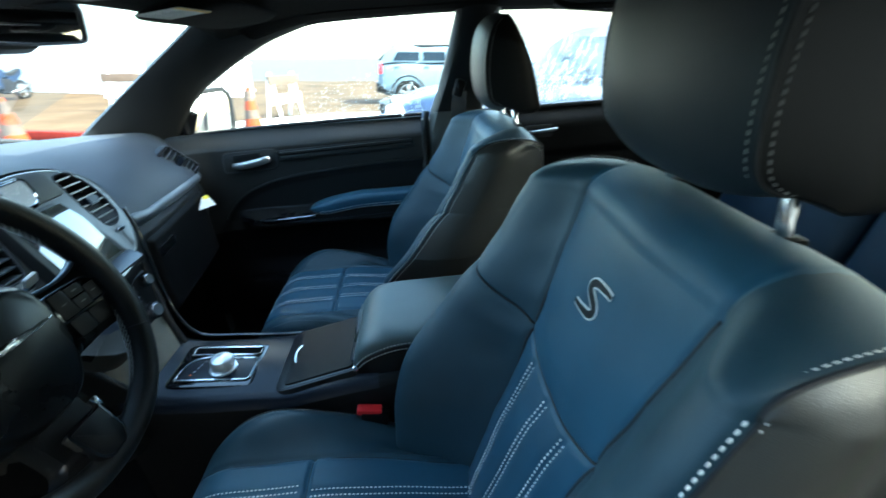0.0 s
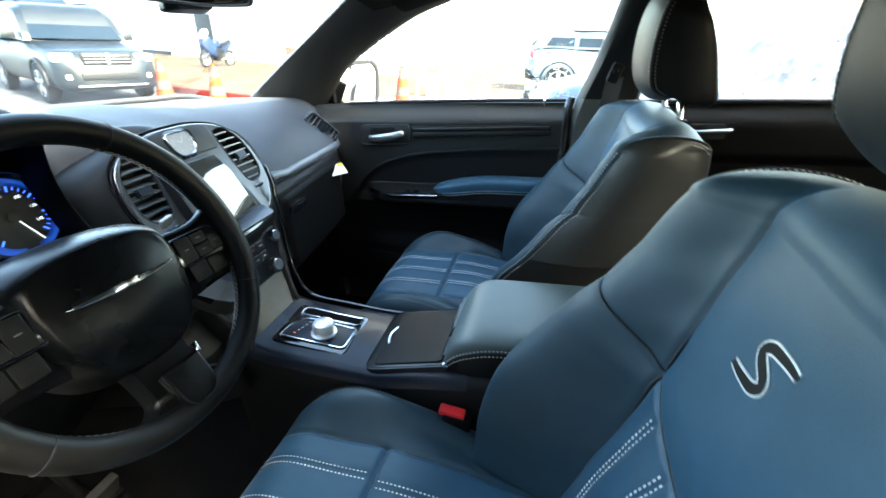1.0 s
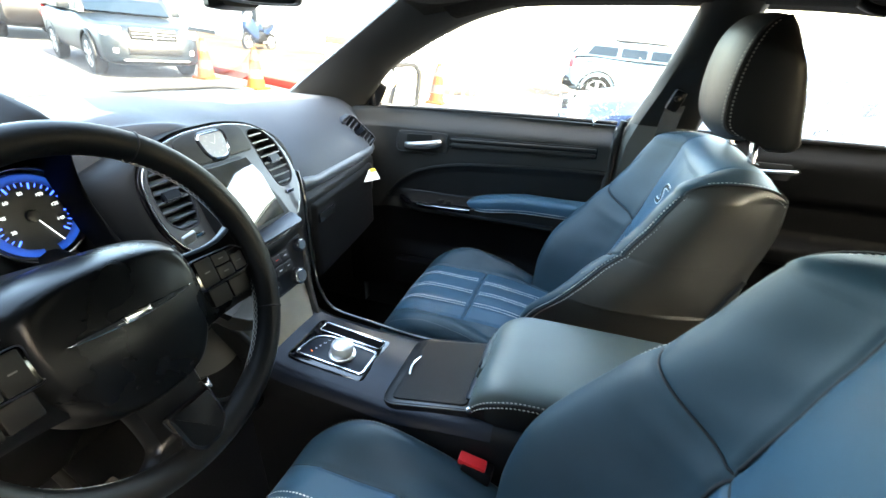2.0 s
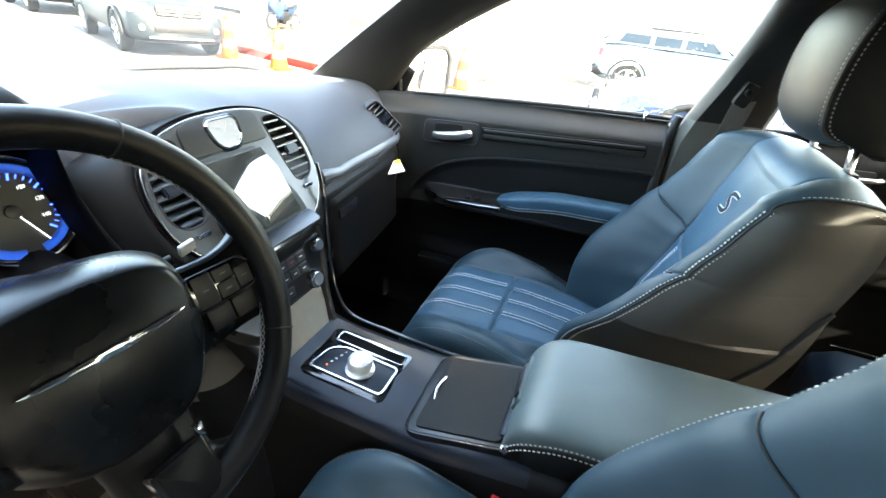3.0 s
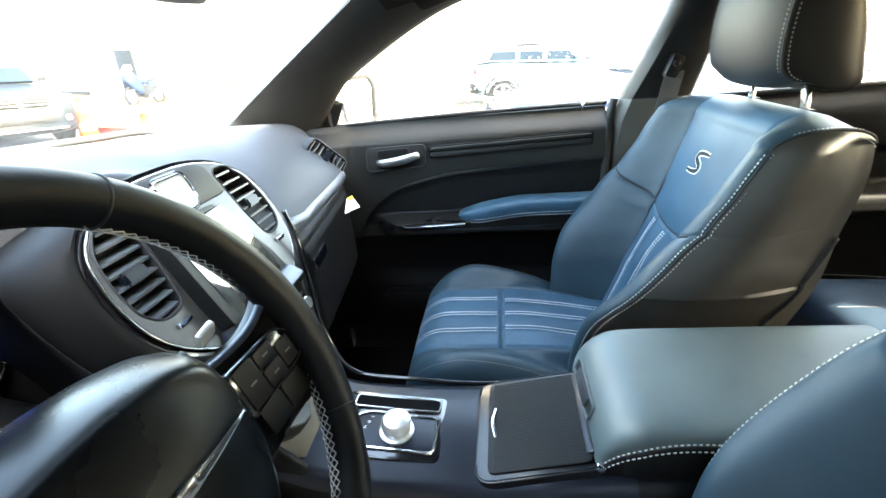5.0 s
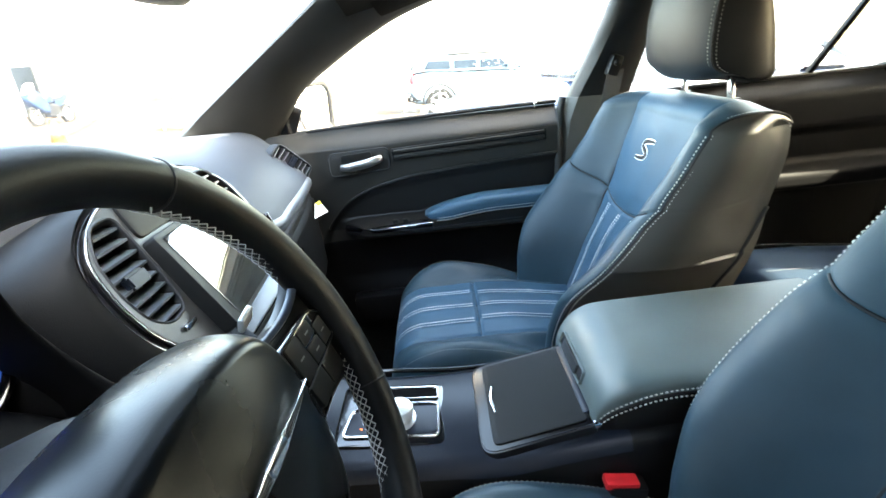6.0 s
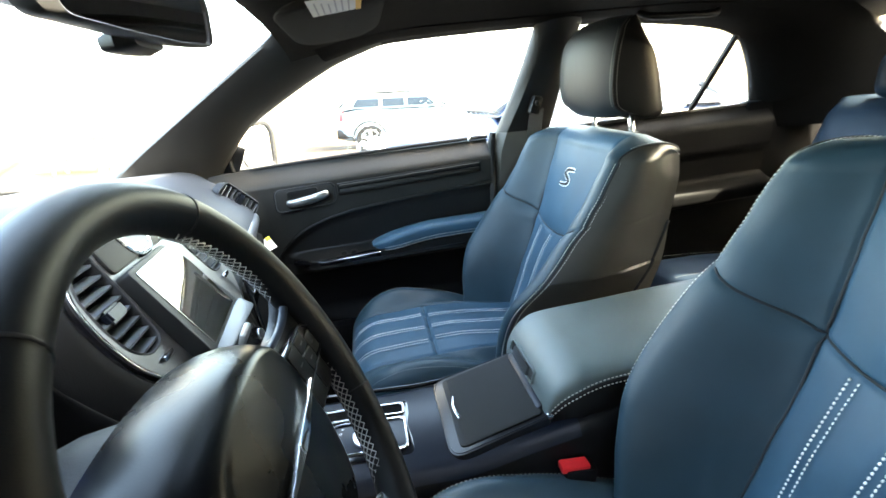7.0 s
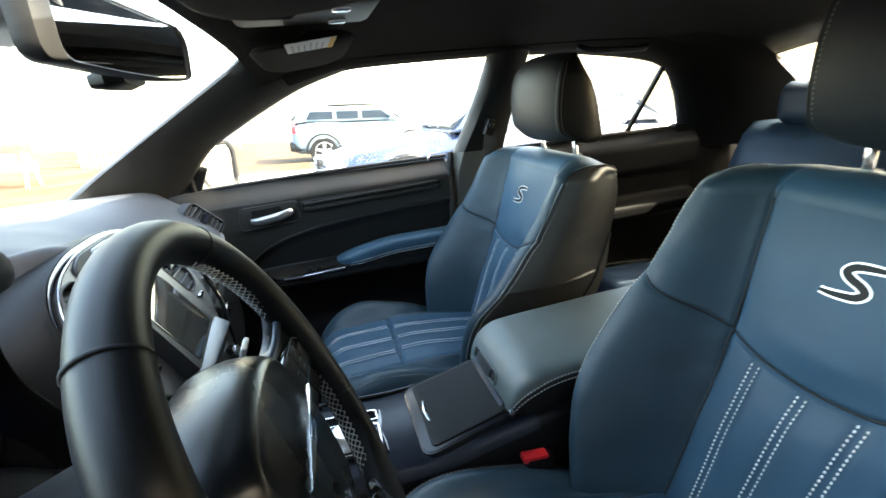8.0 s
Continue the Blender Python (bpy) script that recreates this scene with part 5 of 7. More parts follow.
for x in np.linspace(-0.585, -0.10, 40):
    t = float(con_top(x))
    w = 0.100 + 0.008 * float(sstep(-0.4, -0.2, x))
    tops.append([(x, 0.006 - w - 0.0055, t - 0.020), (x, 0.006 - w + 0.003, t - 0.0035), (x, 0.006 - w + 0.018, t + 0.0025), (x, 0.006, t + 0.0035), (x, 0.006 + w - 0.018, t + 0.0025), (x, 0.006 + w - 0.003, t - 0.0035), (x, 0.006 + w + 0.0055, t - 0.020)])
mesh("console_top", np.array(tops).reshape(-1, 3), grid_faces(40, 7, flip=True), DARKSIL, console, "satin graphite console top")
bar("console_edge", spline([(-0.622, 0.172, 1.00), (-0.603, 0.160, 0.947), (-0.595, 0.150, 0.879), (-0.586, 0.140, 0.788), (-0.561, 0.124, 0.730), (-0.524, 0.118, 0.696), (-0.428, 0.116, 0.686), (-0.321, 0.117, 0.676), (-0.22, 0.118, 0.680)], 60), 0.0042, GLOSS, console, "dark edge strip from the dash to the console", n=8)
# shifter bezel
BP = plane_pose((-0.441, 0.002, 0.6925), (1, 0, -0.09), (0, 1, 0))
bez = rounded([(-0.086, -0.060), (0.086, -0.060), (0.086, 0.068), (-0.086, 0.068)], 0.014)
plate("shifter_surround", bez, 0.012, BP @ pose(0, 0, 0.002), GLOSS, console, bevel=0.004)
ringo = rounded([(-0.076, -0.048), (0.076, -0.048), (0.076, 0.024), (-0.040, 0.026), (-0.066, 0.010)], [0.014, 0.014, 0.012, 0.014, 0.014])
plate("shifter_ring", ringo, 0.006, BP @ pose(0, 0, 0.006), CHROME, console, "bright chrome shifter frame", hole=_inset(ringo, 0.0055), bevel=0.0015)
plate("shifter_plate", _inset(ringo, 0.005), 0.004, BP @ pose(0, 0, 0.0032), DARKSIL, console, bevel=0.0005)
tr = rounded([(-0.070, 0.030), (0.076, 0.030), (0.076, 0.060), (-0.070, 0.060)], 0.009)
plate("tray_ring", tr, 0.006, BP @ pose(0, 0, 0.006), CHROME, console, "chrome ring of a small tray", hole=_inset(tr, 0.0045), bevel=0.0015)
# near-black floor stands in for the shade of a deeper tray
plate("tray_floor", _inset(tr, 0.004), 0.003, BP @ pose(0, 0, 0.0030), CARPET, console, bevel=0)
KNOB = material("knob_silver", (0.80, 0.80, 0.79), 0.30, metal=0.7)
SHIFT = BP @ pose(0.012, -0.010, 0.003)
bm = bmesh.new()
prof = [(0.0265, 0.0), (0.0265, 0.003), (0.0215, 0.0045), (0.0205, 0.009), (0.0222, 0.011), (0.0228, 0.014), (0.0223, 0.022), (0.0200, 0.0265), (0.015, 0.0285), (0.0, 0.029)]
vv, ff = [], []
for rr, zz in prof:
    for k in range(40):
        w = 2 * math.pi * k / 40
        vv.append(tuple(SHIFT @ Vector((rr * math.cos(w), rr * math.sin(w), zz))))
for i in range(len(prof) - 1):
    for k in range(40):
        q = (k + 1) % 40
        ff.append((i * 40 + k, i * 40 + q, (i + 1) * 40 + q, (i + 1) * 40 + k))
kn = mesh("shift_knob", vv, ff, KNOB, console, "round satin chrome shift knob")
kn.data.set_sharp_from_angle(angle=radians(35))
LEDW, LEDO = glow("gear_letter", (0.6, 0.65, 0.75), 0.03), glow("gear_letter_lit", (1.0, 0.2, 0.03), 0.12)
for k, ch in enumerate("PRNDS"):
    cu = bpy.data.curves.new("gear_letter", "FONT")
    cu.body, cu.size, cu.align_x, cu.align_y = ch, 0.0065, "CENTER", "CENTER"
    tmp = bpy.data.objects.new("tmp_letter", cu)
    me = bpy.data.meshes.new_from_object(tmp)
    bpy.data.objects.remove(tmp)
    me.materials.append(LEDO if ch == "P" else LEDW)
    ob = new("gear_letter", me)
    ob.parent = console
    ob.matrix_basis = BP @ pose(-0.046 + 0.0035 * k, -0.030 + 0.0105 * k, 0.0042, 0, 0, -90)
# sliding bin cover
NB = plane_pose((-0.2180, 0.006, 0.7045), (1, 0, 0.22), (0, 1, 0))
binp = rounded([(-0.090, -0.097), (0.078, -0.092), (0.078, 0.092), (-0.090, 0.097)], [0.030, 0.008, 0.008, 0.030])
plate("bin_surround", binp, 0.03, NB @ pose(0, 0, 0.004), SATINBLK, console, "gloss black bin surround", bevel=0.004)
binc = rounded([(-0.070, -0.084), (0.072, -0.082), (0.072, 0.082), (-0.070, 0.084)], 0.012)
plate("bin_cover", binc, 0.006, NB @ pose(0, 0, 0.0075), HARD, console, "ribbed sliding bin cover", bevel=0.002)
for k in range(46):
    y = -0.079 + 0.158 * k / 45
    bm = bmesh.new()
    bmesh.ops.create_cube(bm, size=1)
    bmesh.ops.scale(bm, vec=(0.128, 0.0024, 0.00026), verts=bm.verts)
    bmesh.ops.transform(bm, matrix=NB @ pose(0.003, y, 0.0080), verts=bm.verts)
    part("cover_rib", bm, HARD, console, smooth=False)
bar("bin_chrome", [tuple(NB @ Vector(p)) for p in [(a, b, 0.0042) for a, b in _inset(binp, 0.004)]], 0.0008, DARKSIL, console, n=8)
bar("bin_pull", spline([tuple(NB @ Vector(p)) for p in [(-0.058, -0.026, 0.008), (-0.062, 0.0, 0.0125), (-0.058, 0.030, 0.008)]], 14), 0.0030, CHROME, console, "chrome pull of the bin cover", n=8, flat=0.6)
block("chrome_foot", tuple(NB @ Vector((0.078, -0.090, 0.004))), (0.010, 0.008, 0.010), CHROME, console, bevel=0.003)
# red buckle button
RED = material("red_button", (0.62, 0.02, 0.025), 0.4, vary=0.1)
for y, s in ((-0.124, 1), (0.150, -1)):
    buckle = thing("seat_belt_buckle", "black seat belt buckle with a red release button beside the console", "buckle", "belt buckles")
    block("housing", (-0.118, y, 0.615), (0.052, 0.026, 0.085), HARD, buckle, bevel=0.006, turn=(0, 8, 0))
    block("stalk", (-0.10, y, 0.48), (0.030, 0.014, 0.22), HARD, buckle, bevel=0.004, turn=(0, 12, 0))
    block("release_button", (-0.122, y, 0.6585), (0.046, 0.019, 0.012), RED, buckle, "red release button", bevel=0.003, turn=(0, 8, 0))

# armrest box
armrest = thing("centre_armrest", "padded blue leather armrest lid on the console", "armrest")


def lid_top(x):
    q = np.clip((np.asarray(x, float) + 0.148) / 0.075, 0, 1)
    return 0.722 + 0.074 * np.sqrt(1 - (1 - q) ** 2.3) + 0.006 * sstep(-0.1, 0.27, x)


def lid_low(x):
    q = np.clip((np.asarray(x, float) + 0.148) / 0.125, 0, 1)
    return 0.700 + 0.074 * np.sqrt(1 - (1 - q) ** 2.2)


rings, low = [], []
LC = 0.018
for q in np.linspace(0, 1, 90) ** 1.5:
    x = -0.148 + 0.42 * q
    top, bot = float(lid_top(x)), float(lid_low(x))
    w = 0.096 + 0.012 * math.sqrt(min(1, q / 0.12))
    r = []
    for t in np.linspace(0, math.pi, 40):
        r.append((x, LC - w * np.sign(math.cos(t)) * abs(math.cos(t)) ** 0.30, bot + (top - bot) * abs(math.sin(t)) ** 0.50))
    rings.append(r)
    low.append([(x, LC - w + 0.004, bot + 0.003), (x, LC - w - 0.001, bot - 0.002), (x, LC - w + 0.002, 0.69), (x, LC - w + 0.004, 0.66), (x, LC + w - 0.004, 0.66), (x, LC + w - 0.002, 0.69), (x, LC + w + 0.001, bot - 0.002), (x, LC + w - 0.004, bot + 0.003)])
loft("lid", rings, ARMV, armrest, "blue leather padded lid, sheen put into its pale colour")
loft("box", low, BLACK, armrest, "black leather armrest box", flip=True)
for s in (-1, 1):
    for dz in (0.0055, -0.0055):
        x = np.linspace(-0.140, 0.27, 110)
        w = 0.096 + 0.012 * np.sqrt(np.clip((x + 0.148) / 0.42 / 0.12, 0, 1))
        y = LC + s * (w + (0.0004 if dz > 0 else 0.0012))
        stitches("lid_stitching", np.stack([x, y, lid_low(x) + dz], 1), np.tile([0, s * 1.0, 0.2], (110, 1)), armrest, THREAD, r=0.0011)
    x = np.linspace(-0.143, 0.27, 90)
    w = 0.096 + 0.012 * np.sqrt(np.clip((x + 0.148) / 0.42 / 0.12, 0, 1))
    bar("piping", np.stack([x, LC + s * (w - 0.0002), lid_low(x)], 1), 0.0020, SEAMBLACK, armrest, n=6)
recess = rounded([(-0.052, -0.012), (0.058, -0.012), (0.054, 0.012), (-0.052, 0.012)], 0.006)
LP = plane_pose((-0.1432, 0.034, 0.750), (0, -1, 0), (0.35, 0, 0.94))
latch = plate("latch_recess", recess, 0.020, LP @ pose(0, 0, 0.0042), ARMV, armrest, "latch recess", bevel=0.0015, hole=_inset(recess, 0.0022))
# dark plate on the lid's skin stands in for the slot's shade
plate("recess_floor", _inset(recess, 0.004), 0.004, LP @ pose(0, 0, 0.0014), SEAMBLACK, latch, bevel=0)
block("latch_tab", tuple(LP @ Vector((0.0, -0.001, 0.002))), (0.008, 0.068, 0.018), STACKGREY, armrest, "grey latch", bevel=0.003, turn=(0, 20, 0))
block("latch_bar", (-0.1465, 0.010, 0.722), (0.016, 0.150, 0.020), DARKSIL, armrest, "graphite strip under the lid", bevel=0.006, turn=(0, -25, 0))

# ---- steering wheel ----
wheel = thing("steering_wheel", "black leather steering wheel with a winged chrome emblem", "steering wheel")
WP = plane_pose((-0.4384, -0.345, 1.0207), (-0.05, 1, 0), (-0.373, 0, 0.928))
W = lambda x, y, z=0.0: tuple(WP @ Vector((x, y, z)))
nr, nt = 120, 20
vv = []
for i in range(nr):
    w = 2 * math.pi * i / nr
    flat = 1 - 0.02 * max(0, -math.sin(w)) ** 8
    ctr = np.array([0.1756 * math.cos(w) * flat, 0.1756 * math.sin(w) * flat])
    out = np.array([math.cos(w), math.sin(w)])
    thick = 0.0158 + 0.0015 * (abs(math.cos(w)) ** 4)
    for k in range(nt):
        t = 2 * math.pi * k / nt
        d = thick * math.cos(t) * (1.0 if math.cos(t) > 0 else 1.05)
        vv.append(W(*(ctr + out * d), 0.0175 * math.sin(t)))
ff = [(i * nt + k, ((i + 1) % nr) * nt + k, ((i + 1) % nr) * nt + (k + 1) % nt, i * nt + (k + 1) % nt) for i in range(nr) for k in range(nt)]
mesh("rim", vv, ff, BLACK, wheel, "black leather rim")
# thread on the inner side, crossed
DIMTHREAD = material("dim_grey_thread", (0.48, 0.48, 0.46), 0.8, vary=0.15, scale=300)
for lo, hi in ((12, 56), (124, 168), (-66, -16), (196, 246)):
    v2, f2 = [], []
    for deg in np.arange(lo, hi, 2.7):
        for sg in (-1, 1):
            pts = []
            for g in np.linspace(0, 1, 5):
                t = math.pi + sg * (g - 0.5) * 0.85 + 0.42
                ww = radians(deg + 5.4 * g)
                rad = 0.1756 + 0.0172 * math.cos(t)
                pts.append(W(rad * math.cos(ww), rad * math.sin(ww), 0.0181 * math.sin(t)))
            a3, f3 = tube(pts, 0.00058, 5)
            o = len(v2)
            v2 += a3
            f2 += [tuple(k + o for k in q) for q in f3]
    mesh("rim_stitching", v2, f2, DIMTHREAD, wheel, "grey cross stitching")
for deg in (58, 122, -32, 212):
    w = radians(deg)
    pts = [W((0.1756 + 0.0165 * math.cos(t)) * math.cos(w), (0.1756 + 0.0165 * math.cos(t)) * math.sin(w), 0.0170 * math.sin(t)) for t in np.linspace(0, 2 * math.pi, 24, endpoint=False)]
    bar("rim_seam", pts, 0.0013, SEAMBLACK, wheel, n=5, closed=True)
WPB = WP @ pose(0, 0, 0, 0, 0, -4.4) @ pose(0, -0.020, 0)
WB = lambda x, y, z=0.0: tuple(WPB @ Vector((x, y, z)))
PADM = material("airbag_vinyl", (0.0028, 0.0030, 0.0034), 0.28, spec=0.18, vary=0.1, scale=14, bump=0.08, bump_scale=900, rough_vary=0.04)
PADBTN = material("wheel_button_black", (0.006, 0.006, 0.006), 0.40, spec=0.14)
# bluish cast stands in for sky reflected along the spoke's edge
SPOKESAT = material("satin_spoke_grey", (0.034, 0.041, 0.052), 0.42, metal=0.4, vary=0.05, scale=60)
WMARK = material("dim_button_mark", (0.10, 0.10, 0.10), 0.6)
# airbag pad: a flat front face inside a rounded shoulder
pad = spline([(-0.080, 0.034), (-0.062, 0.060), (0, 0.068), (0.062, 0.060), (0.080, 0.034), (0.076, -0.018), (0.046, -0.064), (0, -0.074), (-0.046, -0.064), (-0.076, -0.018)], 90, closed=True)
rows = []
for s, z in ((1.30, -0.070), (1.30, -0.054), (1.26, -0.038), (1.18, -0.022), (1.10, -0.0110), (1.04, -0.0050), (0.99, -0.0022), (0.95, -0.0016), (0.91, -0.0018), (0.86, -0.0020), (0.78, -0.0018), (0.66, -0.0014), (0.52, -0.0006), (0.38, 0.0), (0.24, 0.0003), (0.10, 0.0005), (0.02, 0.0005)):
    rows.append([WB(x * s, y * s * (1.0 if y > 0 else 1 - 0.12 * max(0, s - 1) / 0.3), z + 0.007 * max(0.0, 1 - ((y * s) ** 2 + (x * s * 0.8) ** 2) / 0.0052) * float(sstep(0.99, 0.85, s))) for x, y in pad])
loft("airbag_pad", rows, PADM, wheel, "smooth black airbag pad", flip=False)
# winged emblem
for s in (-1, 1):
    wing = [(s * 0.004, 0.0130), (s * 0.016, 0.0122), (s * 0.040, 0.0108), (s * 0.0670, 0.0112), (s * 0.062, 0.0090), (s * 0.040, 0.0062), (s * 0.014, 0.0042), (s * 0.004, 0.0034)]
    plate("emblem_wing", wing if s < 0 else wing[::-1], 0.005, WPB @ pose(0, 0.006, 0.0104), CHROME, wheel, "chrome emblem wing", bevel=0.001)
    for k in (0.25, 0.5, 0.75):
        bar("feather_line", [tuple(WPB @ Vector((s * (0.016 + 0.042 * g), 0.006 + (0.0045 + 0.0076 * k) * (1 - g) + (0.0092 + 0.0018 * k) * g, 0.0106))) for g in np.linspace(0, 1, 6)], 0.0006, SEAMBLACK, wheel, n=5)
plate("emblem_centre", rounded([(-0.013, 0.0040), (0.013, 0.0040), (0.014, 0.0128), (-0.014, 0.0128)], 0.003), 0.005, WPB @ pose(0, 0.006, 0.0112), CHROME, wheel, bevel=0.0015)
# side spokes with their button pods
for s in (-1, 1):
    rows = []
    for q in np.linspace(0, 1, 14):
        x = 0.070 + 0.106 * q
        h0, h1 = 0.048 - 0.008 * q + 0.030 * q ** 4, -0.048 + 0.018 * q - 0.012 * q ** 3
        z = -0.022 + 0.018 * q ** 1.5
        rows.append([WB(s * x, h1, z - 0.014), WB(s * x, h1, z - 0.003), WB(s * x, h1 + 0.006, z + 0.002), WB(s * x, h0 - 0.006, z + 0.004), WB(s * x, h0, z - 0.001), WB(s * x, h0, z - 0.014)])
    loft("spoke", rows, PADM, wheel, "black spoke", flip=s > 0)
    rows = []
    for q in np.linspace(0, 1, 20):
        x = 0.070 + 0.094 * q
        h = 0.0485 - 0.007 * q + 0.024 * q ** 4
        z = -0.020 + 0.019 * q ** 1.5
        rows.append([WB(s * x, h - 0.0045, z + 0.0012), WB(s * x, h - 0.0035, z + 0.0026), WB(s * x, h - 0.0005, z + 0.0014), WB(s * x, h + 0.0008, z - 0.0015), WB(s * x, h + 0.0006, z - 0.0045), WB(s * x, h - 0.001, z - 0.0055)])
    loft("spoke_trim", rows, SPOKESAT, wheel, "satin grey upper edge of the spoke", flip=s > 0)
    podm = WPB @ pose(s * 0.124, 0.006, -0.006, 0, -s * 5, 0)
    pod = rounded([(-s * 0.042, -0.010), (s * 0.034, -0.006), (s * 0.040, 0.018), (s * 0.022, 0.031), (-s * 0.040, 0.031)][::s], 0.007)
    podo = plate("button_pod", pod, 0.010, podm @ pose(0, 0, 0.003), GLOSS, wheel, "gloss black button pod", bevel=0.002)
    for x, y, wx, wy in ((-0.024, 0.011, 0.022, 0.034), (0.000, 0.020, 0.022, 0.014), (0.000, 0.003, 0.022, 0.016), (0.022, 0.008, 0.018, 0.022)):
        bt = plate("button", rounded([(s * x - wx / 2, y - wy / 2), (s * x + wx / 2, y - wy / 2), (s * x + wx / 2, y + wy / 2), (s * x - wx / 2, y + wy / 2)], 0.002), 0.003, podm @ pose(0, 0, 0.0046), PADBTN, podo, bevel=0.0008)
        plate("button_mark", [(s * x - 0.0035, y - 0.0007), (s * x + 0.0035, y - 0.0007), (s * x + 0.0035, y + 0.0007), (s * x - 0.0035, y + 0.0007)], 0.0003, podm @ pose(0, 0, 0.0050), WMARK, bt, bevel=0)
    bar("pod_outline", [tuple(podm @ Vector((x, y, 0.0036))) for x, y in _inset(pod, 0.001)], 0.0009, DARKSIL, podo, n=5, closed=True)
    for x in (-0.017, 0.013):
        plate("lower_button", rounded([(s * x - 0.014, -0.034), (s * x + 0.014, -0.034), (s * x + 0.014, -0.010), (s * x - 0.014, -0.010)], 0.003), 0.008, podm @ pose(0, 0, -0.0005), PADBTN, podo, bevel=0.0015)
# bottom spoke with a gloss insert
rows = []
for q in np.linspace(0, 1, 24):
    y = -0.060 - 0.085 * q
    w = 0.044 - 0.004 * math.sin(q * math.pi) + 0.034 * float(sstep(0.62, 1.0, q)) ** 2
    z = -0.022 + 0.016 * q
    rows.append([WB(-w, y, z - 0.016), WB(-w, y, z - 0.004), WB(-w * 0.86, y, z + 0.004), WB(0, y, z + 0.006), WB(w * 0.86, y, z + 0.004), WB(w, y, z - 0.004), WB(w, y, z - 0.016)])
loft("bottom_spoke", rows, PADM, wheel, "black bottom spoke", flip=True)
ins = rounded([(-0.030, -0.092), (0.024, -0.092), (0.023, -0.132), (0.010, -0.146), (-0.016, -0.146), (-0.026, -0.134)], 0.006)
plate("spoke_insert", ins[::-1], 0.010, WPB @ pose(0, 0, 0.001, -8, 0, 0) , GLOSS, wheel, "gloss black spoke insert", bevel=0.002)
plate("insert_face", _inset(ins, 0.0035)[::-1], 0.002, WPB @ pose(0, 0, 0.0018, -8, 0, 0), PADM, wheel, bevel=0.0005)
plate("spoke_accent", rounded([(0.019, -0.083), (0.028, -0.083), (0.027, -0.097), (0.021, -0.093)], 0.002)[::-1], 0.006, WPB @ pose(0, 0, 0.0015, -8, 0, 0), CHROME, wheel, "chrome tip", bevel=0.001)
# hub, column shroud and stalks
hub = [[W(r * math.cos(t), r * math.sin(t) * 0.9, z) for t in np.linspace(0, 2 * math.pi, 40, endpoint=False)] for r, z in ((0.066, -0.052), (0.066, -0.058), (0.058, -0.066), (0.055, -0.10))]
loft("hub", hub, HARD, wheel)
column = thing("steering_column", "black steering column shroud with a control stalk", "steering column", kind="structure")
SHROUD = material("shroud_plastic", (0.008, 0.008, 0.008), 0.55, spec=0.2, vary=0.08, scale=30, bump=0.2, bump_scale=900)
cs = [[W(r * math.cos(t), -0.010 + r * math.sin(t), z) for t in np.linspace(0, 2 * math.pi, 40, endpoint=False)] for r, z in ((0.062, -0.066), (0.070, -0.073), (0.080, -0.12), (0.084, -0.26))]
loft("shroud", cs, SHROUD, column, "grey plastic shroud")
bar("shroud_seam", [W(0.0790 * k, -0.022, z) for t, k, z in ((0.0, 0.90, -0.078), (0.0, 0.99, -0.12), (0.0, 1.03, -0.25))], 0.0015, SEAMBLACK, column, n=6)
bar("stalk", spline([W(0.05, 0.016, -0.085), W(0.095, 0.022, -0.066), W(0.118, 0.024, -0.056)], 14), 0.0060, HARD, column, n=12)
block("paddle", (-0.490, -0.221, 1.036), (0.006, 0.019, 0.015), SILVER, column, "satin silver shift paddle", bevel=0.0034, turn=(12, 22, 0))

# ---- gauges ----
cluster = thing("instrument_cluster", "instrument cluster with blue lit round dials under the dash hood", "gauge")
GP = plane_pose((-0.728, -0.345, 1.028), (0, 1, 0), (-0.25, 0, 0.968))
plate("cluster_back", rounded([(-0.165, -0.075), (0.165, -0.075), (0.165, 0.075), (-0.165, 0.075)], 0.03), 0.02, GP @ pose(0, 0, -0.012), SEAMBLACK, cluster, bevel=0.002)
DIAL = material("dial_black", (0.008, 0.009, 0.012), 0.4)
BLUELIT = glow("dial_blue", (0.02, 0.08, 0.9), 0.22)
BLUERIM = [glow("dial_glow_blue", (0.008, 0.075, 0.50), k) for k in (0.004, 0.014, 0.030, 0.036, 0.016)]
WHITELIT = glow("dial_white", (0.75, 0.85, 1.0), 0.09)
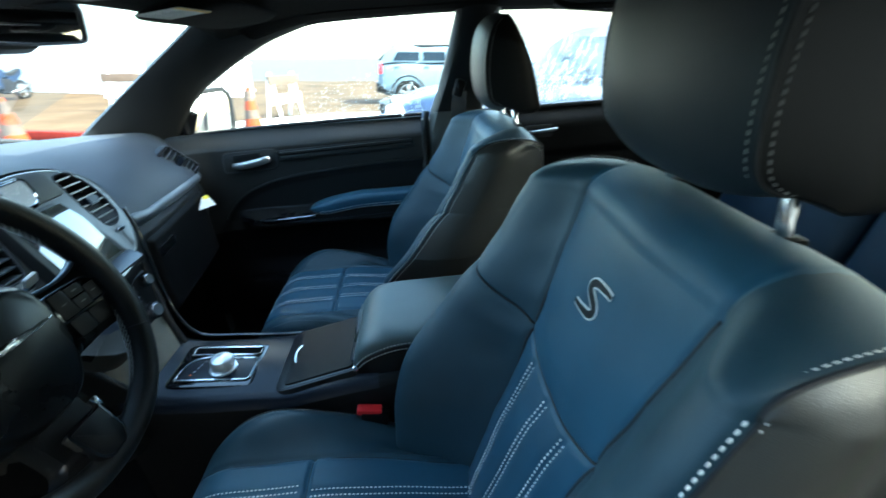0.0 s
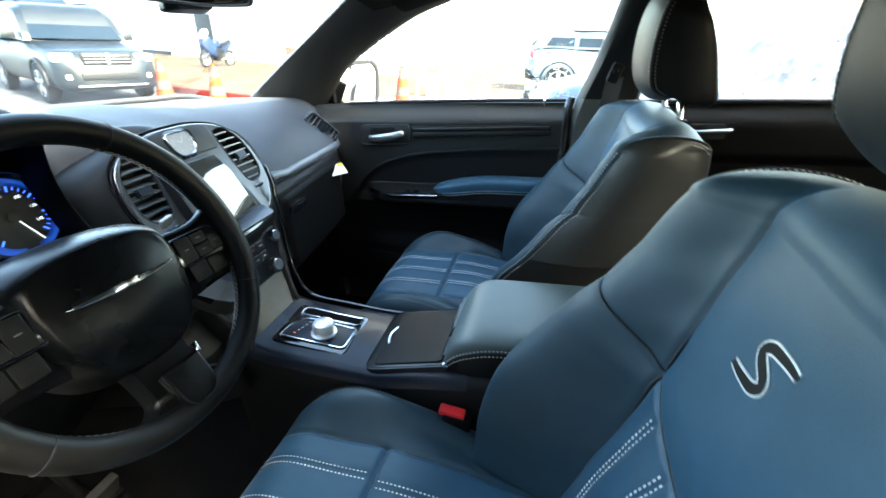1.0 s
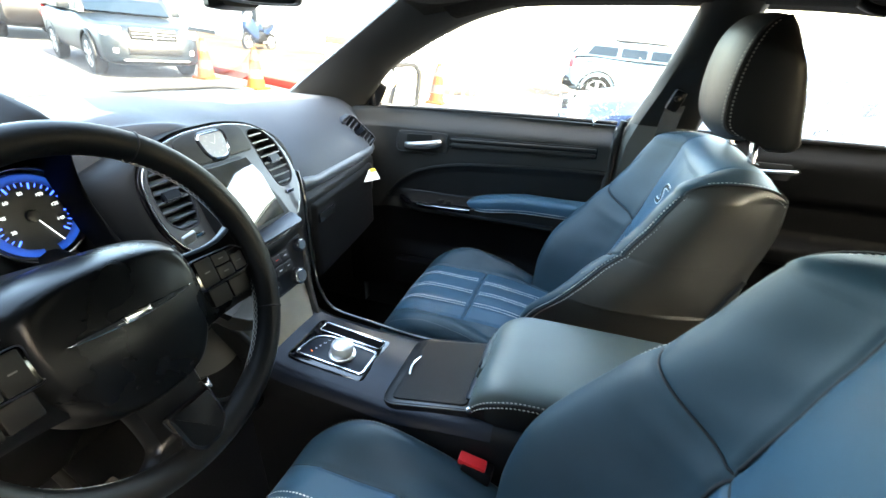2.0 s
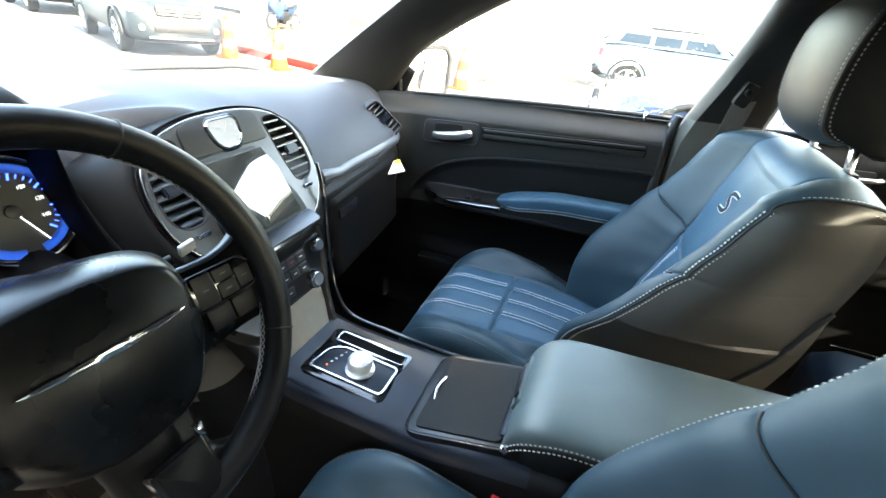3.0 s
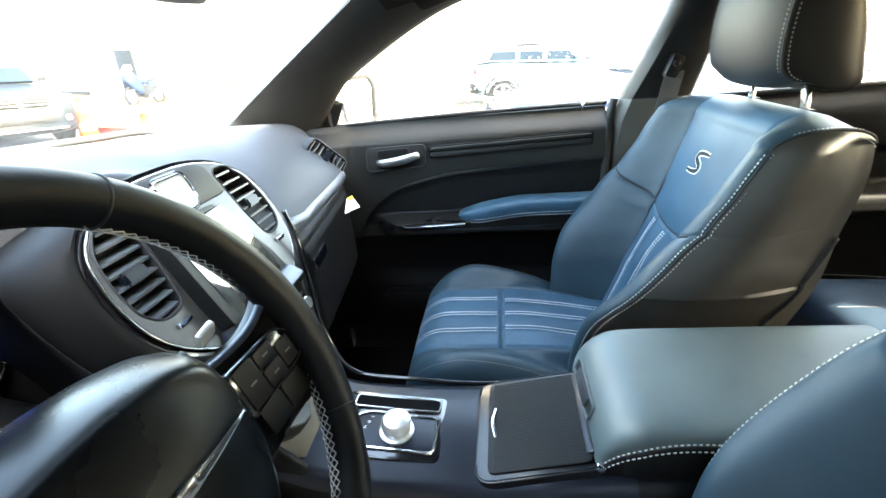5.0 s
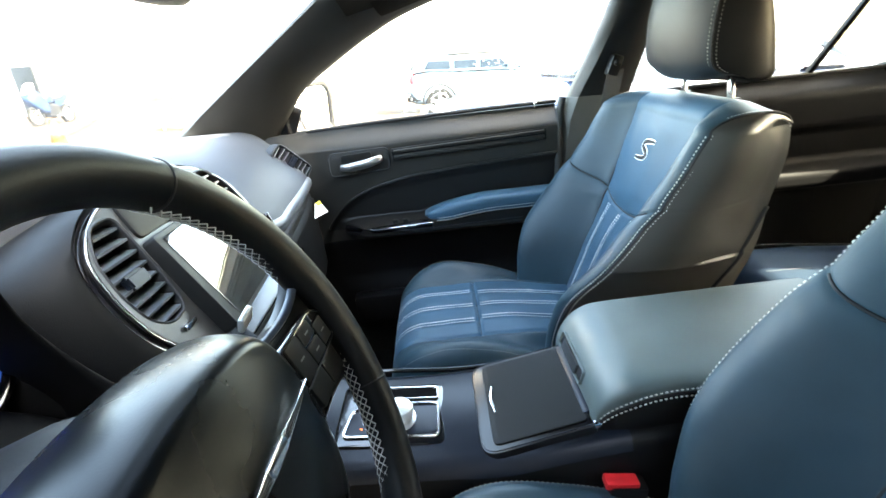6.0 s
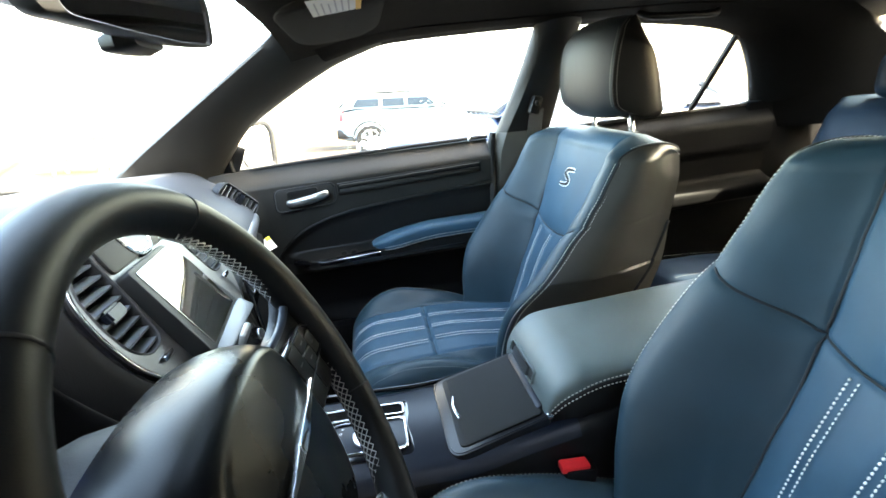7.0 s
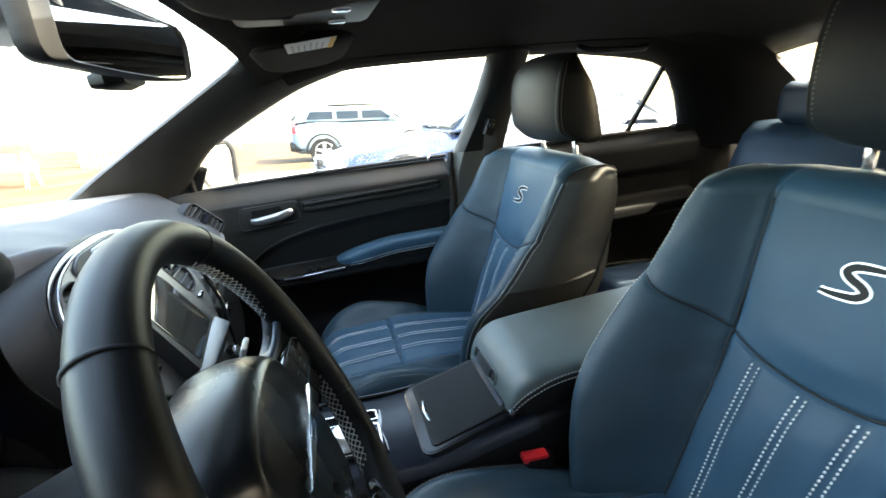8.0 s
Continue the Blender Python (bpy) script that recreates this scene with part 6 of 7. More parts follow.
for cx, numbers in ((0.092, ("20", "40", "60", "80", "100", "120", "140")), (-0.092, ("1", "2", "3", "4", "5", "6", "7"))):
    dm = GP @ pose(cx, 0.012, 0)
    circ = lambda r: [(r * math.cos(w), r * math.sin(w)) for w in np.linspace(0, 2 * math.pi, 64, endpoint=False)]
    dial = plate("dial", circ(0.056), 0.006, dm, DIAL, cluster, "black dial with blue marks", bevel=0)
    ring = []
    for r, z in ((0.0562, 0.0005), (0.059, 0.003), (0.062, 0.0065), (0.0645, 0.0075), (0.066, 0.004)):
        ring.append([tuple(dm @ Vector((r * math.cos(w), r * math.sin(w), z))) for w in np.linspace(0, 2 * math.pi, 64, endpoint=False)])
    loft("dial_rim", ring, GLOSS, dial, "gloss black dial rim", caps=False)
    for k, mt in enumerate(BLUERIM):
        band = [[tuple(dm @ Vector((r * math.cos(w), r * math.sin(w), 0.0012 + 0.10 * (r - 0.046)))) for w in np.linspace(radians(-80), radians(260), 80)] for r in (0.046 + 0.0021 * k, 0.046 + 0.0021 * (k + 1))]
        mesh("dial_glow", np.array(band).reshape(-1, 3), grid_faces(2, 80), mt, dial, "blue lit ring of the dial")
    bar("rim_glint", [tuple(dm @ Vector((0.0642 * math.cos(w), 0.0642 * math.sin(w), 0.0080))) for w in np.linspace(radians(-40), radians(220), 70)], 0.0012, DARKCHROME, dial, "thin dark chrome ring", n=6)
    for k in range(29):
        w = radians(225 - 270 * k / 28)
        ln = 0.008 if k % 4 == 0 else 0.005
        bm = bmesh.new()
        bmesh.ops.create_cube(bm, size=1)
        bmesh.ops.scale(bm, vec=(ln, 0.0022 if k % 4 == 0 else 0.0011, 0.0006), verts=bm.verts)
        bmesh.ops.transform(bm, matrix=dm @ pose(0, 0, 0.001, 0, 0, math.degrees(w)) @ pose(0.0452 - ln / 2, 0, 0), verts=bm.verts)
        part("tick", bm, BLUELIT, dial)
    for k, tx in enumerate(numbers):
        w = radians(225 - 270 * (k + (0.5 if len(numbers[0]) > 1 else 1)) / 7)
        cu = bpy.data.curves.new("dial_number", "FONT")
        cu.body, cu.size, cu.align_x, cu.align_y = tx, 0.0062, "CENTER", "CENTER"
        tmp = bpy.data.objects.new("tmp_letter", cu)
        me = bpy.data.meshes.new_from_object(tmp)
        bpy.data.objects.remove(tmp)
        me.materials.append(WHITELIT)
        ob = new("dial_number", me)
        ob.parent = dial
        ob.matrix_basis = dm @ pose(0.0315 * math.cos(w), 0.0315 * math.sin(w), 0.0012)
    bm = bmesh.new()
    bmesh.ops.create_cube(bm, size=1)
    bmesh.ops.scale(bm, vec=(0.050, 0.0012, 0.001), verts=bm.verts)
    bmesh.ops.transform(bm, matrix=dm @ pose(0, 0, 0.003, 0, 0, -66) @ pose(0.021, 0, 0), verts=bm.verts)
    part("needle", bm, WHITELIT, dial)
    plate("needle_cap", circ(0.008), 0.004, dm @ pose(0, 0, 0.005), DIAL, dial, bevel=0.001)

# ---- rear bench ----
bench = thing("rear_bench", "blue leather rear bench with headrests, shade put into its colour", "rear seat")


def soft_block(name, rows, mat, parent, label="", n=40, power=0.45):
    """A padded form: rows of (x, y0, y1, z0, z1) lofted along x."""
    rings = []
    for x, y0, y1, z0, z1 in rows:
        r = []
        for t in np.linspace(0, 2 * math.pi, n, endpoint=False):
            c, s = math.cos(t), math.sin(t)
            r.append((x, (y0 + y1) / 2 + (y1 - y0) / 2 * np.sign(c) * abs(c) ** power, (z0 + z1) / 2 + (z1 - z0) / 2 * np.sign(s) * abs(s) ** power))
        rings.append(r)
    return loft(name, rings, mat, parent, label)


for y0, y1 in ((0.16, 0.64), (-0.15, 0.15), (-0.64, -0.16)):
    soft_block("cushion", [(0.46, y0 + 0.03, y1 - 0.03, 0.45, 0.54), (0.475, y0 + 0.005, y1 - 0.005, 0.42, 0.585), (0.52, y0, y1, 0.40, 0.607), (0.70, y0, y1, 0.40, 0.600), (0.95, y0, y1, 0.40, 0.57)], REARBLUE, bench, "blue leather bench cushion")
    zz = [(0.52, 0.93), (0.70, 1.00), (0.88, 1.06), (1.00, 1.11), (1.045, 1.14)]
    rings = []
    for z, x in zz:
        s = 1 - 0.3 * sstep(1.0, 1.05, z)
        r = []
        for t in np.linspace(0, 2 * math.pi, 40, endpoint=False):
            c, q = math.cos(t), math.sin(t)
            r.append((x + 0.09 + 0.09 * s * np.sign(c) * abs(c) ** 0.5, (y0 + y1) / 2 + (y1 - y0) / 2 * np.sign(q) * abs(q) ** 0.45, z))
        rings.append(r)
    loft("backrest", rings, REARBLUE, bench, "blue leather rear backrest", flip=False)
    yc = (y0 + y1) / 2
    hw = 0.132
    rings = []
    for q in np.linspace(0, 1, 16):
        z = 1.045 + 0.135 * q
        s = (1 - abs(2 * q - 1) ** 5 * 0.75)
        rings.append([(1.19 + 0.05 * s * np.sign(math.cos(t)) * abs(math.cos(t)) ** 0.6, yc + hw * (0.85 + 0.15 * s) * np.sign(math.sin(t)) * abs(math.sin(t)) ** 0.5, z) for t in np.linspace(0, 2 * math.pi, 40, endpoint=False)])
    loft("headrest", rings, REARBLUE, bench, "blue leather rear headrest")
for y in (0.16, 0.30, 0.45, 0.60):
    x = np.linspace(0.49, 0.93, 50)
    stitches("bench_stitching", np.stack([x, np.full(50, y), 0.6075 - 0.035 * sstep(0.52, 0.95, x)], 1), np.tile([0, 0, 1.0], (50, 1)), bench, DULLTHREAD)
# chrome pull of the rear door
rh = spline([(0.385, 0.752, 0.966), (0.400, 0.722, 0.972), (0.430, 0.712, 0.976), (0.465, 0.715, 0.978), (0.478, 0.730, 0.977)], 20)
bar("door_handle", rh, 0.0075, KNOBSAT, rear_door, "satin chrome door handle", n=10, flat=0.7)
plate("handle_cup", rounded([(-0.050, -0.020), (0.046, -0.020), (0.046, 0.022), (-0.050, 0.022)], 0.008), 0.004, plane_pose((0.425, 0.7405, 0.968), (1, 0, 0), (0, 0, 1)), SEAMBLACK, rear_door, bevel=0.001)
rear_buckle = thing("seat_belt_buckle", "seat belt buckle with a chrome mouth on the rear bench", "buckle", "belt buckles")
block("housing", (0.86, 0.20, 0.625), (0.045, 0.028, 0.065), HARD, rear_buckle, bevel=0.006, turn=(0, 20, 0))
block("buckle_mouth", (0.853, 0.20, 0.655), (0.036, 0.022, 0.010), CHROME, rear_buckle, bevel=0.003, turn=(0, 20, 0))
shelf = tagged(block("parcel_shelf", (1.42, 0, 1.0), (0.40, 1.25, 0.03), CLOTH, bevel=0.008), "black cloth parcel shelf behind the rear seats", "shelf", kind="structure")
tagged(block("wall_rear", (1.36, 0, 0.62), (0.04, 1.45, 0.76), CARPET, bevel=0), "dark wall behind the rear bench", "wall", kind="structure")


# ---- seat belt ----
def ribbon(name, line, width_dir, width, mat, parent, label=""):
    p = np.array(line, float)
    d = np.array(width_dir, float)
    d = np.broadcast_to(d, p.shape) if d.ndim == 1 else d
    d = d / np.linalg.norm(d, axis=1)[:, None]
    t = np.gradient(p, axis=0)
    nn = np.cross(t, d)
    nn /= np.linalg.norm(nn, axis=1)[:, None]
    rings = [[p[i] - d[i] * width / 2 - nn[i] * 0.0007, p[i] + d[i] * width / 2 - nn[i] * 0.0007, p[i] + d[i] * width / 2 + nn[i] * 0.0007, p[i] - d[i] * width / 2 + nn[i] * 0.0007] for i in range(len(p))]
    return loft(name, rings, mat, parent, label)


WEB = material("belt_webbing", (0.024, 0.024, 0.026), 0.75, vary=0.2, scale=300, bump=0.5, bump_scale=700, kind="wave")
belt = thing("seat_belt", "black seat belt hanging from the door pillar", "seat belt")
block("belt_guide", (0.150, 0.672, 1.135), (0.030, 0.030, 0.052), HARD, belt, "black belt guide", bevel=0.008, turn=(0, 20, 0))
ribbon("webbing", spline([(0.150, 0.660, 1.12), (0.135, 0.672, 1.0), (0.115, 0.680, 0.85), (0.085, 0.684, 0.68), (0.06, 0.68, 0.50)], 30), (1, 0, 0.25), 0.046, WEB, belt, "black woven webbing")
bar("guide_bolt", [(0.150, 0.655, 1.142), (0.150, 0.647, 1.143)], 0.007, HARD, belt, n=16)
block("belt_tongue", (0.066, 0.668, 0.70), (0.030, 0.012, 0.050), CHROME, belt, "chrome belt tongue", bevel=0.004)

# ---- rear-view mirror and sun visor ----
mirror = thing("rear_view_mirror", "black rear-view mirror under the windscreen header", "mirror")
MIRR = material("mirror_glass", (0.9, 0.9, 0.9), 0.02, metal=1.0)
MIRH = material("mirror_housing_black", (0.008, 0.008, 0.008), 0.45, spec=0.2)
MM = plane_pose((-0.575, 0.030, 1.345), (0.24, 0.97, -0.07), (0.045, 0.035, 0.99))
mo = rounded([(-0.128, -0.032), (-0.03, -0.034), (0.05, -0.033), (0.124, -0.026), (0.129, 0.026), (0.116, 0.044), (-0.128, 0.048)], [0.02, 0.02, 0.02, 0.012, 0.012, 0.016, 0.02])
rings = []
for sc, dz in ((0.93, -0.006), (0.94, 0.0), (0.98, 0.002), (1.03, -0.002), (1.06, -0.012), (1.05, -0.024), (0.92, -0.038), (0.60, -0.048), (0.1, -0.050)):
    rings.append([tuple(MM @ Vector((x * sc - 0.012 * (1 if x < 0 else 0) * (sc > 1.0), y * sc, dz))) for x, y in mo])
loft("mirror_housing", rings, MIRH, mirror, "glossy black mirror housing", flip=True)
soft_block("sensor_bump", [(-0.635, 0.02, 0.10, 1.300, 1.318), (-0.615, 0.01, 0.11, 1.298, 1.325), (-0.596, 0.02, 0.10, 1.304, 1.322)], HARD, mirror)
plate("mirror_glass", [(x * 0.94, y * 0.94) for x, y in mo], 0.002, MM @ pose(0, 0, -0.002), MIRR, mirror, "mirror glass", bevel=0)
soft_block("sensor_pod", [(-0.72, -0.06, 0.03, 1.358, 1.38), (-0.70, -0.08, 0.04, 1.350, 1.39), (-0.66, -0.09, 0.045, 1.355, 1.40), (-0.60, -0.08, 0.04, 1.372, 1.41)], PODGREY, mirror, "grey cover at the mirror mount")
bar("mirror_stem", [(-0.615, 0.010, 1.350), (-0.64, 0.0, 1.355), (-0.66, 0, 1.345)], 0.012, HARD, mirror, n=12)


def visor(y, name_label, tag):
    vz = thing("sun_visor", name_label, "sun visor", "sun visors")
    rings = []
    for q in np.linspace(0, 1, 24):
        yy = y - 0.20 + 0.40 * q
        e = math.sqrt(max(0.02, 1 - abs(2 * q - 1) ** 6))
        r = []
        for t in np.linspace(0, 2 * math.pi, 24, endpoint=False):
            c, s = math.cos(t), math.sin(t)
            r.append((-0.375 + 0.088 * e * np.sign(c) * abs(c) ** 0.6, yy, 1.352 + 0.011 * (0.3 + 0.7 * e) * s + 0.10 * (0.088 * c) - 0.010 * (abs(yy) / 0.5) ** 2))
        rings.append(r)
    loft("visor_board", rings, CLOTH, vz, "black cloth visor board", flip=True)
    bar("visor_arm", [(-0.462, y + 0.19 * (1 if y > 0 else -1), 1.352), (-0.462, y + 0.02, 1.356)], 0.006, HARD, vz, n=10)
    if tag:
        LABEL = material("visor_label", (0.62, 0.62, 0.58), 0.6, vary=0.05)
        lm = plane_pose((-0.365, 0.100, 1.3405), (1, 0, 0.10), (0, -1, 0))
        lb = plate("warning_label", [(-0.036, -0.060), (0.036, -0.060), (0.036, 0.060), (-0.036, 0.060)], 0.0006, lm, LABEL, vz, "pale warning label with unreadable bars", bevel=0)
        PALEBAR = material("label_print", (0.34, 0.34, 0.33), 0.6)
        YEL = material("label_yellow", (0.75, 0.45, 0.06), 0.6)
        plate("label_band", [(0.028, -0.060), (0.036, -0.060), (0.036, 0.060), (0.028, 0.060)], 0.0004, lm @ pose(0, 0, 0.0006), YEL, lb, bevel=0)
        for k in range(6):
            plate("label_bar", [(-0.028 + 0.009 * k, -0.05), (-0.0255 + 0.009 * k, -0.05), (-0.0255 + 0.009 * k, 0.04 - 0.01 * (k % 3)), (-0.028 + 0.009 * k, 0.04 - 0.01 * (k % 3))], 0.0004, lm @ pose(0, 0, 0.0005), PALEBAR, lb, bevel=0)
    return vz


visor(0.30, "black sun visor with a warning label folded against the roof", True)
visor(-0.33, "black sun visor folded up over the driver's side", False)
lamp = thing("map_light", "black overhead map light console", "lamp")
block("lamp_body", (-0.37, -0.05, 1.372), (0.17, 0.15, 0.030), HARD, lamp, bevel=0.012)
for y in (-0.04, 0.04):
    block("lamp_switch", (-0.33, y - 0.05, 1.356), (0.022, 0.018, 0.006), CHROME, lamp, bevel=0.003)
grab = thing("grab_handle", "black folded grab handle on the roof rail", "handle")
bar("grip", spline([(0.42, 0.60, 1.345), (0.45, 0.575, 1.330), (0.55, 0.572, 1.326), (0.63, 0.575, 1.324), (0.66, 0.60, 1.333)], 20), 0.009, HARD, grab, n=10)

# hanging paper tag on the glovebox
tagp = thing("paper_tag", "white paper tag with a yellow corner hanging from the glovebox edge", "tag")
PAPER = material("white_paper", (0.8, 0.8, 0.76), 0.7, vary=0.03)
TM = plane_pose((-0.662, 0.548, 0.874), (0.15, 0.98, 0.02), (-0.35, 0.0, 0.93))
plate("tag_sheet", [(-0.036, -0.012), (0.040, -0.024), (0.031, 0.013), (0.004, 0.016)], 0.0012, TM @ pose(0, 0, 0.012), PAPER, tagp, bevel=0)
YELP = material("yellow_paper", (0.8, 0.62, 0.05), 0.7)
plate("tag_corner", [(0.006, 0.007), (0.031, 0.003), (0.031, 0.014), (0.006, 0.017)], 0.0006, TM @ pose(0, 0, 0.0132), YELP, tagp, bevel=0)

# pedal and floor mat
pedal = thing("brake_pedal", "black ribbed pedal in the driver's footwell", "pedal")
block("pedal_pad", (-0.80, -0.32, 0.46), (0.02, 0.09, 0.07), RUBBER, pedal, bevel=0.006, turn=(0, 25, 0))
bar("pedal_arm", [(-0.81, -0.32, 0.46), (-0.95, -0.32, 0.62), (-1.19, -0.32, 0.70)], 0.010, HARD, pedal)
for k in range(4):
    block("pedal_rib", (-0.786 - 0.008 * (k - 1.5), -0.32, 0.46 + 0.016 * (k - 1.5)), (0.008, 0.08, 0.006), HARD, pedal, bevel=0.002, turn=(0, 25, 0))

# door mirror outside
dm = thing("door_mirror", "exterior door mirror with a dark rim on the passenger side", "mirror")
DMP = plane_pose((-0.703, 0.862, 1.098), (0.55, 0.83, 0.0), (0, 0, 1))
mo2 = rounded([(-0.092, -0.066), (0.080, -0.070), (0.092, 0.04), (0.075, 0.066), (-0.092, 0.066)], 0.026)
plate("mirror_shell", _inset(mo2, -0.009), 0.08, DMP @ pose(0, 0, -0.002), HARD, dm, bevel=0.006)
plate("mirror_bezel", _inset(mo2, -0.010), 0.014, DMP @ pose(0, 0, 0.008), HARD, dm, "black mirror bezel", hole=_inset(mo2, 0.005), bevel=0.003)
plate("mirror_glass", mo2, 0.003, DMP @ pose(0, 0, 0.002), MIRR, dm, "mirror glass", bevel=0.0005)
tagged(block("mirror_sail", (-0.775, 0.790, 1.085), (0.11, 0.012, 0.105), HARD, bevel=0.004, turn=(0, 28, 0)), "black triangle at the mirror foot", "trim", kind="structure")

FRONTPAINT = material("pale_body_paint", (0.12, 0.125, 0.13), 0.4, vary=0.03, scale=2)
# wiper at the windscreen base
wiper = thing("wiper", "black wiper resting at the foot of the windscreen", "wiper")
bar("wiper_blade", spline([(-1.33, -0.55, 1.070), (-1.34, -0.2, 1.086), (-1.34, 0.25, 1.080)], 20), 0.010, RUBBER, wiper, n=8)
rings = []
for x, w, zt in ((-2.46, 0.70, 0.86), (-2.40, 0.80, 0.915), (-2.0, 0.84, 0.95), (-1.6, 0.86, 0.97), (-1.23, 0.865, 0.975)):
    rings.append([(x, -w, 0.34), (x, -w, zt - 0.10), (x, -w + 0.06, zt - 0.03), (x, w - 0.06, zt - 0.03), (x, w, zt - 0.10), (x, w, 0.34)])
tagged(loft("front_body", rings, FRONTPAINT, flip=True), "pale painted front body under the bonnet", "car body", kind="structure")
bonnet = thing("bonnet", "car bonnet seen beyond the windscreen", "bonnet", kind="structure")
PAINT = material("pale_car_paint", (0.12, 0.125, 0.13), 0.4)
X, Y = np.meshgrid(np.linspace(-2.45, -1.30, 24), np.linspace(-0.80, 0.80, 30), indexing="ij")
mesh("bonnet_skin", np.stack([X, Y, 1.045 - 0.12 * ((X + 1.30) / 1.2) ** 2 - 0.10 * (np.abs(Y) / 0.8) ** 4], -1).reshape(-1, 3), grid_faces(24, 30, flip=True), PAINT, bonnet)

v, f = tube(spline([(-1.30, -0.70, 1.085), (-1.31, -0.3, 1.108), (-1.31, 0.0, 1.112), (-1.30, 0.22, 1.098), (-1.30, 0.34, 1.078)], 40), 0.009, 8)
tagged(mesh("windscreen_cowl", v, f, HARD), "black cowl strip at the foot of the windscreen", "trim", kind="structure")

# ---- outside (the lot rises ahead and falls away towards the passenger side) ----
_n = Vector((0.0675, 0.0357, 1.0)).normalized()
_x = (Vector((1, 0, 0)) - _n * _n.x).normalized()
OUT = Matrix((_x, _n.cross(_x), _n)).transposed().to_4x4()

ASPHALT = material("asphalt", (0.042, 0.042, 0.042), 0.9, spec=0.08, vary=0.25, scale=3, bump=0.5, bump_scale=80)
DIRT = material("dry_dirt", (0.046, 0.031, 0.019), 0.95, spec=0.05, vary=0.35, scale=0.8, bump=0.6, bump_scale=20)
WHITEWALL = material("white_wall", (0.50, 0.52, 0.53), 0.8, vary=0.04, scale=1.5, bump=0.2, bump_scale=30)
KERBRED = material("red_kerb_paint", (0.10, 0.012, 0.009), 0.8, spec=0.08, vary=0.2, scale=8)
ORANGE = material("cone_orange", (0.16, 0.024, 0.006), 0.7, spec=0.08, vary=0.1)
CONEW = material("cone_white", (0.7, 0.7, 0.68), 0.6, vary=0.1, scale=8)
CONEBAND = material("faded_cone_band", (0.055, 0.040, 0.032), 0.7, spec=0.1, vary=0.2, scale=12)
TYRE = material("tyre_rubber", (0.004, 0.004, 0.004), 0.9, spec=0.15, vary=0.2, scale=30)
RIM = material("alloy_rim", (0.20, 0.20, 0.21), 0.4, metal=0.8)
CARGLASS = material("car_window", (0.005, 0.009, 0.014), 0.12, spec=0.12)
LAMPCLEAR = material("headlamp_clear", (0.7, 0.72, 0.75), 0.15, coat=0.6)
LAMPRED = material("tail_lamp_red", (0.45, 0.012, 0.02), 0.25, coat=0.5)
SKYBLUE = material("silver_blue_paint", (0.085, 0.120, 0.150), 0.45, spec=0.25)
NAVY = material("navy_paint", (0.006, 0.014, 0.040), 0.25, spec=0.5, coat=0.5)
SLATE = material("slate_paint", (0.0040, 0.0062, 0.0085), 0.35, spec=0.25)
DKRED = material("dark_paint", (0.004, 0.0035, 0.0035), 0.45, spec=0.2)

bm = bmesh.new()
bmesh.ops.create_grid(bm, x_segments=8, y_segments=8, size=600)
tagged(part("ground", bm, ASPHALT, smooth=False), "grey asphalt of the parking lot", "ground", kind="structure").matrix_basis = OUT
# dirt verge behind a red kerb, running past the cars
kx = np.array([(-12.4, 10.1), (-8.2, 7.45), (-5.0, 6.75), (-1.9, 9.2), (14.0, 11.5)])
verge = thing("verge", "dry dirt verge behind a painted kerb", "verge", kind="structure", at=OUT)
rows = []
for s in np.linspace(0, 1, 60):
    p = np.array([np.interp(s, np.linspace(0, 1, 5), kx[:, k]) for k in range(2)])
    q = np.array([-30.0 + 60.0 * s, 27.0 - 9.0 * s + 12.0 * s * s])
    r = []
    for w in np.linspace(0, 1, 40):
        x, y = p + (q - p) * w
        r.append((x, y, 0.10 + 0.06 * float(sstep(0.0, 0.55, w)) * (1 - float(sstep(0.2, 0.5, s))) + 0.05 * float(noise.noise(Vector((x * 0.7, y * 0.7, 0))))))
    rows.append(r)
mesh("dirt", np.array(rows).reshape(-1, 3), grid_faces(60, 40), DIRT, verge, "uneven dry dirt")
for k in range(len(kx) - 1):
    a, b = kx[k], kx[k + 1]
    d = b - a
    ln = float(np.linalg.norm(d))
    block("kerb", ((a[0] + b[0]) / 2, (a[1] + b[1]) / 2, 0.065), (ln, 0.16, 0.15), KERBRED if k <= 1 else CONEW, verge, "painted kerb", bevel=0.02, turn=(0, 0, math.degrees(math.atan2(d[1], d[0]))))


def cone(x, y, h=0.75):
    c = thing("traffic_cone", "orange traffic cone with white bands standing on the asphalt", "traffic cone", "traffic cones", at=OUT @ pose(x, y, 0))
    block("cone_base", (0, 0, 0.02), (0.36, 0.36, 0.04), ORANGE, c, bevel=0.01)
    prof = [(0.165, 0.03), (0.138, 0.20), (0.112, 0.36), (0.085, 0.52), (0.050, 0.70), (0.040, 0.75)]
    for k in range(5):
        rows = [[(r * math.cos(w), r * math.sin(w), z * h / 0.75) for w in np.linspace(0, 2 * math.pi, 24, endpoint=False)] for r, z in prof[k:k + 2]]
        loft("cone_band", rows, CONEBAND if k in (1, 3) else ORANGE, c)
    return c


cone(-7.55, 6.52, 0.74)
cone(-6.18, 6.33, 0.72)
cone(-3.18, 8.0)


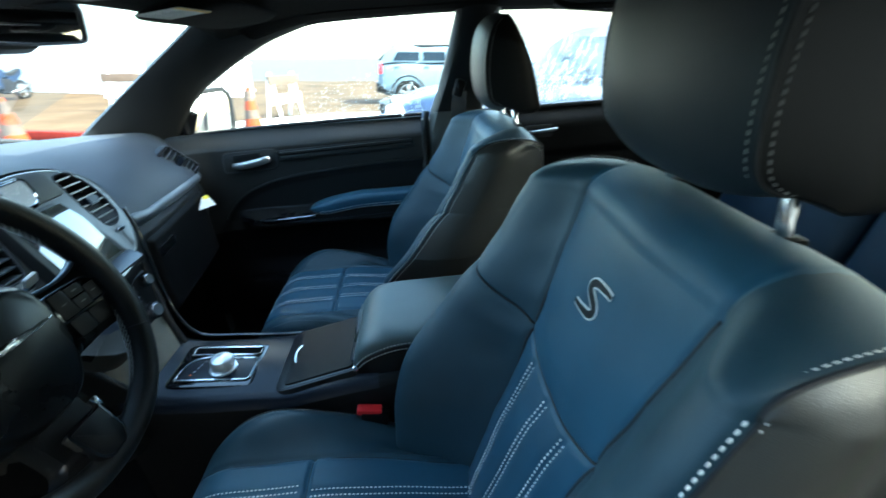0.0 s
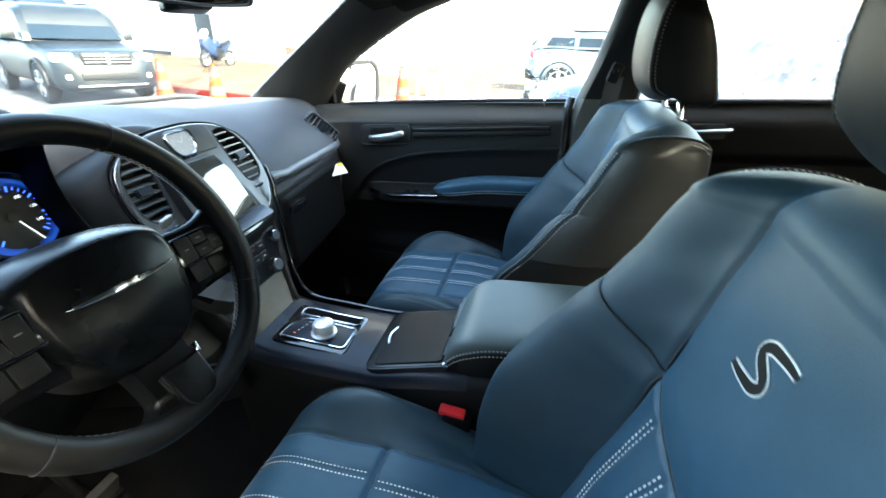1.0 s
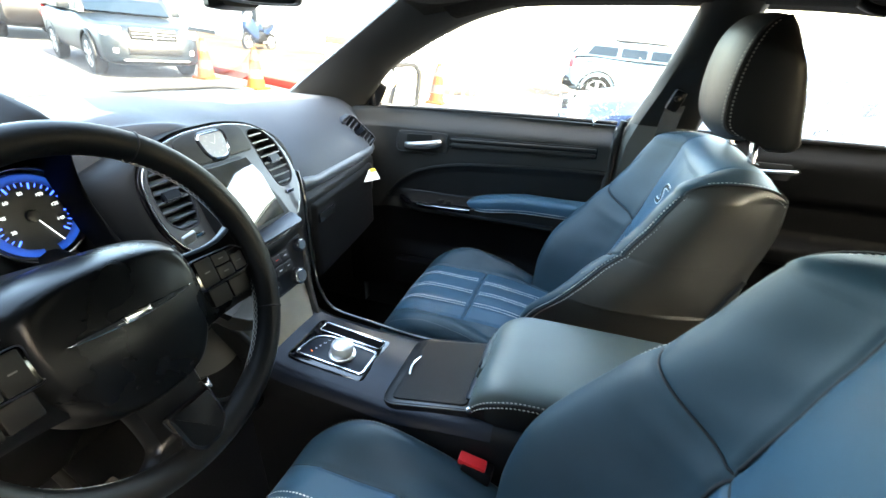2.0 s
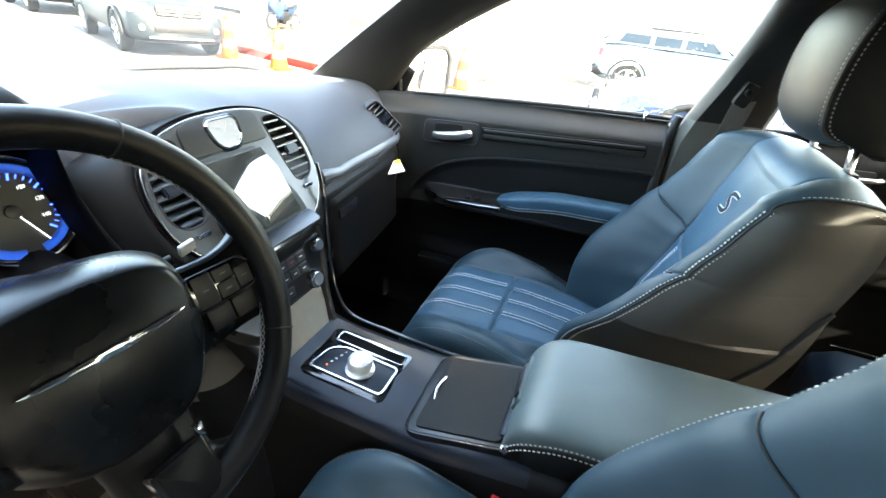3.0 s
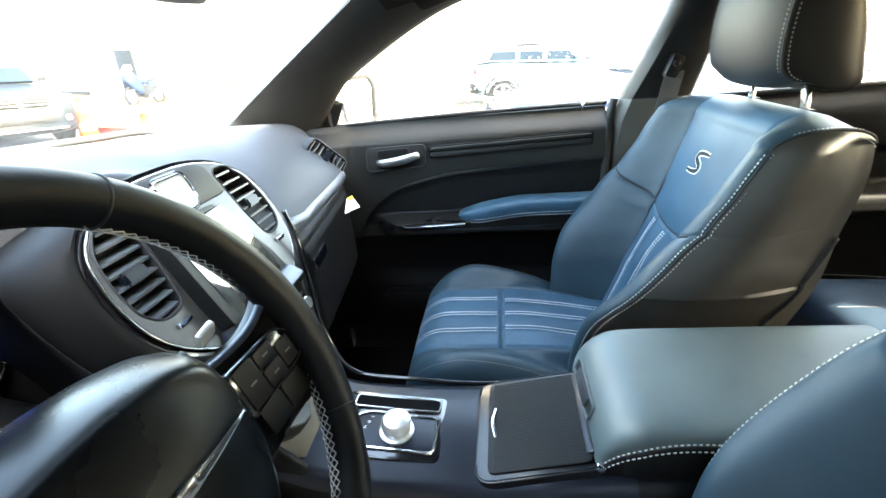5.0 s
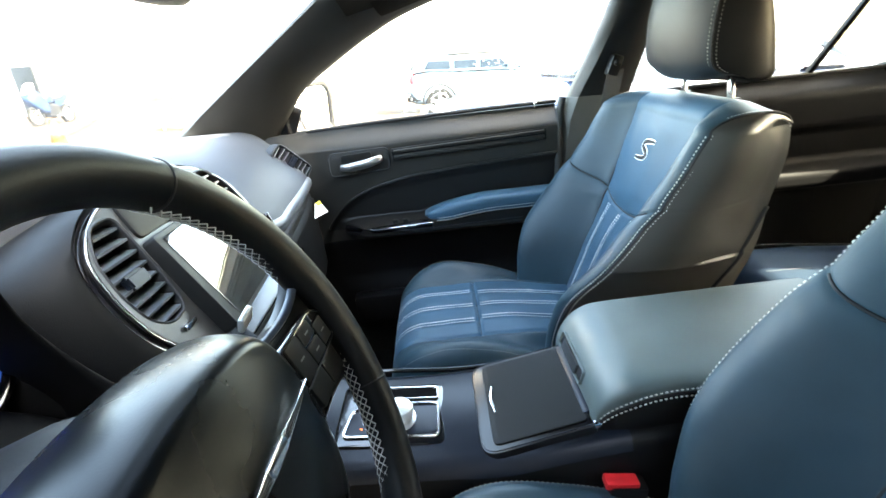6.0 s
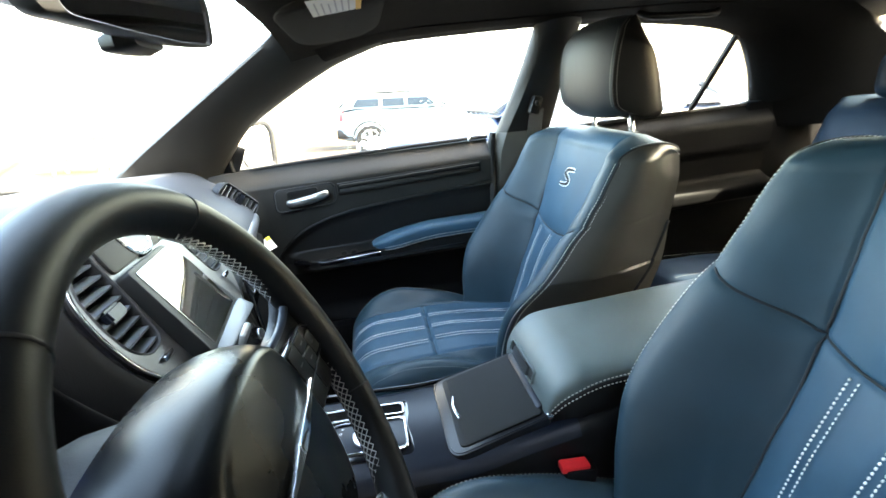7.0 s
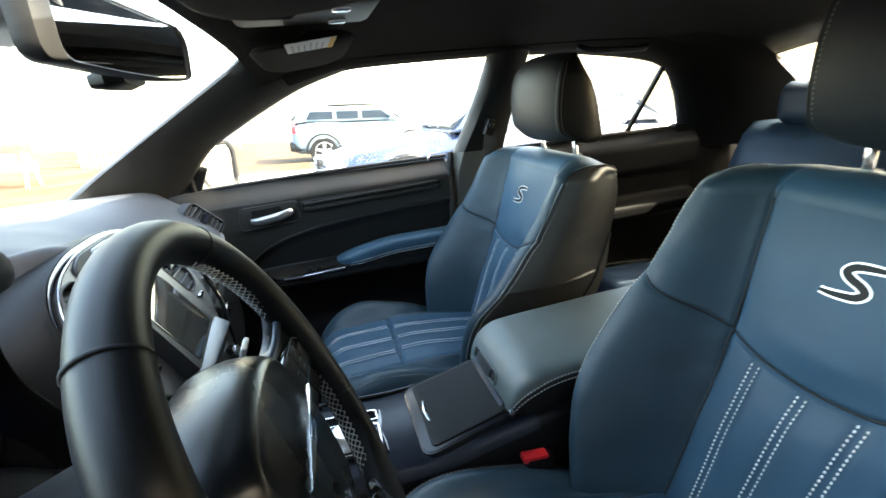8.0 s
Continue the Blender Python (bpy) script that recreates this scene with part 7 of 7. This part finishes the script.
def barricade(x, y, turn):
    b = thing("barricade", "white and orange folding barricade standing on the verge", "barricade", "barricades", at=OUT @ pose(x, y, 0.05, 0, 0, turn))
    for dx in (-0.42, 0.42):
        for dy in (-0.20, 0.20):
            bar("leg", [(dx + dy * 0.3, dy, 0.0), (dx, 0.0, 0.95)], 0.03, CONEW, b, n=6)
    for z, mt in ((0.80, CONEBAND), (0.45, CONEW)):
        block("board", (0, -0.06, z), (1.15, 0.03, 0.18), mt, b, bevel=0.006)


barricade(-6.6, 10.3, 10)
barricade(-2.75, 8.75, 75)


def vehicle(name, label, paint, at, length, width, height, suv=True, cladding=False, category="car"):
    """A car: x from nose (0) to tail (length), y across, z up from the ground."""
    car = thing(name, label, category, "parked cars", at=at)
    hw = width / 2
    if suv:
        prof = [(0.00, 0.36, 0.76, 0.66), (0.012, 0.30, 0.88, 0.84), (0.04, 0.26, 0.98, 0.93), (0.10, 0.26, 1.04, 0.97), (0.20, 0.28, 1.09, 0.98), (0.26, 0.29, 1.14, 1.0), (0.60, 0.30, 1.16, 1.0), (0.92, 0.32, 1.16, 1.0), (0.98, 0.36, 1.10, 0.96), (1.0, 0.45, 0.95, 0.90)]
        roof = [(0.27, 1.13, 1.14), (0.37, 1.14, height - 0.06), (0.44, 1.15, height), (0.70, 1.15, height + 0.01), (0.93, 1.15, height - 0.04), (0.985, 1.12, 1.16)]
    else:
        prof = [(0.00, 0.36, 0.62, 0.75), (0.05, 0.28, 0.74, 0.90), (0.25, 0.25, 0.90, 0.98), (0.32, 0.24, 0.95, 1.0), (0.60, 0.24, 0.97, 1.0), (0.90, 0.28, 0.98, 0.97), (0.98, 0.34, 0.92, 0.92), (1.0, 0.42, 0.80, 0.86)]
        roof = [(0.30, 0.93, 0.94), (0.42, 0.95, height - 0.06), (0.50, 0.96, height), (0.66, 0.96, height - 0.02), (0.82, 0.97, 1.10), (0.88, 0.97, 0.98)]
    rings = []
    for q in np.linspace(0, 1, 40):
        z0, z1, w = [float(v) for v in lerp_table(prof, q)]
        r = []
        for t in np.linspace(0, 2 * math.pi, 36, endpoint=False):
            c, s = math.cos(t), math.sin(t)
            r.append((q * length, hw * w * np.sign(c) * abs(c) ** 0.32, (z0 + z1) / 2 + (z1 - z0) / 2 * np.sign(s) * abs(s) ** 0.45))
        rings.append(r)
    loft("body", rings, paint, car, "painted body", flip=False)
    rings = []
    for q in np.linspace(roof[0][0], roof[-1][0], 30):
        z0, z1 = [float(v) for v in lerp_table(roof, q)]
        h = max(0.005, (z1 - z0))
        r = []
        for f in (0.0, 0.06, 0.5, 0.86, 0.97, 1.0):
            r.append((q * length, hw * (0.955 - 0.20 * f * f * h / (height - 1.0 + 0.3)) * (1 if f < 0.9 else 0.86), z0 + h * f))
        rings.append(r + [(x, -y, z) for x, y, z in r[::-1]])
    loft("cabin", rings, paint, car, "painted cabin and roof", flip=True)
    # side windows, windscreen and rear glass, set proud of the cabin
    zt = height - 0.10
    cols = ((0.385, 0.53), (0.555, 0.70), (0.725, 0.90)) if suv else ((0.42, 0.585), (0.61, 0.76))
    zb = 1.20 if suv else 0.99
    for s in (-1, 1):
        for k, (a, b) in enumerate(cols):
            def wy(z):
                f = (z - zb + 0.05) / (height - zb + 0.05)
                return s * (hw * (0.955 - 0.20 * f * f * (height - zb) / (height - 1.0 + 0.3)) + 0.012)
            lean = 0.05 if k == 0 else 0.0
            tail = 0.05 if k == len(cols) - 1 else 0.0
            pts = [(a * length - lean * length, wy(zb), zb), (b * length, wy(zb), zb), ((b - tail * 0.6) * length, wy(zt), zt), (a * length + lean * 0.2 * length, wy(zt), zt)]
            win = new("side_window")
            bm = bmesh.new()
            fc = bm.faces.new([bm.verts.new(p) for p in pts])
            g = bmesh.ops.extrude_face_region(bm, geom=[fc])
            bmesh.ops.translate(bm, vec=(0, -s * 0.02, 0), verts=[e for e in g["geom"] if isinstance(e, bmesh.types.BMVert)])
            bpy.data.objects.remove(win)
            part("side_window", bm, CARGLASS, car, "dark side window", smooth=False)
            block("door_handle", ((b - 0.03) * length, s * (hw + 0.005), zb - 0.14), (0.16, 0.03, 0.03), paint, car, bevel=0.008)
        block("door_mirror", ((0.34 if suv else 0.38) * length, s * (hw + 0.10), zb + 0.04), (0.10, 0.22, 0.15), paint, car, bevel=0.03)
        for q in ((0.19, 0.80)):
            w = new("wheel")
            w.parent = car
            r = 0.38 if suv else 0.33
            rows = [[(q * length + rr * math.cos(t), s * (hw - 0.10 + yy), r + rr * math.sin(t)) for t in np.linspace(0, 2 * math.pi, 36, endpoint=False)] for rr, yy in ((r * 0.66, 0.12), (r * 0.72, 0.125), (r * 0.95, 0.12), (r, 0.08), (r, -0.06), (r * 0.9, -0.10), (0.05, -0.10))]
            loft("tyre", rows, TYRE, w, "black tyre", flip=s < 0)
            bm = bmesh.new()
            bmesh.ops.create_cone(bm, cap_ends=True, segments=36, radius1=r * 0.66, radius2=r * 0.66, depth=0.05)
            bmesh.ops.transform(bm, matrix=pose(q * length, s * (hw - 0.02), r, 90, 0, 0), verts=bm.verts)
            part("hub", bm, TYRE, w)
            for k in range(5):
                t = k * 2 * math.pi / 5 + 0.3
                block("spoke", (q * length + r * 0.36 * math.cos(t), s * (hw + 0.012), r + r * 0.36 * math.sin(t)), (r * 0.58, 0.03, 0.085), RIM, w, bevel=0.01, turn=(0, -math.degrees(t), 0))
            bar("rim", [(q * length + r * 0.63 * math.cos(t), s * (hw + 0.008), r + r * 0.63 * math.sin(t)) for t in np.linspace(0, 2 * math.pi, 32, endpoint=False)], 0.018, RIM, w, closed=True, n=6)
            bar("wheel_arch", [(q * length + (r + 0.07) * math.cos(t), s * (hw + 0.002), r + (r + 0.07) * math.sin(t)) for t in np.linspace(-0.1, math.pi + 0.1, 24)], 0.03, HARD, car, n=6)
        block("tail_lamp", (0.985 * length, s * (hw * 0.86), 1.0 if suv else 0.80), (0.10, 0.22, 0.26 if suv else 0.14), LAMPRED, car, "red tail lamp", bevel=0.03)
        block("head_lamp", (0.035 * length, s * (hw * 0.74), 0.88 if suv else 0.64), (0.18, 0.34, 0.15), LAMPCLEAR, car, "clear head lamp", bevel=0.03)
        block("fog_lamp", (0.010 * length, s * (hw * 0.68), 0.54), (0.06, 0.20, 0.09), LAMPCLEAR, car, bevel=0.02)
        if suv:
            bar("roof_rail", [(0.44 * length, s * hw * 0.66, height + 0.02), (0.46 * length, s * hw * 0.66, height + 0.06), (0.86 * length, s * hw * 0.66, height + 0.05), (0.88 * length, s * hw * 0.66, height)], 0.02, HARD, car, n=8)
    if cladding:
        soft_block("rear_bumper", [(0.86 * length, -hw * 0.98, hw * 0.98, 0.36, 0.70), (0.97 * length, -hw * 0.97, hw * 0.97, 0.36, 0.72), (1.02 * length, -hw * 0.9, hw * 0.9, 0.40, 0.68)], HARD, car, "dark plastic rear bumper")
        for s in (-1, 1):
            block("sill_cladding", (0.50 * length, s * hw, 0.42), (0.52 * length, 0.06, 0.18), HARD, car, "dark plastic sill", bevel=0.02)
    a, b = (0.265, 0.40) if suv else (0.31, 0.46)
    zw = 1.16 if suv else 0.97
    bm = bmesh.new()
    fc = bm.faces.new([bm.verts.new(p) for p in [(a * length, -hw * 0.84, zw), (a * length, hw * 0.84, zw), (b * length, hw * 0.68, height - 0.07), (b * length, -hw * 0.68, height - 0.07)]])
    bmesh.ops.translate(bm, vec=(-0.05, 0, 0.025), verts=bm.verts)
    g = bmesh.ops.extrude_face_region(bm, geom=[fc])
    bmesh.ops.translate(bm, vec=(0.06, 0, -0.03), verts=[e for e in g["geom"] if isinstance(e, bmesh.types.BMVert)])
    part("windscreen", bm, CARGLASS, car, "dark windscreen", smooth=False)
    bm = bmesh.new()
    c, d = (0.955, 0.99) if suv else (0.80, 0.88)
    fc = bm.faces.new([bm.verts.new(p) for p in [(c * length, -hw * 0.68, height - 0.14), (c * length, hw * 0.68, height - 0.14), (d * length + 0.03, hw * 0.8, zw + 0.05), (d * length + 0.03, -hw * 0.8, zw + 0.05)]])
    g = bmesh.ops.extrude_face_region(bm, geom=[fc])
    bmesh.ops.translate(bm, vec=(-0.06, 0, -0.02), verts=[e for e in g["geom"] if isinstance(e, bmesh.types.BMVert)])
    part("rear_glass", bm, CARGLASS, car, "dark rear glass", smooth=False)
    # grille
    gz = 0.86 if suv else 0.60
    gr = block("grille", (0.004 * length, 0, gz), (0.07, hw * 0.90, 0.22), HARD, car, "dark grille", bevel=0.02)
    block("grille_cross", (-0.002 * length, 0, gz), (0.07, 0.05, 0.22), RIM, gr, bevel=0.01)
    for k in (-0.06, 0.0, 0.06):
        block("grille_bar", (0.0 * length, 0, gz + k), (0.06, hw * 0.82, 0.018), RIM, gr, bevel=0.006)
    block("lower_grille", (0.002 * length, 0, 0.54), (0.08, hw * 1.05, 0.13), HARD, car, bevel=0.02)
    block("bumper_strip", (-0.004 * length, 0, 0.37), (0.07, hw * 1.30, 0.035), RIM, car, bevel=0.02)
    return car


def facing(x, y, deg):
    """Nose at (x, y); the tail points along deg."""
    return OUT @ pose(x, y, 0, 0, 0, deg)


vehicle("parked_suv", "dark slate SUV with a chrome cross grille parked facing the camera", SLATE, facing(-7.70, 5.64, 158) @ Matrix.Scale(0.87, 4), 4.9, 1.86, 1.82)
vehicle("parked_suv", "dark SUV parked further along with its tail lamps towards the lot", DKRED, facing(-19.3, 9.8, -18), 4.8, 1.9, 1.75)
vehicle("parked_suv", "silver-blue SUV with roof rails standing on the verge", SKYBLUE, facing(2.95, 12.3, 180), 3.95, 1.66, 1.50, cladding=True)
vehicle("parked_sedan", "navy blue sedan parked beside the passenger door", NAVY, facing(-0.45, 4.78, 0) @ Matrix.Scale(1.10, 4, (0, 0, 1)), 4.8, 1.84, 1.42, suv=False)

building = thing("building", "long white commercial building with a dark doorway", "building", kind="structure", at=OUT)
b0, b1 = np.array([-50.0, 28.5]), np.array([-9.0, 15.0])
d = (b1 - b0)
ang = math.degrees(math.atan2(d[1], d[0]))
block("wall", (*((b0 + b1) / 2), 3.5), (float(np.linalg.norm(d)), 0.4, 7.0), WHITEWALL, building, "white rendered wall", bevel=0.02, turn=(0, 0, ang))
block("roof", (*((b0 + b1) / 2 + np.array([-0.9, 4.0])), 7.05), (float(np.linalg.norm(d)), 8.5, 0.25), WHITEWALL, building, bevel=0.02, turn=(0, 0, ang))
DOORDK = material("dark_doorway", (0.005, 0.0055, 0.006), 0.6, spec=0.15, vary=0.1)

u = d / np.linalg.norm(d)
nrm = np.array([u[1], -u[0]])
def on_wall(x):
    return b0 + u * ((x - b0[0]) / u[0]) + nrm * 0.2
for x, z0, h, w, nm in ((-15.4, 0.15, 1.75, 1.15, "doorway"), (-19.7, -0.30, 0.62, 2.7, "low_grille")):
    p = on_wall(x)
    fr = block(nm, (p[0], p[1], z0 + h / 2), (w, 0.10, h), DOORDK, building, "dark " + nm.replace("_", " "), bevel=0.01, turn=(0, 0, ang))
# motorcycle in front of the wall
BIKEB = material("bike_blue", (0.004, 0.012, 0.034), 0.4, spec=0.2)
bike = thing("motorcycle", "blue and black motorcycle parked on the verge", "motorcycle", at=OUT @ pose(-11.9, 13.25, 0.10, 0, 0, 92) @ Matrix.Scale(0.86, 4))
for x in (-0.70, 0.70):
    w = new("wheel")
    w.parent = bike
    bar("tyre", [(x + 0.29 * math.cos(t), 0, 0.33 + 0.29 * math.sin(t)) for t in np.linspace(0, 2 * math.pi, 32, endpoint=False)], 0.055, TYRE, w, n=10, closed=True, ref=(0, 1, 0))
    bar("rim", [(x + 0.22 * math.cos(t), 0, 0.33 + 0.22 * math.sin(t)) for t in np.linspace(0, 2 * math.pi, 32, endpoint=False)], 0.02, RIM, w, n=8, closed=True, ref=(0, 1, 0))
    for k in range(5):
        t = k * 2 * math.pi / 5
        bar("spoke", [(x, 0, 0.33), (x + 0.22 * math.cos(t), 0, 0.33 + 0.22 * math.sin(t))], 0.018, RIM, w, n=6)
soft_block("fuel_tank", [(-0.32, -0.05, 0.05, 0.80, 0.88), (-0.22, -0.15, 0.15, 0.74, 1.00), (0.0, -0.16, 0.16, 0.74, 1.04), (0.16, -0.09, 0.09, 0.76, 0.94)], BIKEB, bike, "blue tank")
soft_block("fairing", [(-0.86, -0.08, 0.08, 0.84, 0.96), (-0.74, -0.17, 0.17, 0.66, 1.12), (-0.50, -0.21, 0.21, 0.44, 1.16), (-0.26, -0.20, 0.20, 0.40, 0.90)], BIKEB, bike, "blue fairing")
soft_block("engine", [(-0.25, -0.15, 0.15, 0.28, 0.72), (0.0, -0.18, 0.18, 0.24, 0.74), (0.28, -0.13, 0.13, 0.30, 0.70)], HARD, bike, "black engine")
soft_block("saddle", [(0.08, -0.12, 0.12, 0.78, 0.90), (0.40, -0.14, 0.14, 0.80, 0.92), (0.80, -0.07, 0.07, 0.94, 1.04)], BLACK, bike, "black saddle")
soft_block("windshield", [(-0.80, -0.10, 0.10, 1.06, 1.14), (-0.62, -0.15, 0.15, 1.10, 1.32), (-0.52, -0.13, 0.13, 1.20, 1.40)], CONEW, bike, "pale windshield")
soft_block("tail", [(0.15, -0.13, 0.13, 0.55, 0.84), (0.50, -0.12, 0.12, 0.62, 0.90), (0.90, -0.05, 0.05, 0.86, 1.02)], BIKEB, bike, "blue tail")
bar("handlebar", [(-0.42, -0.36, 1.10), (-0.48, -0.15, 1.08), (-0.48, 0.15, 1.08), (-0.42, 0.36, 1.10)], 0.018, HARD, bike)
bar("fork", [(-0.70, 0.09, 0.33), (-0.48, 0.10, 1.08)], 0.025, RIM, bike)
bar("fork", [(-0.70, -0.09, 0.33), (-0.48, -0.10, 1.08)], 0.025, RIM, bike)
bar("swing_arm", [(0.70, 0.10, 0.33), (0.15, 0.10, 0.42)], 0.03, RIM, bike)
bar("exhaust", [(0.0, -0.16, 0.30), (0.45, -0.18, 0.36), (0.85, -0.19, 0.52)], [0.03, 0.05, 0.055], RIM, bike, n=12)
fence = thing("fence", "pale slatted fence panel at the far edge of the lot", "fence", at=OUT @ pose(-6.9, 14.2, 0.06, 0, 0, 4))
for k in range(11):
    block("slat", (k * 0.16, 0, 0.65), (0.07, 0.03, 1.3), CONEW, fence, bevel=0.005)
for z in (0.25, 1.05):
    block("rail", (0.8, 0.03, z), (1.8, 0.03, 0.07), CONEW, fence, bevel=0.005)
